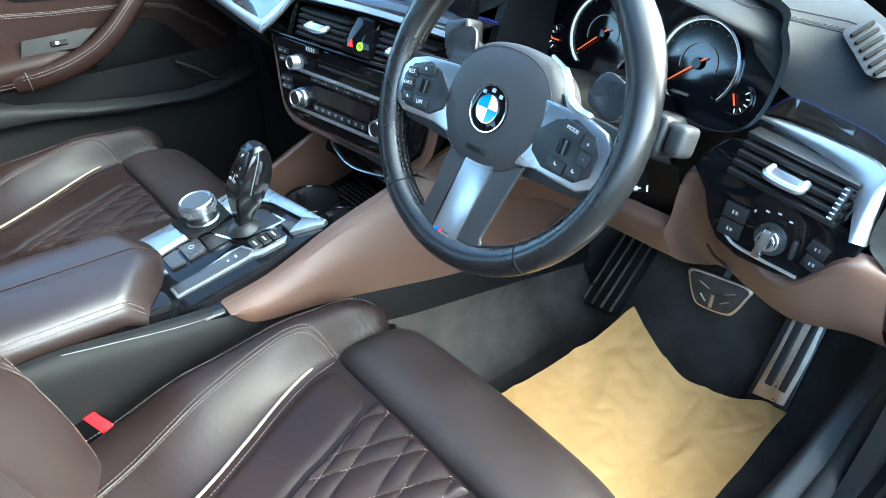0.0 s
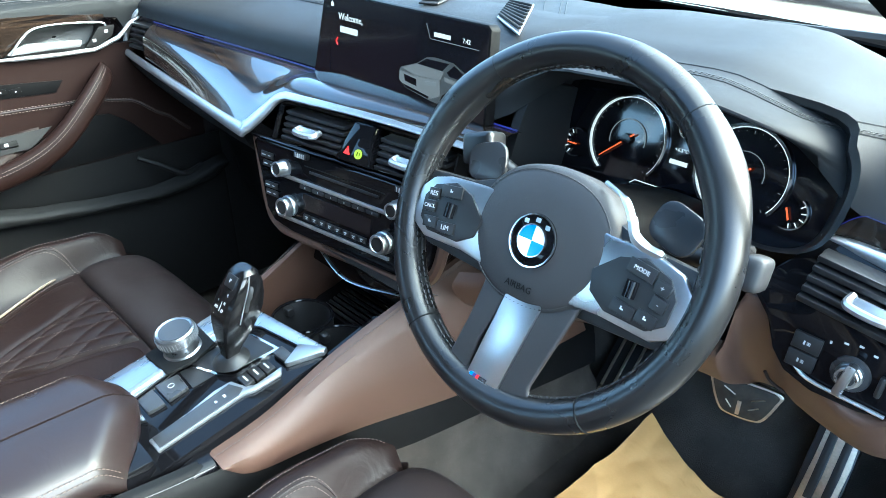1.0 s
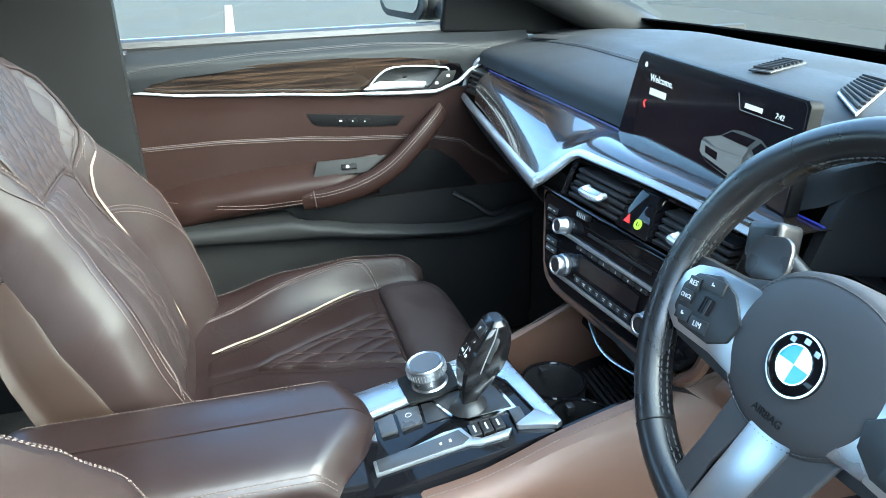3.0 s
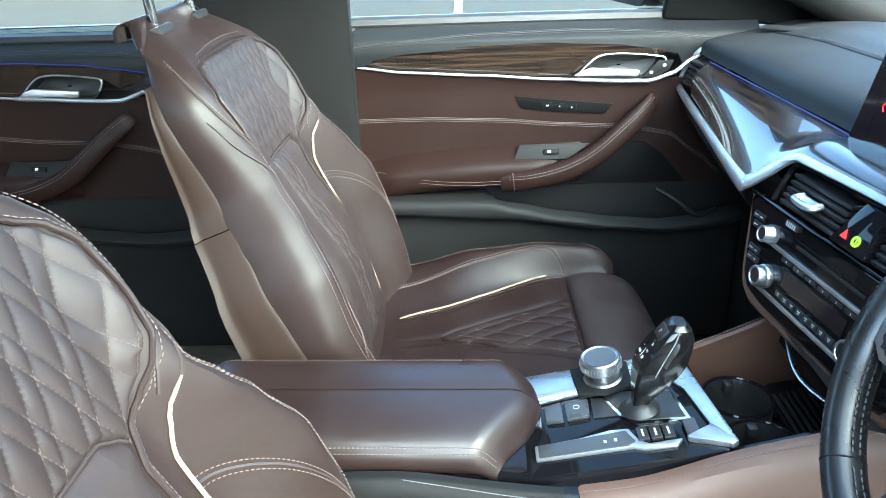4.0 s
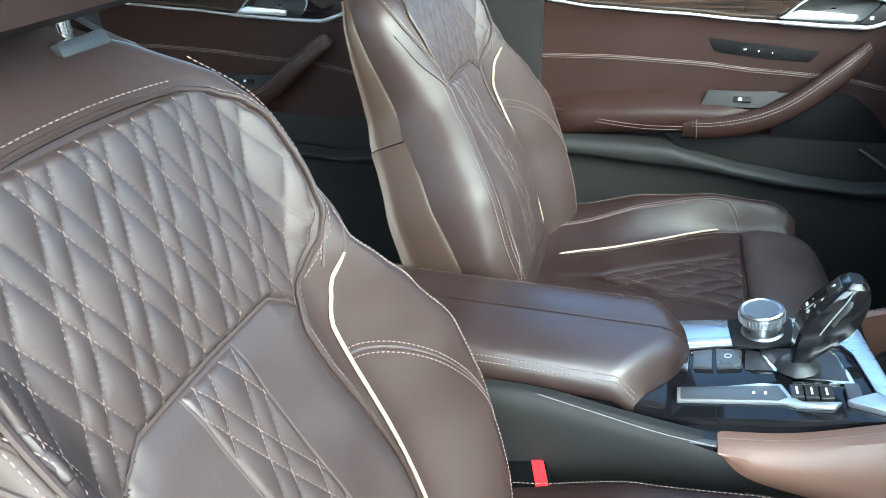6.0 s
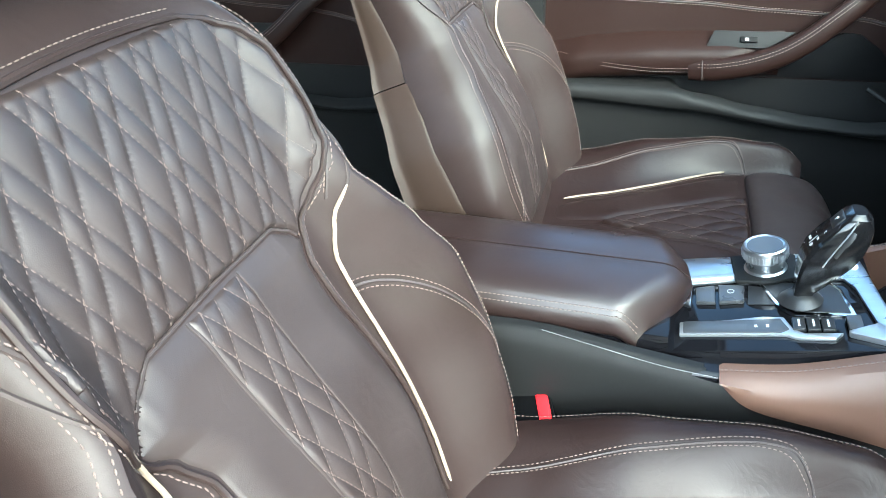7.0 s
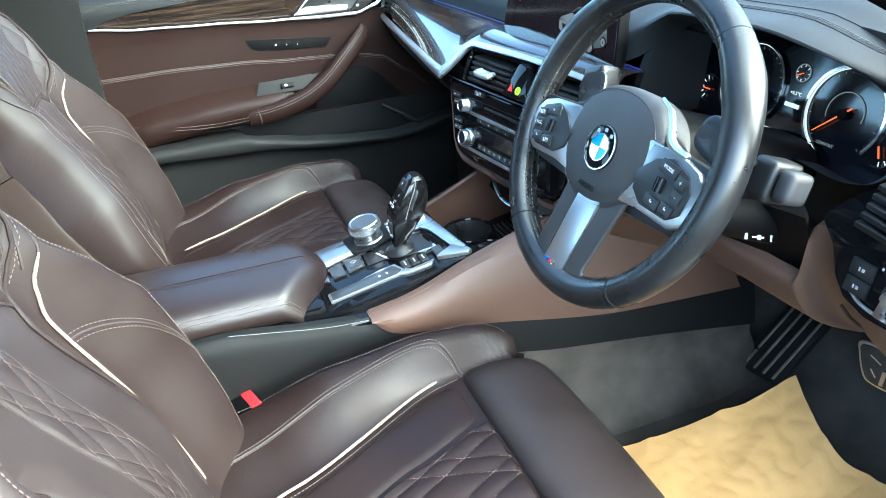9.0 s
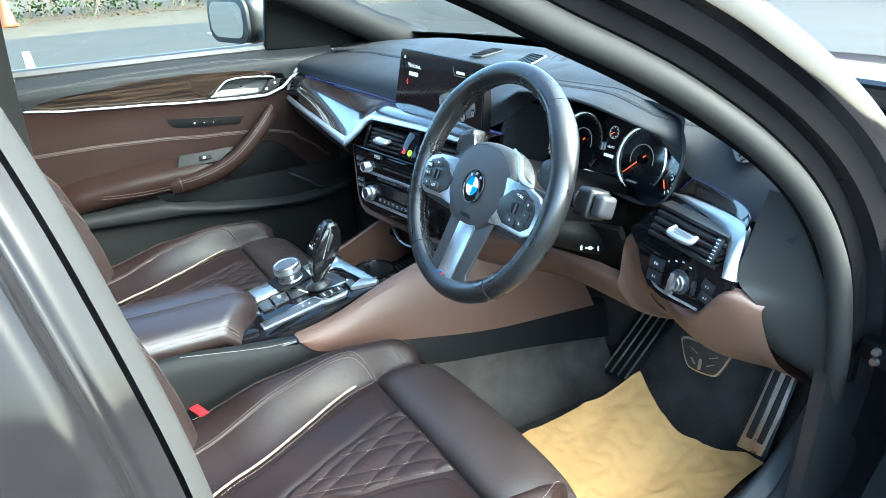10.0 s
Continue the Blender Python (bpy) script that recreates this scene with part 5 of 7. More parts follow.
def display():
    s = thing("infotainment_screen", (0.0, 1.13, 0.955), "wide black infotainment screen with white greeting text", "screen")
    m = axes((0.0, 1.119, 0.957), (1, 0.0, 0), (0, 0.098, 0.995))
    out = [(-0.163, 0.0), (-0.158, -0.004), (0.172, -0.004), (0.177, 0.001), (0.173, 0.108), (0.168, 0.113), (-0.134, 0.113), (-0.139, 0.108)]
    part("housing", prism(out, -0.016, m, 0.003), DEEP_BLACK, s)
    part("glass", prism([(x * 0.985 + 0.0001, y * 0.97 + 0.001) for x, y in out], 0.0012, m @ pose(0, 0, 0.0)), SCREEN_DARK, s)
    part("foot", block((0.10, 0.03, 0.02), (0.01, 1.140, 0.962), 0.004), BLACK, s)
    u = m @ pose(0, 0, 0.0015)
    writing("Welcome,", 0.0125, u @ pose(-0.078, 0.084, 0), DIAL_WHITE, s)
    bars(u, [(-0.081, 0.068, 0.038, 0.008)], s, DIAL_WHITE)
    bars(u, [(0.098, 0.090, 0.028, 0.005)], s, DIAL_WHITE)
    part("status_line", tube([u @ V(p) for p in ((0.070, 0.100, 0), (0.078, 0.084, 0), (0.158, 0.084, 0))], 0.0005, 5), DIAL_GREY, s)
    writing("7:42", 0.0075, u @ pose(0.138, 0.090, 0), DIAL_WHITE, s)
    part("arrow", joined(tube([u @ V((-0.105, 0.046, 0)), u @ V((-0.109, 0.051, 0)), u @ V((-0.105, 0.056, 0))], 0.0009, 5)), RED_GLOW, s)
    part("home_mark", prism([(-0.003, -0.003), (0.003, -0.003), (0.003, 0.001), (0, 0.004), (-0.003, 0.001)], 0.0004, u @ pose(-0.118, 0.098, 0)), DIAL_WHITE, s)
    part("side_strip", block((0.012, 0.085, 0.0004), u @ pose(-0.128, 0.050, 0)), SCREEN_DARK, s)
    # saloon car drawn on the screen in flat facets
    c = u @ pose(0.026, -0.002, 0)
    W, H = 0.128, 0.066

    def facet(name, pts, mat, parent, lift):
        return part(name, prism([(x * W, y * H) for x, y in pts], 0.0003, c @ pose(0, 0, lift)), mat, parent, "", 0)

    body = [(0.0, 0.42), (0.0, 0.62), (0.02, 0.67), (0.24, 0.81), (0.38, 0.97), (0.50, 1.0), (0.74, 0.98), (0.91, 0.84), (0.98, 0.69), (1.0, 0.45), (0.95, 0.34), (0.62, 0.18), (0.45, 0.20), (0.10, 0.30)]
    pic = part("car_picture", prism([(x * W, y * H) for x, y in body], 0.0003, c), SCREEN_BODY, s, "dark grey saloon car picture on the screen")
    facet("picture_bonnet", [(0.03, 0.66), (0.24, 0.80), (0.62, 0.78), (0.58, 0.63), (0.22, 0.58)], SCREEN_MID, pic, 0.0004)
    facet("picture_front", [(0.0, 0.60), (0.22, 0.57), (0.57, 0.62), (0.59, 0.34), (0.44, 0.22), (0.10, 0.31), (0.0, 0.42)], SCREEN_MID, pic, 0.0004)
    facet("picture_side", [(0.63, 0.70), (0.97, 0.66), (0.985, 0.60), (0.64, 0.62)], SCREEN_MID, pic, 0.0004)
    facet("picture_glass", [(0.26, 0.81), (0.38, 0.94), (0.68, 0.95), (0.60, 0.80)], SCREEN_DARK, pic, 0.0005)
    facet("picture_glass", [(0.66, 0.79), (0.75, 0.94), (0.88, 0.83), (0.93, 0.72), (0.70, 0.73)], SCREEN_DARK, pic, 0.0005)
    facet("picture_grille", [(0.07, 0.55), (0.25, 0.52), (0.26, 0.39), (0.09, 0.43)], SCREEN_DARK, pic, 0.0008)
    facet("picture_intake", [(0.06, 0.37), (0.44, 0.27), (0.43, 0.23), (0.11, 0.31)], SCREEN_DARK, pic, 0.0008)
    facet("picture_lamp", [(0.35, 0.53), (0.54, 0.57), (0.53, 0.49), (0.37, 0.46)], DIAL_GREY, pic, 0.0008)
    facet("picture_lamp", [(0.005, 0.58), (0.045, 0.57), (0.045, 0.52), (0.005, 0.53)], DIAL_GREY, pic, 0.0008)
    for x, y, r in ((0.685, 0.26, 0.0105), (0.935, 0.43, 0.0072)):
        part("picture_tyre", ring(0.0003, r, c @ pose(x * W, y * H, 0.0009), seg=28, depth=0.0003), SCREEN_DARK, pic)
        part("picture_wheel", ring(r * 0.20, r * 0.74, c @ pose(x * W, y * H, 0.0013), seg=24, depth=0.0003), SCREEN_MID, pic)


display()


def cluster():
    c = thing("instrument_cluster", (0.35, 1.25, 0.86), "dark instrument cluster with orange needles", "instrument cluster")
    m = axes((0.352, 1.252, 0.937), (1, 0, 0), (0, 0.28, 0.96))
    out = [(-0.172, 0.025), (-0.13, 0.062), (0.12, 0.062), (0.158, 0.035), (0.168, 0.0), (0.158, -0.045), (0.12, -0.062), (0.05, -0.058), (-0.05, -0.058), (-0.13, -0.062), (-0.172, -0.045)]
    out = [(p.x, p.y) for p in spline([(x, y, 0) for x, y in out], 60, True)]
    part("face", prism(out, -0.006, m), SCREEN_DARK, c)
    # deep hood round the face
    rows = []
    for k, (g, dz) in enumerate(((1.0, 0.0), (1.03, 0.012), (1.07, 0.032), (1.12, 0.050), (1.16, 0.052))):
        rows.append([m @ V((x * g, y * g + 0.004 * k, dz)) for x, y in out])
    part("hood", sheet(rows, True), SOFT_BLACK, c)
    for sg, cx in ((-1, -0.070), (1, 0.072)):
        g = m @ pose(cx, 0.001, 0.001)
        gd = part("gauge", ring(0.0496, 0.0525, g, -40, 235, 0.004, 90), CHROME, c, "round gauge with chrome ring")
        part("glow_ring", ring(0.0482, 0.0491, g, -40, 235, 0.002, 90), DIAL_WHITE, gd)
        part("inner_arc", ring(0.0232, 0.0241, g, -10, 200, 0.0008, 50), DIAL_GREY, gd)
        ticks = bmesh.new()
        for i in range(25):
            a = radians(225 - 270 * i / 24)
            L = 0.003 if i % 3 == 0 else 0.0015
            b = block((L, 0.0005, 0.0004), g @ pose(math.cos(a) * (0.0455 - L / 2), math.sin(a) * (0.0455 - L / 2), 0.0006, 0, 0, math.degrees(a)))
            me = bpy.data.meshes.new("x")
            b.to_mesh(me)
            ticks.from_mesh(me)
            bpy.data.meshes.remove(me)
            b.free()
        part("ticks", ticks, DIAL_GREY, gd, "", 0)
        a = radians(222)
        part("needle", prism([(-0.012, -0.0009), (0.040, -0.0005), (0.040, 0.0005), (-0.012, 0.0009)], 0.001, g @ pose(0, 0, 0.003, 0, 0, 222)), ORANGE, gd, "orange gauge needle")
        part("hub", lathe([(0.0, 0.005), (0.006, 0.005), (0.007, 0.002)], g, 20), GLOSS, gd)
        sm = m @ pose(-0.138 if sg < 0 else 0.132, -0.020 if sg < 0 else -0.022, 0.002)
        sgd = part("small_gauge", ring(0.0165, 0.018, sm, 60 if sg < 0 else -110, 300 if sg < 0 else 60, 0.003, 50), CHROME, c)
        for i in range(5):
            aa = (120 + 30 * i) if sg < 0 else (-80 + 30 * i)
            part("tick", block((0.005, 0.0012, 0.0005), sm @ pose(math.cos(radians(aa)) * 0.0135, math.sin(radians(aa)) * 0.0135, 0.001, 0, 0, aa)), DIAL_WHITE, sgd)
        part("needle", block((0.013, 0.0016, 0.001), sm @ pose(-0.004 if sg < 0 else -0.002, -0.002, 0.002, 0, 0, 0 if sg < 0 else 115)), ORANGE, sgd)
    t = m @ pose(0.0, 0, 0.0012)
    writing("+6.5°C", 0.0058, t @ pose(0.0, 0.006, 0), DIAL_WHITE, c)
    writing("TOTAL 38699 mi", 0.0052, t @ pose(-0.024, -0.049, 0), DIAL_WHITE, c)
    writing("TRIP 4785.4", 0.0052, t @ pose(0.022, -0.049, 0), DIAL_WHITE, c)
    part("lower_line", tube([t @ V(p) for p in ((-0.052, -0.046, 0), (-0.046, -0.041, 0), (0.046, -0.041, 0), (0.052, -0.046, 0))], 0.0006, 5), DIAL_WHITE, c)
    bars(t, [(0.0, -0.008, 0.022, 0.005)], c, DIAL_WHITE)
    writing("COMFORT", 0.0050, t @ pose(0.062, -0.036, 0), DIAL_GREY, c)
    r = part("range_dial", ring(0.0095, 0.0105, t @ pose(0.0, 0.030, 0), 0, 360, 0.0006, 30), DIAL_GREY, c)
    for i in range(8):
        part("tick", block((0.003, 0.001, 0.0004), t @ pose(math.cos(i * 0.785) * 0.0085, 0.030 + math.sin(i * 0.785) * 0.0085, 0.0004, 0, 0, i * 45)), DIAL_WHITE, r)
    part("needle", block((0.010, 0.0012, 0.0006), t @ pose(-0.003, 0.028, 0.001, 0, 0, 25)), ORANGE, r)


cluster()

# ---- centre console ----
CM = axes((0.0, 0.830, 0.664), (1, 0, 0), (0, 0.983, 0.185))


def console():
    c = thing("centre_console", (0, 0.75, 0.34), "centre console in black plastic, gloss black and brushed silver", "console", kind="structure")
    # plastic flanks
    for sg in (-1, 1):
        rows = []
        for y, zt in ((0.28, 0.655), (0.45, 0.662), (0.565, 0.664), (0.66, 0.650), (0.763, 0.636), (0.85, 0.622), (0.95, 0.604), (1.05, 0.588), (1.25, 0.56), (1.45, 0.52)):
            rows.append([(sg * (0.100 + 0.02 * smoothstep(0.9, 1.2, y)), y, zt), (sg * (0.114 + 0.02 * smoothstep(0.9, 1.2, y)), y, zt - 0.006), (sg * (0.124 + 0.02 * smoothstep(0.9, 1.2, y)), y, zt - 0.04), (sg * (0.130 + 0.02 * smoothstep(0.9, 1.2, y)), y, zt - 0.085 - 0.075 * (1.0 - smoothstep(0.70, 0.95, y)))])
        part("flank", loft(rows, 14, 44), FLANK, c, "dark plastic console flank")
        low = [[V(r[3]) + V((-sg * 0.004, 0, 0.004)), V((sg * 0.140, r[3][1], 0.5 * (r[3][2] + 0.40))), V((sg * 0.160, r[3][1], 0.39)), V((sg * 0.20, r[3][1], 0.335))] for r in rows]
        part("tunnel_carpet", loft(low, 12, 40), CARPET, c, "black carpet up the side of the tunnel")
        # brown knee wing with a stitched upper edge
        top = spline([(0.763, 0.638, 0), (0.84, 0.652, 0), (0.93, 0.686, 0), (1.00, 0.712, 0), (1.06, 0.734, 0), (1.14, 0.764, 0), (1.26, 0.80, 0)], 50)
        low = spline([(0.763, 0.634, 0), (0.80, 0.604, 0), (0.88, 0.590, 0), (1.00, 0.570, 0), (1.10, 0.556, 0), (1.22, 0.545, 0), (1.40, 0.53, 0)], 50)
        rows = []
        for f in (0, 0.02, 0.08, 0.2, 0.4, 0.6, 0.8, 0.95, 1.0):
            r = []
            for a, b in zip(top, low):
                p = a.lerp(b, f)
                out = 0.112 + 0.030 * smoothstep(0.9, 1.2, p.x) + 0.010 * smoothstep(0, 0.5, f) + 0.004 * math.sin(math.pi * f) - (0.012 * (1 - f / 0.08) if f < 0.08 else 0)
                r.append(V((sg * (out + 0.004), p.x, p.y)))
            rows.append(r)
        part("knee_wing", slab(sheet(rows), (-sg * 0.008, 0, 0)), TAN, c, "brown leather knee pad with stitched edge")
        part("stitching", dashes([p + V((sg * 0.0016, 0, 0.0016)) for p in rows[1]], 0.0052, 0.0036, 0.0007), THREAD, c)
        # gloss black shoulder
        rows = []
        for y, z in ((0.70, 0.637), (0.74, 0.638), (0.78, 0.640), (0.84, 0.650), (0.89, 0.664), (0.93, 0.676)) if sg < 0 else ((0.70, 0.637), (0.74, 0.638), (0.78, 0.640), (0.86, 0.655), (0.94, 0.680), (1.02, 0.702)):
            k = smoothstep(0.68, 0.78, y)
            rows.append([(sg * 0.1165, y, z - 0.012), (sg * 0.114, y, z - 0.004), (sg * (0.111 - 0.015 * k), y, z), (sg * (0.108 - 0.024 * k), y, z)])
        part("gloss_shoulder", loft(rows, 10, 40), GLOSS, c)
    part("rail_line", tube([(0.1165, 0.567, 0.667), (0.1165, 0.62, 0.656), (0.1165, 0.70, 0.640), (0.1165, 0.76, 0.634)], 0.0005, 6, 20), KEY_GREY, c)
    # gloss deck and its silver plate
    part("deck", prism([(-0.090, -0.16), (0.090, -0.16), (0.092, 0.10), (-0.092, 0.10)], -0.02, CM, 0.002), GLOSS, c)
    pl = part("silver_plate", prism([(-0.100, -0.116), (0.000, -0.116), (0.010, -0.100), (-0.038, -0.098), (-0.044, -0.040), (-0.050, 0.005), (-0.040, 0.070), (-0.020, 0.080), (0.078, 0.095), (0.088, 0.100), (0.088, 0.110), (0.080, 0.112), (-0.060, 0.096), (-0.100, 0.090)], 0.005, CM, 0.002), BRUSHED, c, "brushed silver console plate")
    part("plate_ridge", prism([(-0.052, -0.110), (-0.044, -0.110), (-0.050, 0.0), (-0.060, 0.020), (-0.062, 0.090), (-0.070, 0.088), (-0.068, 0.015), (-0.058, -0.005)], 0.008, CM, 0.002), SILVER, c)
    part("silver_side", prism([(0.052, 0.092), (0.066, 0.060), (0.070, 0.062), (0.090, 0.104), (0.086, 0.112)], 0.008, CM, 0.002), SILVER, c)
    # parking brake keys
    pb = part("brake_key", prism([(-0.034, -0.068), (0.004, -0.068), (0.002, -0.040), (-0.030, -0.038)], 0.006, CM, 0.002), KEY_GREY, c)
    part("brake_mark", ring(0.0034, 0.0042, CM @ pose(-0.014, -0.054, 0.0082), seg=20, depth=0.0004), WHITE_INK, pb)
    part("hold_key", prism([(-0.028, -0.094), (0.002, -0.094), (0.004, -0.072), (-0.032, -0.072)], 0.006, CM, 0.002), KEY_GREY, c)
    part("key_recess", prism([(-0.036, -0.034), (0.004, -0.036), (0.006, -0.006), (-0.030, -0.014)], 0.001, CM @ pose(0, 0, 0.0005)), SOFT_BLACK, c)
    # gate under the lever
    part("gate_frame", prism([(-0.042, -0.024), (0.008, -0.006), (0.028, 0.012), (0.034, 0.074), (-0.020, 0.066), (-0.036, 0.055)], 0.003, CM, 0.001), CHROME, c)
    part("gate", prism([(-0.038, -0.019), (0.007, -0.002), (0.024, 0.014), (0.029, 0.069), (-0.019, 0.062), (-0.032, 0.052)], 0.0042, CM, 0.001), SOFT_BLACK, c)
    # drive mode keys with silver strip
    part("mode_strip", prism([(0.042, -0.112), (0.066, -0.112), (0.068, 0.000), (0.074, 0.012), (0.076, 0.048), (0.066, 0.056), (0.066, 0.018), (0.058, 0.008), (0.036, 0.0), (0.034, -0.022), (0.040, -0.060)], 0.005, CM, 0.0015), SILVER, c)
    part("assist_pad", prism([(0.043, -0.108), (0.064, -0.108), (0.066, -0.006), (0.060, 0.004), (0.040, -0.004), (0.042, -0.050)], 0.0062, CM, 0.0012), KEY_GREY, c)
    bars(CM @ pose(0.054, -0.030, 0.0064), [(0, 0, 0.004, 0.003), (0, 0.012, 0.005, 0.003)], c)
    for k in range(3):
        b = part("mode_key", block((0.022, 0.013, 0.006), CM @ pose(0.050 + 0.001 * k, 0.014 + 0.0145 * k, 0.004), 0.0012), SOFT_BLACK, c)
        bars(CM @ pose(0.050 + 0.001 * k, 0.014 + 0.0145 * k, 0.0073), [(0, 0, 0.012, 0.0022)], b)
    part("stability_key", block((0.026, 0.015, 0.007), CM @ pose(0.050, 0.069, 0.004), 0.002), KEY_GREY, c)
    # rotary controller
    km = CM @ pose(-0.064, -0.012, 0.004)
    part("controller_collar", prism([(-0.030, -0.040), (0.028, -0.036), (0.034, 0.0), (0.026, 0.034), (-0.028, 0.036), (-0.034, 0.0)], 0.006, km, 0.003), GREY_PLASTIC, c)
    kn = part("controller_knob", lathe([(0.0, 0.037), (0.021, 0.037), (0.0235, 0.0385), (0.0255, 0.037), (0.0262, 0.033), (0.0262, 0.024), (0.0245, 0.022), (0.0225, 0.020), (0.0225, 0.008), (0.025, 0.006), (0.026, 0.0)], km, 48), BRUSHED, c, "silver rotary controller knob")
    part("touch_pad", lathe([(0.0, 0.0376), (0.0205, 0.0376), (0.0205, 0.036)], km, 40), KEY_GREY, kn)
    for k in range(40):
        a = 2 * math.pi * k / 40
        part("ridge", block((0.0016, 0.0012, 0.009), km @ pose(0.0262 * math.cos(a), 0.0262 * math.sin(a), 0.0285, 0, 0, math.degrees(a))), SILVER, kn)
    # cup holders and tray
    part("tray", loft([[(x, y, z) for x in (-0.105, -0.095, 0.0, 0.095, 0.105)] for y, z in ((0.925, 0.672), (0.930, 0.620), (0.945, 0.588), (1.03, 0.588), (1.045, 0.625), (1.10, 0.640), (1.12, 0.68))], 16, 24), GLOSS, c)
    for x in (-0.045, 0.045):
        m = pose(x, 0.985, 0.625)
        cup = part("cup_holder", lathe([(0.0, -0.030), (0.036, -0.030), (0.0405, 0.0), (0.041, 0.024), (0.0425, 0.027), (0.0440, 0.024), (0.0440, -0.034)], m, 40), SOFT_BLACK, c)
        part("cup_rim", tube([(x + 0.0425 * math.cos(a), 0.985 + 0.0425 * math.sin(a), 0.652) for a in (2 * math.pi * k / 40 for k in range(40))], 0.0022, 6, closed=True), GLOSS, cup)
        part("grip_tab", block((0.016, 0.012, 0.014), m @ pose(-0.036, 0, 0.018), 0.004), SOFT_BLACK, cup)
    for k in range(9):
        part("tray_rib", block((0.15, 0.004, 0.004), (0.0, 1.045 + 0.008 * k, 0.632 + 0.002 * k), 0.001), SOFT_BLACK, c)


console()


def gear_lever():
    g = thing("gear_lever", (0.012, 0.838, 0.668), "gloss black gear selector with silver edges", "gear lever")
    base = V((0.006, 0.848, 0.676))
    part("boot", lathe([(0.0, 0.010), (0.011, 0.010), (0.017, 0.006), (0.024, 0.0)], axes(base, (1, 0, 0), (0, 0.983, 0.185)), 28), SOFT_BLACK, g)
    rows = []
    for z, h, y0, y1 in ((0.0, 0.0095, -0.010, 0.009), (0.014, 0.0100, -0.009, 0.012), (0.024, 0.0125, -0.010, 0.020), (0.040, 0.0175, -0.011, 0.031), (0.058, 0.0215, -0.010, 0.043), (0.072, 0.0225, -0.006, 0.049), (0.088, 0.0220, 0.003, 0.052), (0.103, 0.0205, 0.014, 0.052), (0.115, 0.0175, 0.023, 0.048), (0.120, 0.0120, 0.029, 0.042)):
        c, e = 0.5 * (y0 + y1), 0.5 * (y1 - y0)
        rows.append([base + V((h * x, c + e * y, z)) for x, y in ((-0.72, -1), (0.72, -1), (0.93, -0.86), (1, -0.62), (0.97, 0.35), (0.78, 0.86), (0.45, 1), (-0.45, 1), (-0.78, 0.86), (-0.97, 0.35), (-1, -0.62), (-0.93, -0.86))])
    n = len(rows[0])
    bm = sheet(rows, True)
    bm.verts.ensure_lookup_table()
    for k in (0, (len(rows) - 1) * n):
        bm.faces.new([bm.verts[k + i] for i in range(n)])
    lev = part("grip", bm, LEVER_BLACK, g, "gloss black selector grip", 32)
    for i in (3, 10):
        part("silver_edge", tube([r[i].lerp(r[i + 1 if i == 3 else i - 1], 0.35) + V((0.0004 if i == 3 else -0.0004, 0, 0)) for r in rows[4:9]], 0.0008, 6, 14), SILVER, lev)
    part("thumb_button", tube([rows[k][3].lerp(rows[k][4], 0.5) + V((0.0004, 0, 0)) for k in (5, 6, 7)], [0.003, 0.0045, 0.003], 8, 10, flat=0.35), SOFT_BLACK, lev, "black side release button")
    q0, q1 = base + V((0, -0.006, 0.072)), base + V((0, 0.023, 0.115))
    slope = (q1 - q0).normalized()
    face = V((0, -slope.z, slope.y))
    m = axes(q0.lerp(q1, 0.80) + face * 0.0004, (1, 0, 0), slope)
    part("park_key", block((0.021, 0.017, 0.003), m, 0.0014), SOFT_BLACK, lev)
    writing("P", 0.0075, m @ pose(0, 0, 0.0018), WHITE_INK, lev)
    m = axes(q0.lerp(q1, 0.22) + face * 0.0010, (1, 0, 0), slope)
    for k, c in enumerate("RND"):
        writing(c, 0.0058, m @ pose(0.006, 0.013 - 0.010 * k, 0), WHITE_INK, lev)
    for text, y in (("+", 0.003), ("M/S", -0.006), ("-", -0.014)):
        writing(text, 0.0046, m @ pose(-0.008, y, 0), WHITE_INK, lev)
    part("gate_line", block((0.0007, 0.020, 0.0004), m @ pose(0.0, 0.001, 0)), WHITE_INK, lev)


gear_lever()


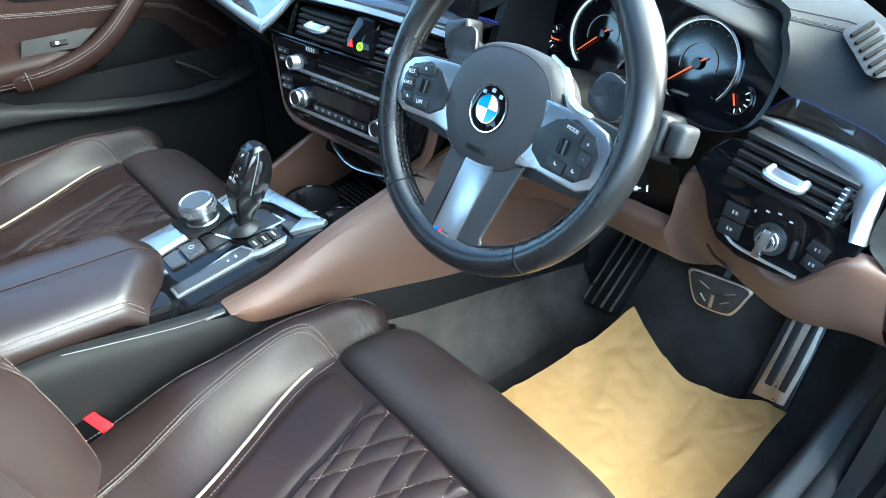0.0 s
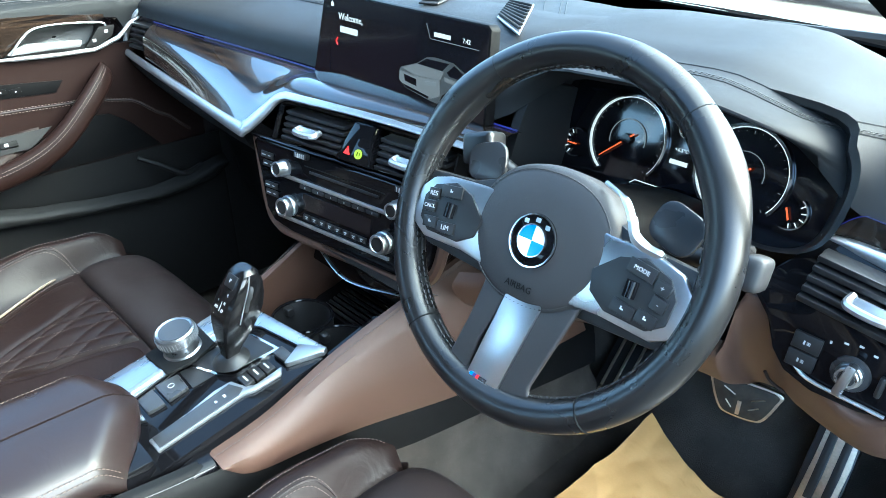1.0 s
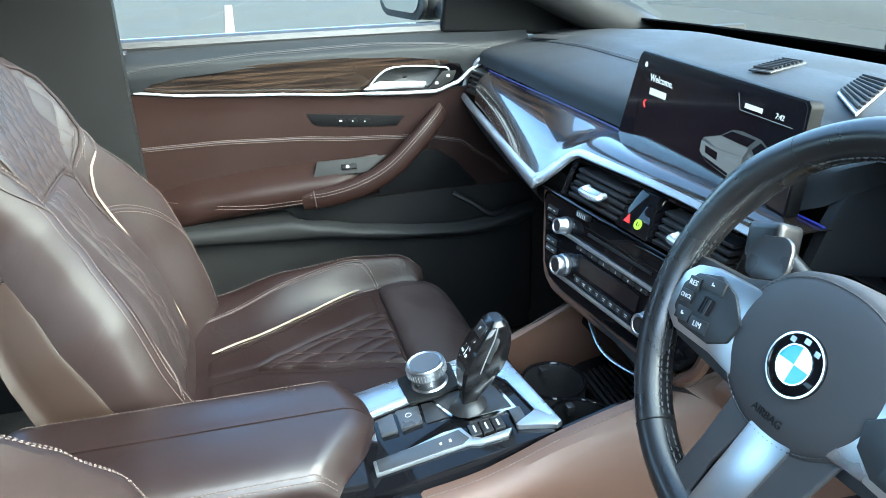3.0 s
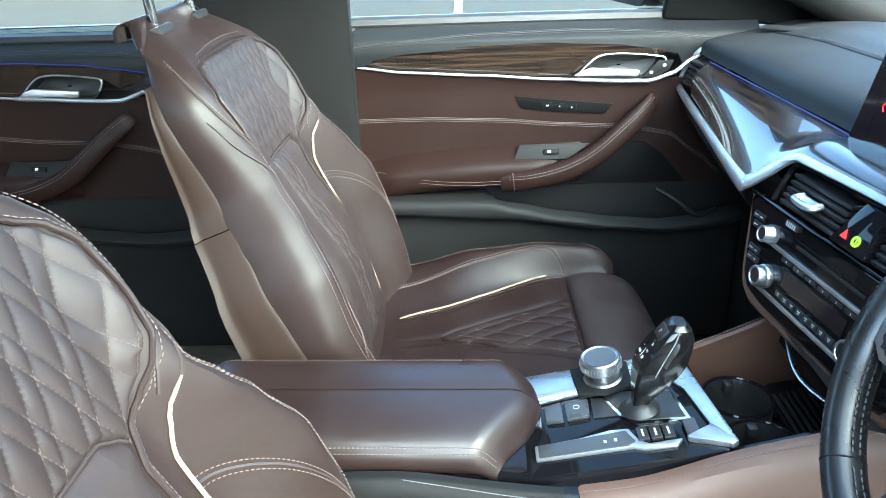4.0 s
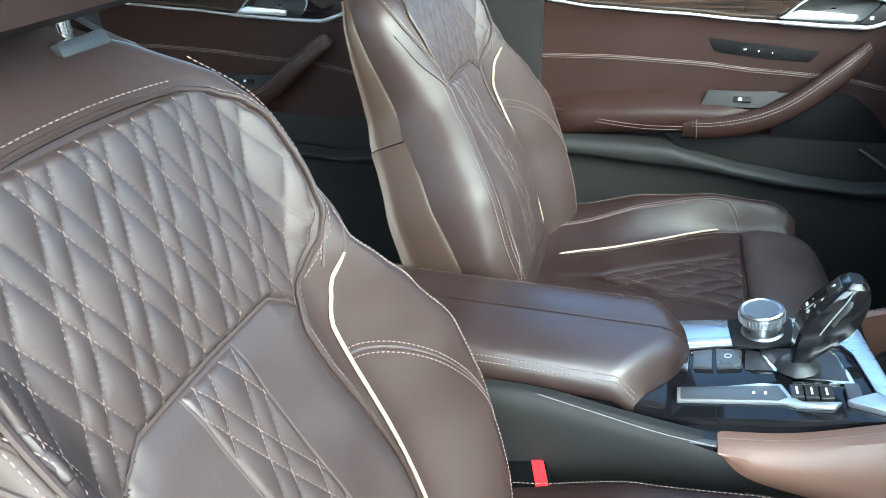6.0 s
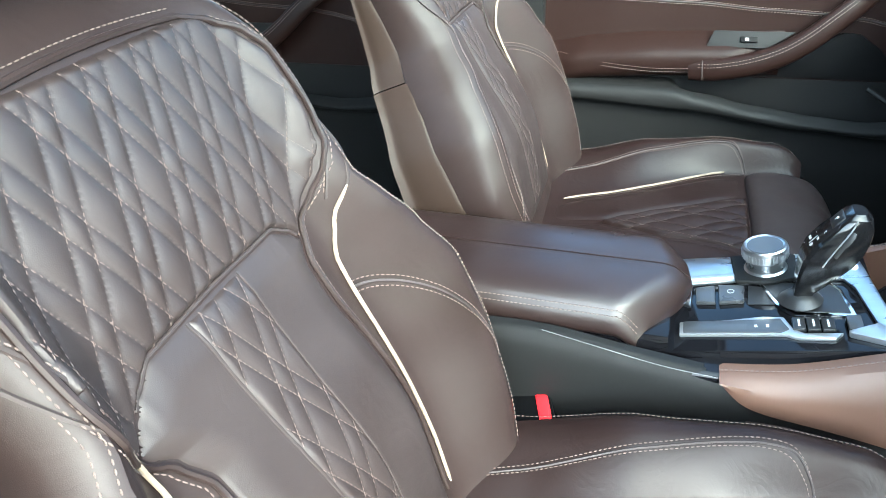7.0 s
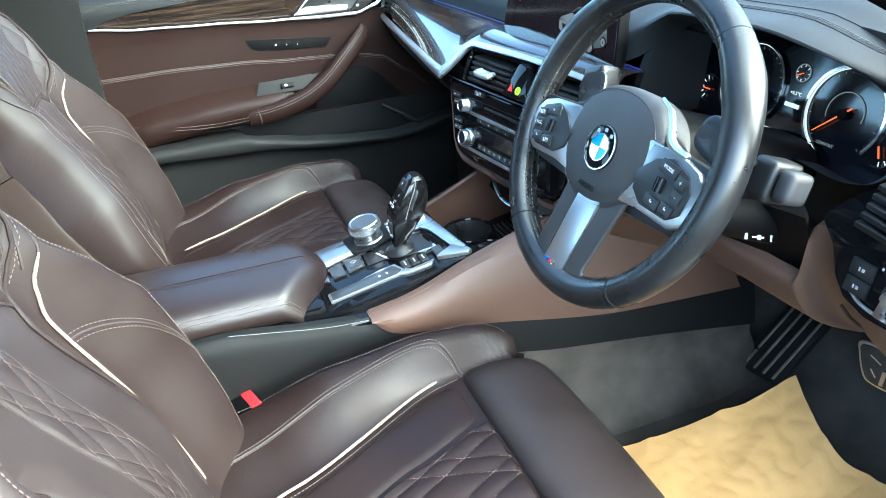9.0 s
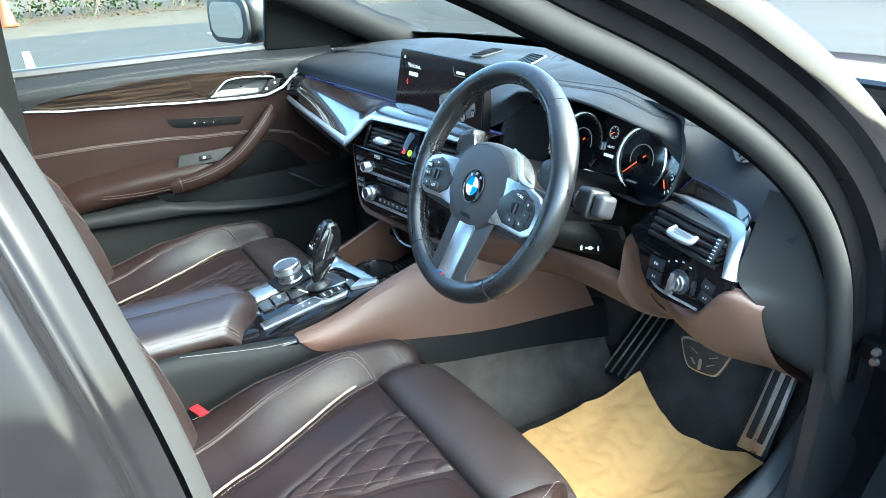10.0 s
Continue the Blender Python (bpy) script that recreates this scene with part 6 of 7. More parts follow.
def armrest():
    a = thing("centre_armrest", (0.0, 0.52, 0.64), "split brown leather armrest lid with stitched edges", "armrest")
    for sg in (-1, 1):
        rows = []
        w = 0.083 if sg < 0 else 0.092
        for j in range(30):
            f = j / 29
            y = 0.30 + 0.412 * f
            nose = smoothstep(0.93, 1.0, f) ** 2
            tail = smoothstep(0.07, 0.0, f) ** 2
            z = 0.700 + 0.006 * (1 - f) - 0.016 * nose - 0.02 * tail
            wy = w * (1 - 0.03 * nose)
            sh = 0.006 * nose
            rows.append([V((sg * x, y + (0.012 * (1 - x / w) - (0.044 * (x / w) ** 1.6 if sg > 0 else 0.006 * (x / w) ** 2)) * smoothstep(0.72, 1, f), zz)) for x, zz in ((0.0015, z - 0.035), (0.0015, z - 0.004), (0.005, z), (0.03, z + 0.001), (0.060, z - 0.001 - sh), (wy - 0.012, z - 0.006 - sh), (wy - 0.003, z - 0.014 - sh), (wy + 0.004, z - 0.030), (wy, z - 0.048), (wy - 0.02, z - 0.058))])
        last = rows[-1]
        rows.append([p + V((0, 0.006, -0.006)) for p in last])
        rows.append([V((p.x, p.y + 0.004, min(p.z, 0.655))) for p in last])
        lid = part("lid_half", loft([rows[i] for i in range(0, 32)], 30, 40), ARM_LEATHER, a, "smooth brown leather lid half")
        line = [V(r[6]) for r in rows[:30]]
        for o in (0.0, 0.007):
            part("stitching", dashes([p + V((sg * (0.0025 + o * 0.3), 0, 0.001 - o)) for p in spline(line, 120)], 0.0052, 0.0036, 0.0007), THREAD, lid)
    part("bin", block((0.172, 0.42, 0.06), (0.003, 0.50, 0.630), 0.012), GLOSS, a)


armrest()


def buckle():
    b = thing("seat_belt_buckle", (0.135, 0.57, 0.50), "black seat belt buckle with red release button", "seat belt buckle")
    m = axes((0.142, 0.573, 0.563), (0.95, 0.30, 0), (-0.25, 0.85, 0.20))
    m = m @ pose(0.002, 0, 0.006)
    part("shell", block((0.062, 0.060, 0.086), m @ pose(0, -0.014, -0.037), 0.006, 3), DEEP_BLACK, b)
    part("release_button", block((0.048, 0.015, 0.012), m @ pose(0, 0.006, 0.002), 0.003), RED, b, "red release button")
    part("slot", block((0.030, 0.004, 0.004), m @ pose(0, -0.018, 0.003), 0.001), BLACK, b)
    part("stalk", tube([(0.137, 0.573, 0.49), (0.14, 0.56, 0.43), (0.145, 0.54, 0.39)], 0.012, 8, 8), BLACK, b)


buckle()

# ---- seats ----
SC = 0.41          # the driver's seat, from the middle of the car
BO, BS, BN = V((0, 0.50, 0.588)), V((0, -0.363, 0.932)), V((0, 0.932, 0.363))


def pipe_u(s):
    return table(s, (-0.10, 0.110), (0.0, 0.123), (0.06, 0.132), (0.135, 0.132), (0.216, 0.132), (0.266, 0.132), (0.302, 0.141), (0.33, 0.154), (0.42, 0.185))


def half_w(s):
    return table(s, (-0.10, 0.205), (0.02, 0.240), (0.12, 0.256), (0.20, 0.246), (0.26, 0.222), (0.30, 0.202), (0.335, 0.184), (0.37, 0.184), (0.42, 0.188), (0.46, 0.186), (0.49, 0.174), (0.54, 0.142), (0.575, 0.10))


def back_n(u, s):
    """Relief of the backrest's front: side bolsters and a soft lumbar swell."""
    a = abs(u)
    h = table(s, (-0.10, 0.044), (0.05, 0.066), (0.20, 0.073), (0.27, 0.062), (0.335, 0.046), (0.40, 0.033), (0.46, 0.024), (0.50, 0.013), (0.58, -0.01))
    p, w = pipe_u(s), half_w(s)
    lo = min(p - 0.004, table(s, (0.20, 0.130), (0.34, 0.118), (0.50, 0.12)))
    b = h * smoothstep(lo, max(lo + 0.05, w - 0.020), a)
    b -= 0.55 * max(0.0, a - (w - 0.032)) ** 2 / 0.032 * 1.3
    lum = 0.024 * math.exp(-((s - 0.13) / 0.11) ** 2) * (1 - smoothstep(0.09, 0.165, a))
    crown = -0.045 * smoothstep(0.47, 0.575, s) ** 2
    return b + lum + crown + 0.006 * smoothstep(0.30, 0.40, s) * (1 - smoothstep(0.10, 0.21, a))


def shell_n(s):
    """Where the leather side meets the shell."""
    return table(s, (-0.10, 0.0), (0.118, -0.010), (0.25, -0.024), (0.31, -0.036), (0.50, -0.042))


def back(u, s, n=0.0):
    q = BO + BS * s + BN * (back_n(u, s) + n)
    return V((SC + u, q.y, q.z))


def cush_pipe(y):
    return table(y, (0.50, 0.060), (0.60, 0.098), (0.82, 0.187), (0.90, 0.20))


def cush_z(u, y):
    a = abs(u)
    base = table(y, (0.46, 0.545), (0.55, 0.548), (0.70, 0.560), (0.84, 0.572), (0.95, 0.574))
    p = cush_pipe(y)
    h = table(y, (0.46, 0.014), (0.56, 0.034), (0.68, 0.055), (0.80, 0.057), (0.90, 0.047), (0.97, 0.026))
    z = base + h * smoothstep(p - 0.005, 0.222, a)
    z -= 0.55 * max(0.0, a - 0.226) ** 2 / 0.026
    return z + 0.004 * math.sin(y * 9) * (1 - smoothstep(0.0, p, a))


def cush(u, y, n=0.0):
    return V((SC + u, y, cush_z(u, y) + n))


def quilt_h(p, q):
    """Puffed diamonds between two families of lines, wide and narrow in turn."""
    def gap(t):
        f = t % 1.0
        return (f / 0.64, 0.64) if f < 0.64 else ((f - 0.64) / 0.36, 0.36)
    (a, wa), (b, wb) = gap(p), gap(q)
    return (math.sin(math.pi * a) ** 0.6) * (math.sin(math.pi * b) ** 0.6) * (0.45 + 0.55 * min(wa, wb) / 0.64)


def quilt(surface, inside, u0, u1, v0, v1, nu, nv, size, slope, puff, lift, mid=0.0075, edge=0.008, half=None):
    """A quilted leaf over a surface: its mesh and its rows of stitches."""
    bm = bmesh.new()
    grid = {}
    for j in range(nv + 1):
        v = v0 + (v1 - v0) * j / nv
        for i in range(nu + 1):
            u = u0 + (u1 - u0) * i / nu if half is None else half(v) * (-1 + 2 * i / nu)
            e = inside(u, v)
            if e < -1e-6:
                continue
            n = lift * math.sin(0.5 * math.pi * min(1.0, e / edge)) - 0.002 * (1 - smoothstep(0, 0.004, e))
            if puff:
                n += puff * quilt_h(((u - mid) * slope + v) / size + 0.64, ((u - mid) * slope - v) / size - 0.01) * smoothstep(0.0, 0.006, e)
            grid[i, j] = bm.verts.new(surface(u, v, n))
    for j in range(nv):
        for i in range(nu):
            k = [(i, j), (i + 1, j), (i + 1, j + 1), (i, j + 1)]
            if all(c in grid for c in k):
                bm.faces.new([grid[c] for c in k])
    lines = []
    lim = int((abs(u0) + abs(u1)) * slope / size + (abs(v0) + abs(v1)) / size) + 2
    for sign, start in ((1, 0.64), (-1, -0.01)):
        for k in range(-lim, lim):
            for off in (0.0, 0.64):
                run = []
                for i in range(220):
                    u = u0 + (u1 - u0) * i / 219
                    v = sign * ((k + off - start) * size - (u - mid) * slope)
                    if v0 <= v <= v1 and inside(u, v) > 0.003:
                        run.append(surface(u, v, lift * math.sin(0.5 * math.pi * min(1.0, inside(u, v) / edge)) + 0.0002))
                    elif len(run) > 1:
                        lines.append(run)
                        run = []
                if len(run) > 1:
                    lines.append(run)
    return bm, lines


def leaf(surface, u_lo, u_hi, v0, v1, nu, nv, puff, lift):
    """A smooth padded leaf between two edge curves."""
    rows = []
    for j in range(nv + 1):
        v = v0 + (v1 - v0) * j / nv
        a, b = u_lo(v), u_hi(v)
        ev = min(j, nv - j) / nv
        r = []
        for i in range(nu + 1):
            f = i / nu
            e = min(1.0, min(f, 1 - f) * 5) * min(1.0, ev * 6)
            r.append(surface(a + (b - a) * f, v, lift - 0.003 + puff * math.sqrt(max(0.0, 1 - (1 - e) ** 2))))
        rows.append(r)
    return sheet(rows)


def front_seat(name, label, drop):
    seat = thing(name, (SC, 0.62, 0.33), label, "car seat", "front seats")
    # backrest: one padded body wrapped round its sides
    rows = []
    for j in range(46):
        s = -0.09 + 0.665 * j / 45
        w = half_w(s)
        r = []
        for i in range(61):
            f = -1 + 2 * i / 60
            r.append(back(w * f, s))
        nb, ne = shell_n(s), back_n(w, s)
        wall = [(w + du, BO + BS * s + BN * (ne + (nb - ne) * f)) for du, f in ((0.004, 0.12), (0.006, 0.35), (0.006, 0.7), (0.002, 1.0), (-0.01, 1.12))]
        rows.append([V((SC - u, q.y, q.z)) for u, q in wall[::-1]] + r + [V((SC + u, q.y, q.z)) for u, q in wall])
    for dn, ds, k in ((0.006, 0.006, 0.985), (0.016, 0.008, 0.96), (0.026, 0.004, 0.94), (0.032, -0.012, 0.94)):
        rows.append([V((SC + (p.x - SC) * k, p.y - BN.y * dn + BS.y * ds, p.z - BN.z * dn + BS.z * ds)) for p in rows[45]])
    bm = sheet(rows, False)
    part("backrest", bm, LEATHER, seat, "brown leather backrest with raised side bolsters")
    # seams that sweep from the shell to the shoulder leaf
    for sg in (-1, 1):
        for k, sm in enumerate(([(0.515, 1.0), (0.47, 0.975), (0.42, 0.93), (0.375, 0.86), (0.345, 0.80), (0.322, 0.74)], [(0.435, 1.0), (0.39, 0.97), (0.355, 0.92), (0.33, 0.84), (0.315, 0.76)])):
            path = spline([back(sg * half_w(v) * f, v, 0.0010) for v, f in sm], 50)
            part("side_seam", tube(path, 0.0017, 5), SEAM, seat)
            if k == 0:
                part("side_stitching", dashes([p + BN * 0.001 + BS * 0.006 for p in path], 0.0052, 0.0036, 0.0007), THREAD, seat)
    # shell behind, in an upper and a lower piece
    for s0, s1, out in ((-0.10, 0.2995, 0.005), (0.3005, 0.50, 0.003)):
        rows = []
        for j in range(14):
            s = s0 + (s1 - s0) * j / 13
            w, nb = half_w(s) + out, shell_n(s)
            dp = table(s, (-0.1, 0.085), (0.12, 0.080), (0.30, 0.056), (0.50, 0.012))
            e = 0.004 * (smoothstep(0, 2, j) * smoothstep(13, 11, j) - 1)
            rows.append([V((SC + u, q.y, q.z)) for u, q in ((u, BO + BS * s + BN * (nb - d)) for u, d in ((-w + 0.006, -0.003), (-w - e, 0.004), (-w - e, 0.75 * dp), (-w + 0.015, dp), (0, dp + 0.008), (w - 0.015, dp), (w + e, 0.75 * dp), (w + e, 0.004), (w - 0.006, -0.003)))])
        part("back_shell", loft(rows, 41, 20), SHELL, seat, "lighter brown moulded seat back shell")
    # shoulder leaf of quilted leather
    welt_u = lambda s: table(s, (0.0, 0.114), (0.10, 0.116), (0.19, 0.108), (0.246, 0.102), (0.284, 0.102), (0.314, 0.115), (0.33, 0.132), (0.350, 0.147), (0.370, 0.156), (0.400, 0.162), (0.45, 0.162), (0.475, 0.150), (0.492, 0.130), (0.503, 0.10))
    arch = lambda u: table(abs(u - 0.004), (0.0, 0.334), (0.080, 0.332), (0.100, 0.320), (0.110, 0.310), (0.124, 0.294), (0.132, 0.276), (0.150, 0.240))
    outer_welt = lambda s: welt_u(s + drop * (1 - smoothstep(0.34, 0.43, s)))
    def in_top(u, s):
        w = outer_welt(s) if u > 0 else welt_u(s)
        a = s - arch(u) if u > 0 or u > -0.104 else 1.0
        return min(a, 0.503 - s, (w - 0.003 - abs(u)) * (0.6 if s < 0.36 else 1.0), s - (0.242 if u > 0 else 0.306))
    bm, lines = quilt(back, in_top, -0.20, 0.20, 0.235, 0.51, 220, 180, 0.1145, 2.4, 0.0038, 0.004)
    part("shoulder_quilt", bm, LEATHER_LIT, seat, "diamond-quilted brown leather shoulder panel")
    allst = bmesh.new()
    def stitch(pts, *a):
        b = dashes(pts, *a)
        me = bpy.data.meshes.new("x")
        b.to_mesh(me)
        allst.from_mesh(me)
        bpy.data.meshes.remove(me)
        b.free()
    quilting = bmesh.new()
    def add(bm_to, b):
        me = bpy.data.meshes.new("x")
        b.to_mesh(me)
        bm_to.from_mesh(me)
        bpy.data.meshes.remove(me)
        b.free()
    for ln in lines:
        add(quilting, dashes(ln, 0.0050, 0.0036, 0.0006))
    # lower leaf: one smooth swell with a quilted wedge let into it
    def in_leaf(u, s):
        return min((outer_welt(s) if u > 0 else welt_u(s)) - 0.004 - abs(u), s + 0.02, arch(u) - 0.0015 - s)
    bm, _ = quilt(back, in_leaf, -0.14, 0.15, -0.02, 0.335, 150, 180, 0.1145, 2.4, 0.0, 0.0075, edge=0.030)
    part("lumbar_leaf", bm, LEATHER_LIT, seat, "smooth padded brown leather lower back panel")
    lift_at = lambda u, s: 0.0075 * math.sin(0.5 * math.pi * min(1.0, max(0.0, in_leaf(u, s)) / 0.030))
    over = lambda u, s, n=0.0: back(u, s, n + lift_at(u, s))
    wedge = lambda s: 0.0325 - 0.006 * (0.33 - s) / 0.33
    mid_u = lambda s: 0.013 - 0.012 * (0.33 - s) / 0.33
    def in_mid(u, s):
        return min(wedge(s) - abs(u - mid_u(s)), s, 0.3295 - s)
    bm, lines = quilt(over, in_mid, -0.035, 0.055, 0.0, 0.33, 60, 160, 0.1145, 2.4, 0.0026, 0.0008, edge=0.004)
    part("lumbar_quilt", bm, LEATHER_LIT, seat, "diamond-quilted wedge down the backrest")
    for ln in lines:
        add(quilting, dashes(ln, 0.0050, 0.0036, 0.0006))
    for sg in (-1, 1):
        part("wedge_seam", tube([over(mid_u(v) + sg * wedge(v), v, 0.0002) for v in (0.328 * i / 50 for i in range(51))], 0.0011, 5), SEAM, seat)
    part("leaf_edge", tube([back(u, arch(u), 0.0008) for u in (-0.104 + 0.216 * i / 60 for i in range(61))], 0.0016, 6), SEAM, seat)
    for sg in (-1, 1):
        curve = [back(sg * pipe_u(s), s, 0.003) for s in (0.325 * i / 40 for i in range(41))]
        part("piping", tube(curve, [0.0010] + [0.0020] * 39 + [0.0010], 8), PIPING, seat, "ivory leather piping")
        # dark welt round the shoulder leaf
        wu = outer_welt if sg > 0 else welt_u
        welt = [back(sg * wu(v), v, 0.002) for v in (0.503 * i / 90 for i in range(91))]
        part("welt", tube(welt, 0.0027, 7), LEATHER, seat)
        stitch([back(sg * (wu(v) + 0.0062), v, 0.0008) for v in (0.503 * i / 90 for i in range(91))], 0.0055, 0.0036, 0.0006)
        # bolster seams
        for o in (-0.006, 0.006):
            stitch([back(sg * (pipe_u(0.215 - 0.20 * f) + 0.004 + (half_w(0.2) - 0.01 - pipe_u(0.2)) * f), 0.235 + o - 0.02 * f - 0.14 * f * f, 0.0012) for f in (i / 40 for i in range(41))], 0.0052, 0.0034, 0.0006)
        part("bolster_seam", tube([back(sg * (pipe_u(0.215 - 0.20 * f) + 0.004 + (half_w(0.2) - 0.01 - pipe_u(0.2)) * f), 0.235 - 0.02 * f - 0.14 * f * f, 0.0006) for f in (i / 40 for i in range(41))], 0.0016, 5), SEAM, seat)
        for o in (-0.004, 0.004):
            stitch([back(sg * (half_w(s) - 0.016 + o), s, 0.0012) for s in (-0.08 + 0.44 * i / 80 for i in range(81))], 0.0052, 0.0034, 0.0006)
    part("welt", tube([back(u, 0.503 + 0.006 * (1 - (u / 0.10) ** 2), 0.002) for u in (-0.10 + 0.20 * i / 20 for i in range(21))], 0.0028, 7), LEATHER, seat)
    stitch([back(u, 0.510 + 0.006 * (1 - (u / 0.10) ** 2), 0.001) for u in (-0.10 + 0.20 * i / 20 for i in range(21))], 0.0055, 0.0036, 0.0006)
    # headrest on two posts
    hc = BO + BS * 0.652 + BN * 0.020
    for sg in (-1, 1):
        p0 = BO + BS * 0.55 - BN * 0.045
        part("headrest_post", tube([V((SC + sg * 0.075, p0.y, p0.z)), V((SC + sg * 0.075, hc.y - 0.03, hc.z))], 0.007, 12, 4), CHROME, seat, "chrome headrest post")
        part("post_collar", block((0.05, 0.035, 0.012), axes((SC + sg * 0.075, p0.y, p0.z + 0.006), (1, 0, 0), BN), 0.004), BLACK, seat)
    rows = []
    for j in range(13):
        g = -1 + 2 * j / 12
        w = 0.158 * (1 - 0.22 * abs(g) ** 5)
        t = 0.050 * (1 - abs(g) ** 3 * 0.7)
        q = hc + BS * (0.085 * g)
        rows.append([V((SC + w * (abs(math.cos(a)) ** 0.55) * (1 if math.cos(a) > 0 else -1), q.y + BN.y * t * math.sin(a) * (1 if math.sin(a) > 0 else 1.3), q.z + BN.z * t * math.sin(a))) for a in (2 * math.pi * k / 28 for k in range(28))])
    bm = sheet(rows, True)
    bm.verts.ensure_lookup_table()
    for st in (0, 12 * 28):
        bm.faces.new([bm.verts[st + k] for k in range(28)])
    hr = part("headrest", bm, LEATHER, seat, "brown leather headrest")
    part("headrest_stitching", dashes([V((p.x + 0.001, p.y, p.z)) for r in rows for p in (r[1],)], 0.0055, 0.0036, 0.0007), THREAD, hr)
    # cushion: padded tray with rolled edges
    rows = []
    for j in range(60):
        y = 0.455 + 0.485 * j / 59
        w = 0.250 * (1 - 0.10 * smoothstep(0.66, 0.50, y)) - 0.035 * smoothstep(0.86, 0.95, y) ** 2
        r = [cush(w * (-1 + 2 * i / 96), y) for i in range(97)]
        low = [V((SC - w - 0.004, y, r[0].z - 0.03)), V((SC - w, y, r[0].z - 0.07)), V((SC - w + 0.02, y, r[0].z - 0.11))]
        hi = [V((SC + w + 0.004, y, r[-1].z - 0.03)), V((SC + w, y, r[-1].z - 0.07)), V((SC + w - 0.02, y, r[-1].z - 0.11))]
        rows.append(low[::-1] + r + hi)
    last = rows[-1]
    for dy, dz in ((0.012, 0.012), (0.016, 0.04), (0.008, 0.10)):
        rows.append([V((SC + (p.x - SC) * 0.985, p.y + dy, min(p.z, p.z - dz * (1 if abs(p.x - SC) < 0.3 else 0)))) for p in last])
    part("cushion", sheet(rows), LEATHER_SHADED, seat, "brown leather seat cushion with raised side bolsters")
    # quilted middle, smooth leaves beside it
    qw = lambda y: table(y, (0.62, 0.004), (0.66, 0.022), (0.74, 0.052), (0.86, 0.088))
    def in_c(u, y):
        return min(qw(y) - abs(u), y - 0.62, 0.856 - y)
    bm, lines = quilt(cush, in_c, -0.09, 0.09, 0.62, 0.856, 80, 110, 0.165, 2.2, 0.0045, 0.004, mid=0.0, half=qw)
    part("cushion_quilt", bm, LEATHER_SHADED, seat, "diamond-quilted middle of the cushion")
    for ln in lines:
        add(allst, dashes(ln, 0.0050, 0.0036, 0.0005))
    for sg in (-1, 1):
        part("cushion_leaf", leaf(cush, lambda y: sg * (qw(y) + 0.0015), lambda y: sg * (cush_pipe(y) - 0.010), 0.53, 0.853, 12, 40, 0.0075, -0.001), LEATHER_SHADED, seat, "smooth creased brown leather")
        part("piping", tube([cush(sg * cush_pipe(y), y, 0.0035) for y in (0.545 + 0.277 * i / 40 for i in range(41))], [0.0010] + [0.0020] * 39 + [0.0010], 8), PIPING, seat, "ivory leather piping")
        stitch([cush(sg * (cush_pipe(y) - 0.014), y, 0.0066) for y in (0.56 + 0.29 * i / 40 for i in range(41))], 0.0052, 0.0034, 0.0006)
        # bolster stitching that turns in at the front
        for o in (0.0, 0.007):
            arc = [(0.50, 0.150 + o), (0.62, 0.178 + o), (0.74, 0.206 + o), (0.815, 0.213 + o), (0.845, 0.203 + o), (0.858 + o, 0.188)]
            stitch([cush(sg * p.y, p.x, 0.0014) for p in spline([(y, u, 0) for y, u in arc], 90)], 0.0052, 0.0034, 0.0006)
        part("bolster_seam", tube([cush(sg * p.y, p.x, 0.0004) for p in spline([(0.50, 0.1535, 0), (0.62, 0.1815, 0), (0.74, 0.2095, 0), (0.82, 0.2165, 0), (0.85, 0.205, 0), (0.862, 0.188, 0)], 90)], 0.0014, 5), SEAM, seat)
        stitch([cush(sg * (0.243 - 0.030 * smoothstep(0.86, 0.95, y) ** 2), y, 0.0024) for y in (0.47 + 0.47 * i / 80 for i in range(81))], 0.0052, 0.0034, 0.0006)
    # thigh support roll
    rows = []
    prof = [(0.856, -0.060), (0.856, -0.012), (0.862, 0.006), (0.885, 0.015), (0.93, 0.014), (0.97, 0.002), (0.998, -0.030), (1.008, -0.075), (0.995, -0.115), (0.965, -0.130)]
    for i in range(41):
        f = -1 + 2 * i / 40
        u = 0.192 * f
        rows.append([V((SC + u, 0.856 + (p.x - 0.856) * (0.955 + 0.045 * (1 - f * f)), cush_z(0.0, 0.9) + 0.002 + p.y - 0.016 * abs(f) ** 9)) for p in spline([(a, b, 0) for a, b in prof], 30)])
    bm = sheet(rows)
    bm.verts.ensure_lookup_table()
    for st in (0, 40 * 30):
        bm.faces.new([bm.verts[st + k] for k in range(30)])
    part("thigh_support", bm, LEATHER_LIT, seat, "smooth brown leather thigh support roll")
    # side wings of the cushion front and the base
    for sg in (-1, 1):
        rows = []
        for p in spline([(0.79, 0.247, 0.0), (0.87, 0.243, 0.0), (0.93, 0.225, 0), (0.962, 0.20, 0)], 14):
            zt = cush_z(p.y - 0.02, min(p.x, 0.94)) - 0.004
            rows.append([V((SC + sg * p.y, p.x, zt)), V((SC + sg * (p.y + 0.006), p.x + 0.004, zt - 0.03)), V((SC + sg * (p.y + 0.002), p.x + 0.003, zt - 0.08)), V((SC + sg * (p.y - 0.01), p.x, zt - 0.12))])
        part("cushion_side", sheet(rows), LEATHER, seat)
    part("seat_base", block((0.42, 0.50, 0.12), (SC, 0.68, 0.435), 0.02), BLACK, seat)
    for sg in (-1, 1):
        part("seat_rail", block((0.035, 0.62, 0.04), (SC + sg * 0.17, 0.68, 0.355), 0.008), GREY_PLASTIC, seat)
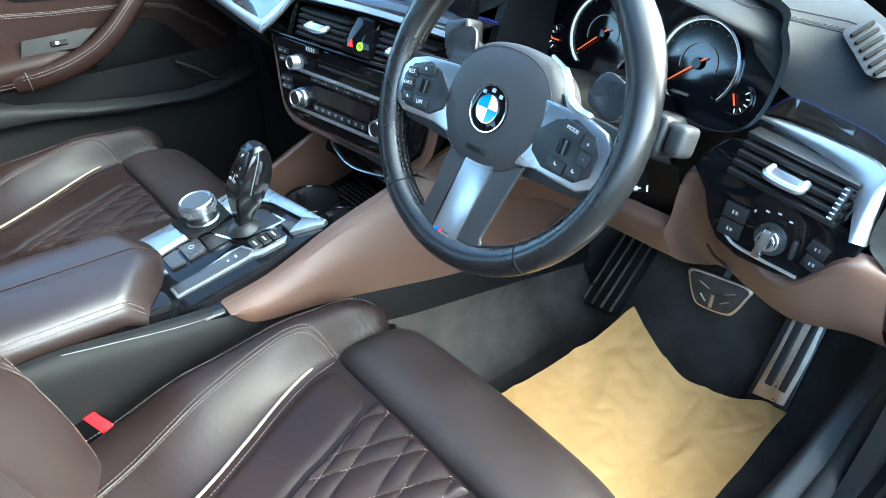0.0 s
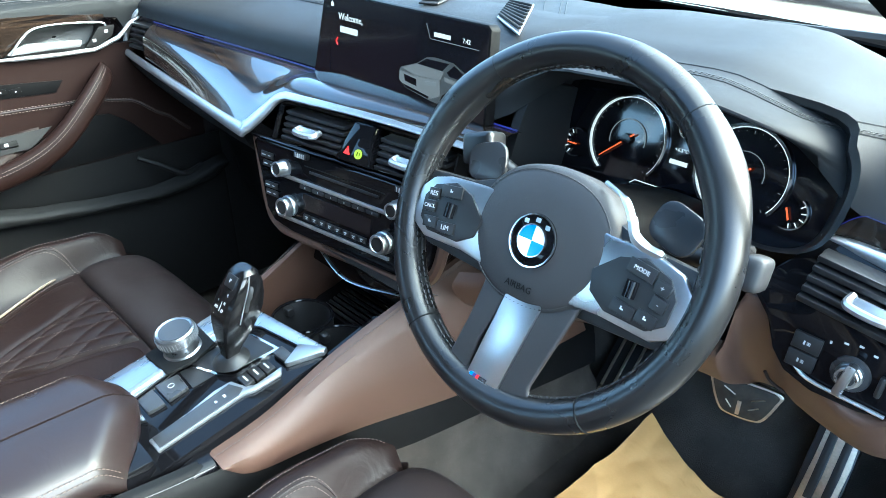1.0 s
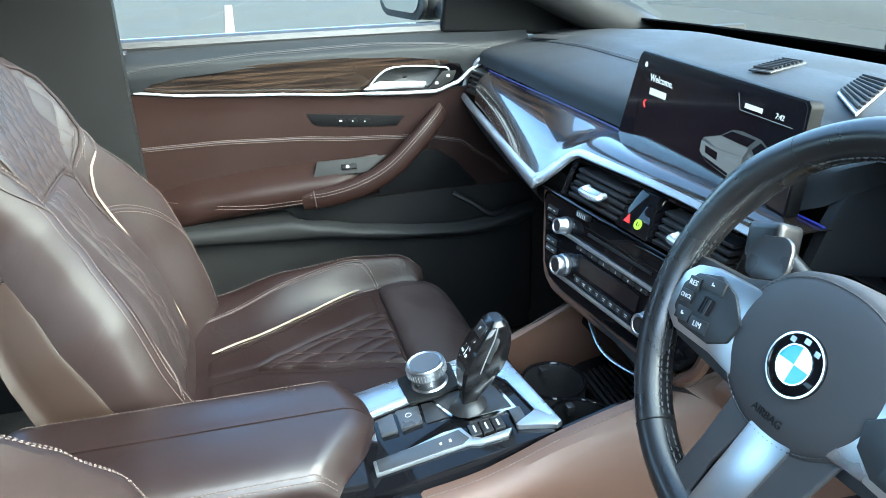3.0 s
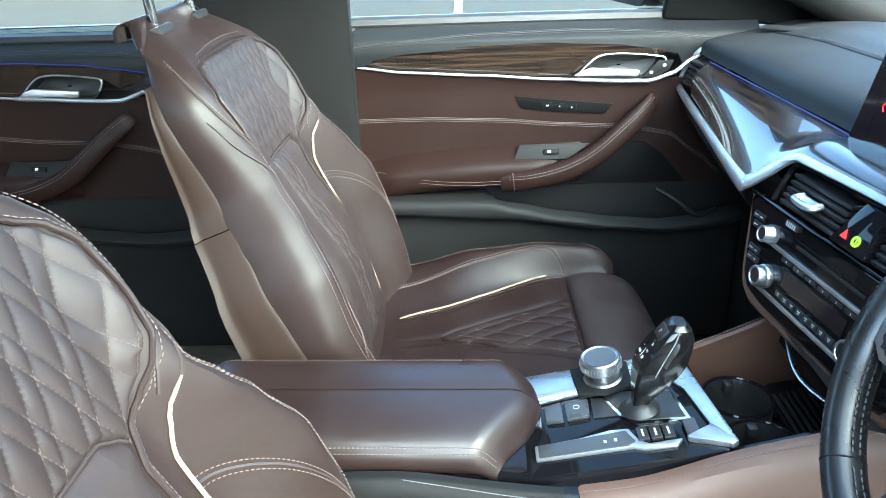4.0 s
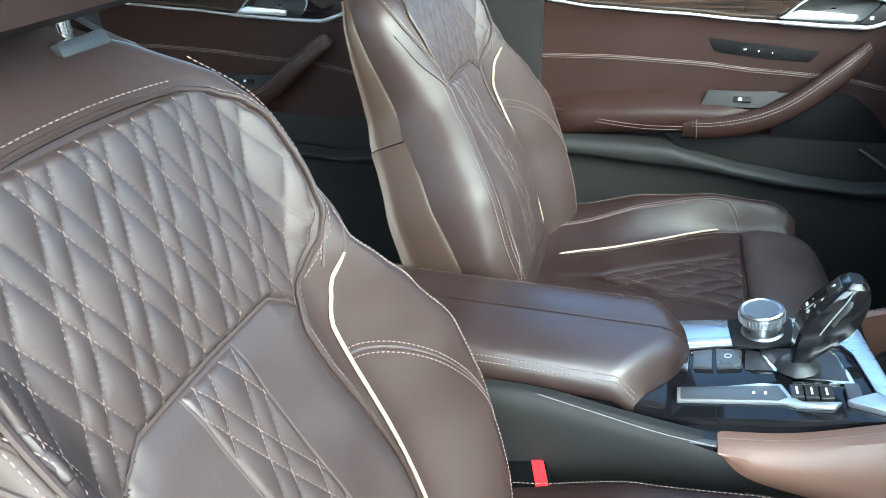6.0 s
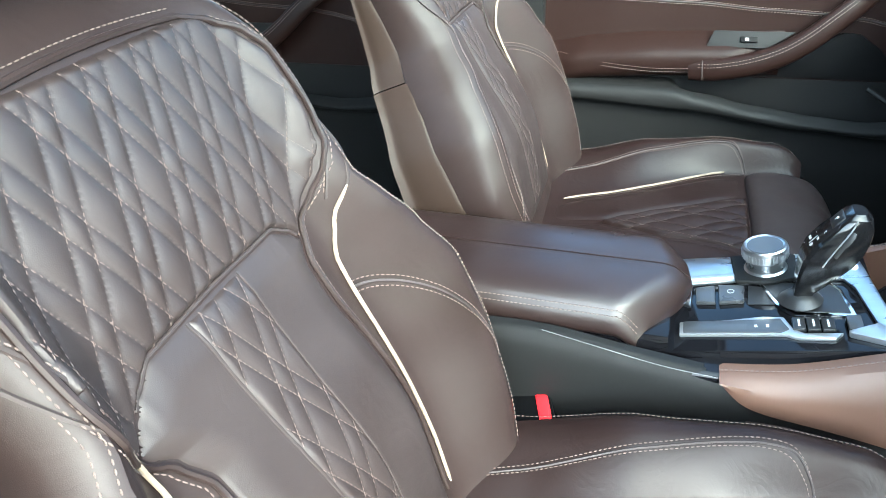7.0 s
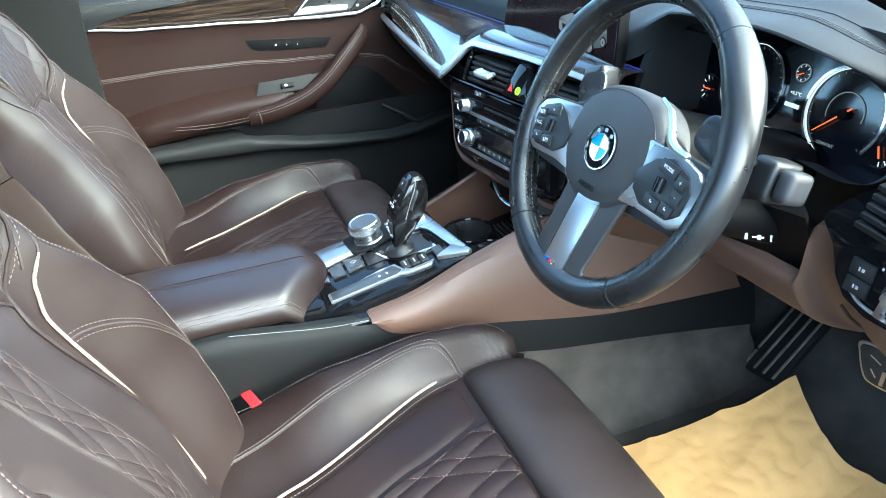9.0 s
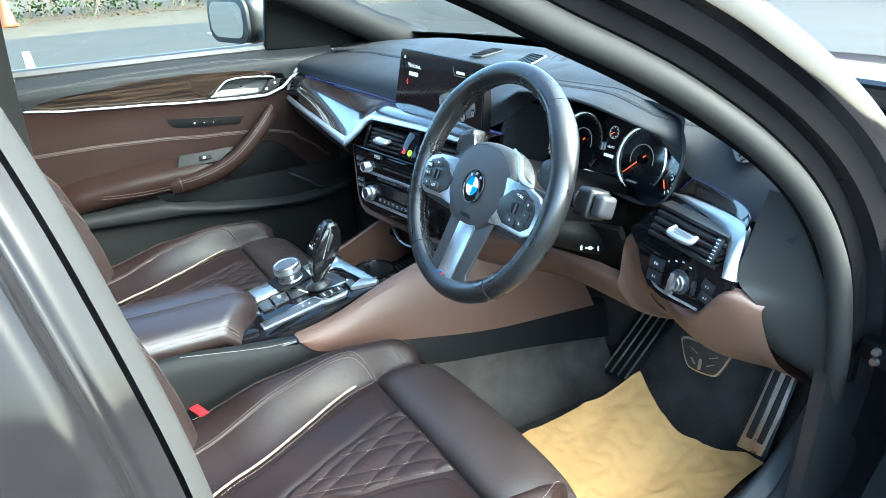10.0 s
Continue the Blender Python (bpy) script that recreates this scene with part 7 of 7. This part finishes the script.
    part("quilt_stitching", quilting, QUILT_THREAD, seat, "brown stitching of the quilted diamonds", 0)
    part("stitching", allst, THREAD, seat, "pale pink contrast stitching", 0)
    return seat


driver_seat = front_seat("driver_seat", "dark brown quilted leather car seat with ivory piping", 0.045)
passenger_seat = front_seat("passenger_seat", "dark brown quilted leather car seat beside the closed door", 0.0)
passenger_seat.location = (SC - 0.759, 0.62 - 0.028, 0.33)
for ob in passenger_seat.children:
    if ob.name.startswith("headrest.") or ob.name == "headrest":
        ob.location = BS * 0.075

# ---- steering wheel ----
WM = axes((0.369, 0.980, 0.937), (1, 0.0252, 0), (-0.0108, 0.4279, 0.9038))
COLUMN = axes((0.369, 0.980, 0.937), (1, 0, 0), (0, 0.331, 0.944))


def steering_wheel():
    w = thing("steering_wheel", (0.369, 0.98, 0.75), "black leather sports steering wheel with silver spokes", "steering wheel")
    R = 0.1623
    RM = WM @ pose(-0.002, 0.0097, -0.0153)
    def at(a, r=R, z=0.0):
        return RM @ V((r * math.cos(radians(a)), r * math.sin(radians(a)), z))
    n = 120
    rows = []
    for i in range(n):
        a = 360 * i / n
        fat = 1 + 0.14 * math.exp(-(((a - 35 + 180) % 360 - 180) / 13) ** 2) + 0.14 * math.exp(-(((a - 145 + 180) % 360 - 180) / 13) ** 2)
        rr = 0.0158 * fat
        rows.append([RM @ V(((R + rr * math.cos(b)) * math.cos(radians(a)), (R + rr * math.cos(b)) * math.sin(radians(a)), rr * 1.12 * math.sin(b))) for b in (2 * math.pi * k / 18 for k in range(18))])
    rim = part("rim", sheet(rows, True, True), RIM, w, "worn smooth black leather rim")
    for a in (52, 128, 233, 307):
        loop = [RM @ V(((R + 0.0156 * math.cos(b)) * math.cos(radians(a)), (R + 0.0156 * math.cos(b)) * math.sin(radians(a)), 0.0175 * math.sin(b))) for b in (2 * math.pi * k / 18 for k in range(18))]
        part("rim_joint", tube(loop, 0.0009, 5, closed=True), GREY_PLASTIC, rim)
    for a0, a1 in ((150, 232), (-52, 30), (55, 125), (236, 304)):
        for rr, z in ((R - 0.0160, 0.006), (R - 0.0160, -0.001)):
            part("cross_stitching", dashes([at(a0 + (a1 - a0) * i / 60, rr, z) for i in range(61)], 0.006, 0.0042, 0.0008), DARK_THREAD, rim)
    # airbag cover: soft rounded shield
    def hub_point(a):
        ca, sa = math.cos(a), math.sin(a)
        x, y = math.copysign(abs(ca) ** 0.88, ca), math.copysign(abs(sa) ** 0.88, sa)
        return V((0.0825 * x * (1 - 0.10 * max(0.0, -y) ** 1.5), 0.0715 * y, 0))
    outline = [hub_point(2 * math.pi * k / 72) for k in range(72)]
    rows = []
    for g, z in ((1.0, -0.035), (1.02, -0.012), (1.0, -0.002), (0.95, 0.004), (0.85, 0.007), (0.6, 0.010), (0.3, 0.0105), (0.02, 0.0105)):
        rows.append([WM @ V((p.x * g * 0.94, (p.y * g) * 0.92 + 0.002, z - 0.012)) for p in outline])
    pad = part("airbag_cover", sheet(rows, True), PAD, w, "grained grey-black airbag cover")
    part("stitching", dashes([WM @ V((p.x * 0.86, p.y * 0.845 + 0.002, -0.0060)) for p in outline], 0.0046, 0.0032, 0.0007), DARK_THREAD, pad)
    writing("AIRBAG", 0.0085, WM @ pose(0, -0.043, -0.0016), GREY_PLASTIC, pad)
    # round badge in plain quarters
    bm_ = WM @ pose(0, 0, -0.0022)
    bd = part("badge", lathe([(0.0, 0.0030), (0.0225, 0.0030), (0.0240, 0.0024), (0.0245, 0.0)], bm_, 48), GLOSS, w, "round blue and white enamel badge")
    part("badge_rim", ring(0.0228, 0.0242, bm_ @ pose(0, 0, 0.0022)), CHROME, bd)
    part("inner_rim", ring(0.0140, 0.0150, bm_ @ pose(0, 0, 0.0030)), CHROME, bd)
    for k in range(4):
        part("badge_quarter", ring(0.0002, 0.0138, bm_ @ pose(0, 0, 0.0026), 90 * k, 90 * k + 90, 0.0012, 48), WHITE if k in (0, 2) else BLUE, bd)
    bars(bm_ @ pose(0, 0, 0.0032), [(-0.0115, 0.0150, 0.0045, 0.004), (0.0, 0.0188, 0.005, 0.004), (0.0115, 0.0150, 0.0045, 0.004)], bd, SILVER)
    # core behind the spokes
    part("core", prism([(p.x * 0.80, p.y * 0.80) for p in outline], -0.04, WM @ pose(0, 0, -0.018), 0.008), BLACK, w)
    # side spokes with key pads
    for sg in (-1, 1):
        flip = lambda o: [(sg * x, y) for x, y in (o if sg > 0 else o[::-1])]
        sm = WM @ pose(0, 0, -0.014)
        out = [(0.056, 0.030), (0.092, 0.028), (0.116, 0.026), (0.136, 0.020), (0.148, 0.008), (0.151, -0.014), (0.145, -0.030), (0.128, -0.039), (0.080, -0.037), (0.050, -0.040)]
        sp = part("spoke", prism(flip(out), 0.009, sm, 0.003, 2), SPOKE, w, "satin silver spoke frame")
        if sg > 0:
            part("silver_arc", tube([sm @ V((sg * x, y, z)) for x, y, z in ((0.040, 0.068, -0.004), (0.064, 0.060, 0.002), (0.078, 0.047, 0.006), (0.086, 0.035, 0.007), (0.098, 0.029, 0.006), (0.114, 0.027, 0.005))], [0.002, 0.0035, 0.0045, 0.005, 0.0045, 0.003], 8, 30), SPOKE, w)
        inner = [(0.062, -0.002), (0.082, 0.016), (0.104, 0.0225), (0.129, 0.014), (0.139, 0.000), (0.137, -0.022), (0.123, -0.032), (0.084, -0.031), (0.066, -0.020)]
        kp = part("key_pad", prism(flip(inner), 0.0115, sm, 0.0015), SOFT_BLACK, w, "black multifunction key pad")
        keys = [(0.105, 0.0125, 0.026, 0.012), (0.126, 0.005, 0.014, 0.011), (0.127, -0.008, 0.014, 0.011), (0.100, -0.0225, 0.022, 0.011), (0.121, -0.0225, 0.018, 0.011)]
        names = ("MODE", "+", "-", "", "") if sg > 0 else ("", "RES", "CNCL", "LIM", "")
        for (x, y, kw, kh), t in zip(keys, names):
            k = part("key", block((kw, kh, 0.003), sm @ pose(sg * x, y, 0.0122, 0, 0, sg * -8), 0.001), SOFT_BLACK, kp)
            if t:
                writing(t, 0.0066 if len(t) < 4 else 0.0052, sm @ pose(sg * x, y, 0.0139, 0, 0, sg * -8), WHITE_INK, k)
            else:
                bars(sm @ pose(sg * x, y, 0.0139, 0, 0, sg * -8), [(0, 0, 0.0032, 0.0013), (-0.001, 0.0012, 0.0012, 0.002)], k)
        part("roller", tube([sm @ V((sg * 0.101, -0.012, 0.012)), sm @ V((sg * 0.101, 0.002, 0.012))], 0.0055, 12), GLOSS, kp)
        # black arm behind the spoke
        back_arm = [(0.040, 0.050), (0.095, 0.030), (0.150, 0.026), (0.156, -0.024), (0.130, -0.046), (0.045, -0.050)]
        part("spoke_back", prism(flip(back_arm), -0.016, sm, 0.005), BLACK, w)
        # shift paddle
        pd = prism(rounded(0.046, 0.038, 0.014), 0.006, WM @ pose(sg * 0.104, 0.050, -0.042, 0, 0, sg * -18), 0.0025)
        part("shift_paddle", pd, KEY_GREY, w, "dark grey shift paddle")
    # lower spoke: silver wedge between two black arms
    sm = WM @ pose(0, 0.006, -0.014)
    for arm in ([(-0.040, -0.048), (-0.012, -0.060), (-0.026, -0.110), (-0.030, -0.156), (-0.056, -0.150), (-0.046, -0.100)], [(0.024, -0.058), (0.062, -0.044), (0.050, -0.090), (0.040, -0.130), (0.050, -0.152), (0.008, -0.157), (0.014, -0.110)]):
        part("lower_arm", prism(arm, 0.006, sm, 0.004, 3), PAD, w)
    part("lower_spoke", prism([(-0.030, -0.050), (0.034, -0.050), (0.014, -0.156), (-0.032, -0.156)], -0.014, sm, 0.004), BLACK, w)
    wd = part("silver_wedge", prism([(-0.012, -0.056), (0.028, -0.056), (0.011, -0.151), (-0.027, -0.153)], 0.0085, sm, 0.002), SPOKE, w, "satin silver wedge on the lower spoke")
    for k, mt in enumerate((BLUE, material("enamel navy", (0.02, 0.03, 0.15), 0.3, bump=0.0), RED)):
        part("badge_bar", prism([(0, 0), (0.0035, 0), (0.006, 0.008), (0.0025, 0.008)], 0.001, sm @ pose(-0.023 + 0.0038 * k, -0.150, 0.0085)), mt, wd)
    part("badge_bar", prism([(0, 0), (0.009, 0), (0.011, 0.008), (0.002, 0.008)], 0.001, sm @ pose(-0.0115, -0.150, 0.0085)), CHROME, wd)
    # column shroud and stalks
    part("column", loft([[COLUMN @ V((x, y, z)) for x, y in ((-0.055, 0.03), (-0.03, 0.05), (0.03, 0.05), (0.055, 0.03), (0.06, -0.02), (0.035, -0.055), (-0.035, -0.055), (-0.06, -0.02))] for z in (-0.05, -0.10, -0.17, -0.25)], 40, 10, closed_u=True), DEEP_BLACK, w)
    part("lower_shroud", loft([[COLUMN @ V((x * k, y * k - 0.012, z)) for x, y in ((-0.05, 0.0), (0.0, 0.01), (0.05, 0.0), (0.072, -0.025), (0.05, -0.05), (-0.05, -0.05), (-0.072, -0.025))] for z, k in ((-0.10, 0.85), (-0.14, 1.0), (-0.19, 1.08), (-0.25, 1.1))], 36, 10, closed_u=True), DEEP_BLACK, w)
    sk = part("indicator_stalk", tube([COLUMN @ V(p) for p in ((0.055, 0.01, -0.125), (0.10, 0.018, -0.122), (0.128, 0.022, -0.117), (0.142, 0.024, -0.112))], [0.009, 0.010, 0.014, 0.017], 12, 16), SOFT_BLACK, w, "black indicator stalk with grey end")
    em = COLUMN @ pose(0.152, 0.024, -0.110)
    part("stalk_end", block((0.020, 0.032, 0.030), em, 0.008, 3), STALK, sk, "grey end of the stalk")
    part("stalk_box", block((0.030, 0.042, 0.040), em @ pose(-0.026, -0.001, -0.002), 0.008, 3), SOFT_BLACK, sk)
    part("stalk_ring", tube([em @ V((-0.036, 0.012 * math.cos(a), 0.0 + 0.012 * math.sin(a) + 0.012)) for a in (2 * math.pi * k / 16 for k in range(16))], 0.0025, 6, closed=True), GREY_PLASTIC, sk)
    bars(axes((0.452, 1.128, 0.831), (0.72, 0.62, 0.05), (-0.15, 0.2, 0.95)), [(-0.012, 0, 0.003, 0.007), (0.0, 0, 0.012, 0.0018), (0.001, 0, 0.004, 0.005), (0.013, 0, 0.002, 0.007)], w)
    part("wiper_stalk", tube([COLUMN @ V(p) for p in ((-0.055, 0.01, -0.095), (-0.10, 0.03, -0.090), (-0.150, 0.048, -0.080))], [0.009, 0.010, 0.013], 12, 16), SOFT_BLACK, w)
    part("wiper_box", block((0.040, 0.034, 0.030), COLUMN @ pose(-0.146, 0.050, -0.078, 0, 0, 18), 0.007, 3), SOFT_BLACK, w, "black wiper stalk end")


steering_wheel()

# ---- floor, pedals and paper ----
def footwell():
    rows = []
    for j in range(30):
        y = -1.0 + 2.62 * j / 29
        z = table(y, (0.2, 0.335), (1.10, 0.335), (1.38, 0.335), (1.46, 0.350), (1.54, 0.42), (1.62, 0.56))
        rows.append([V((-0.74 + 1.46 * i / 50, y, z + 0.004 * noise.noise((i * 0.35, j * 0.5, 0)))) for i in range(51)])
    piece("floor", sheet(rows), CARPET, "black carpeted car floor with dust and lint", "floor", kind="structure")
    sill = [[(0.632, y, 0.34), (0.640, y, 0.385), (0.655, y, 0.402), (0.676, y, 0.398), (0.690, y, 0.38)] for y in (0.2, 0.7, 1.1)]
    sill += [[(0.640, 1.22, 0.36), (0.648, 1.25, 0.43), (0.662, 1.27, 0.462), (0.680, 1.285, 0.46), (0.694, 1.290, 0.442)], [(0.652, 1.36, 0.37), (0.656, 1.36, 0.50), (0.668, 1.362, 0.555), (0.686, 1.356, 0.565), (0.706, 1.346, 0.56)], [(0.656, 1.44, 0.38), (0.660, 1.43, 0.56), (0.676, 1.392, 0.628), (0.700, 1.362, 0.640), (0.724, 1.337, 0.635)]]
    piece("inner_sill", loft(sill, 18, 34), SILL, "black plastic sill and kick panel", "sill trim", kind="structure")


footwell()


def pedals():
    m = axes((0.412, 1.456, 0.508), (0.98, 0.18, 0.04), (0.0, 0.25, 0.97))
    b = thing("brake_pedal", (0.412, 1.46, 0.47), "worn steel and rubber brake pedal", "pedal")
    out = [(p.x, p.y) for p in spline([(-0.050, 0.028, 0), (0.0, 0.030, 0), (0.050, 0.027, 0), (0.048, 0.008, 0), (0.034, -0.022, 0), (0.018, -0.030, 0), (-0.018, -0.030, 0), (-0.034, -0.022, 0), (-0.049, 0.008, 0)], 40, True)]
    part("pad", prism(out, 0.008, m, 0.003), STEEL, b, "worn steel pedal rim")
    part("rubber", prism([(x * 0.90, y * 0.88) for x, y in out], 0.010, m, 0.002), material("dusty pedal rubber", (0.030, 0.026, 0.019), 0.6, vary=0.6, grain=160, bump=0.5, blotch=60), b)
    part("divider", block((0.006, 0.022, 0.003), m @ pose(-0.004, -0.013, 0.0105), 0.001), STEEL, b)
    for x0, y0, x1, y1 in ((-0.030, 0.014, -0.012, 0.006), (0.012, 0.004, 0.030, 0.012), (-0.024, -0.006, -0.014, -0.016), (0.010, -0.012, 0.024, -0.004)):
        part("worn_rib", tube([m @ V((x0, y0, 0.0105)), m @ V((x1, y1, 0.0105))], 0.0011, 5), STEEL, b)
    part("arm", tube([m @ V((0, 0.01, -0.004)), (0.41, 1.52, 0.60), (0.41, 1.60, 0.74)], 0.012, 8, 8), BLACK, b)
    t = thing("accelerator_pedal", (0.53, 1.46, 0.36), "long steel accelerator pedal with black rubber inserts", "pedal")
    m = axes((0.540, 1.4755, 0.464), (1, 0.04, 0.06), (0.05, 0.45, 0.89))
    part("body", prism([(-0.036, -0.110), (0.030, -0.098), (0.036, 0.100), (-0.022, 0.105)], -0.012, m, 0.004), SOFT_BLACK, t)
    part("steel_plate", prism([(-0.027, -0.090), (0.024, -0.086), (0.031, 0.0), (0.030, 0.098), (-0.012, 0.100), (-0.018, 0.0)], 0.004, m, 0.002), STEEL, t, "worn steel pedal plate")
    for x, w in ((-0.006, 0.013), (0.016, 0.012)):
        part("rubber_insert", prism([(x - w * 0.5 - 0.003, -0.066), (x + w * 0.5 - 0.004, -0.066), (x + w * 0.5, -0.020), (x + w * 0.5 + 0.004, 0.085), (x - w * 0.5 + 0.006, 0.085), (x - w * 0.5, -0.020)], 0.0065, m, 0.0015), SOFT_BLACK, t)
    f = thing("footrest", (0.17, 1.49, 0.35), "black ribbed footrest with steel strips", "footrest")
    m = axes((0.192, 1.498, 0.415), (0.98, 0.05, 0.10), (-0.18, 0.78, 0.60))
    part("plate", prism([(-0.048, -0.095), (0.046, -0.088), (0.050, 0.100), (-0.040, 0.100)], 0.012, m, 0.004), SOFT_BLACK, f)
    for k in range(4):
        part("steel_strip", tube([m @ V((-0.030 + 0.021 * k, -0.085, 0.013)), m @ V((-0.026 + 0.021 * k, 0.09, 0.013))], 0.0028, 6), STEEL, f)
    r = thing("bonnet_release", (0.640, 1.38, 0.46), "black bonnet release handle with white mark", "release handle")
    m = axes((0.655, 1.352, 0.482), (0.1, 0.9, 0.2), (0.25, -0.2, 0.95))
    part("handle", prism(rounded(0.034, 0.075, 0.012), 0.014, m, 0.004), SOFT_BLACK, r)
    bars(m @ pose(0, 0.004, 0.0145), [(0.0, 0.0, 0.008, 0.004), (0.003, 0.006, 0.003, 0.006)], r)


pedals()


def paper_mat():
    """A kraft sheet over the footwell, one corner curling up."""
    rows = []
    N = 110
    A, B, C, D = V((0.272, 1.152, 0.372)), V((0.292, 1.405, 0.440)), V((0.578, 1.434, 0.384)), V((0.605, 1.02, 0.350))
    A2 = V((0.20, 0.95, 0.345))
    for j in range(N + 1):
        g = j / N
        near = A2.lerp(D, g)
        far = B.lerp(C, g) + V((0, -0.040 * math.sin(math.pi * min(1, g * 1.1)) ** 1.2, -0.030 * math.sin(math.pi * g)))
        r = []
        for i in range(N + 1):
            f = i / N
            p = near.lerp(far, f)
            p.x += 0.02 * math.sin(f * 3) * (1 - g)
            fold = 0.008 * noise.noise((p.x * 9, p.y * 9, 2.0)) - 0.010 * abs(noise.noise((p.x * 13 + p.y * 5, p.y * 11, 5.0))) + 0.004 * abs(noise.noise((p.x * 34, p.y * 30, 3.0))) + 0.010 * max(0, noise.noise((p.x * 5, p.y * 4, 9.0)))
            p.z = max(0.343, p.z + fold - 0.02 * math.sin(math.pi * f) * (1 - 0.4 * g))
            r.append(p)
        rows.append(r)
    bm = sheet(rows)
    piece("paper_floor_mat", slab(bm, (0, 0, -0.0006)), PAPER, "creased brown kraft paper mat over the carpet", "paper mat")


paper_mat()
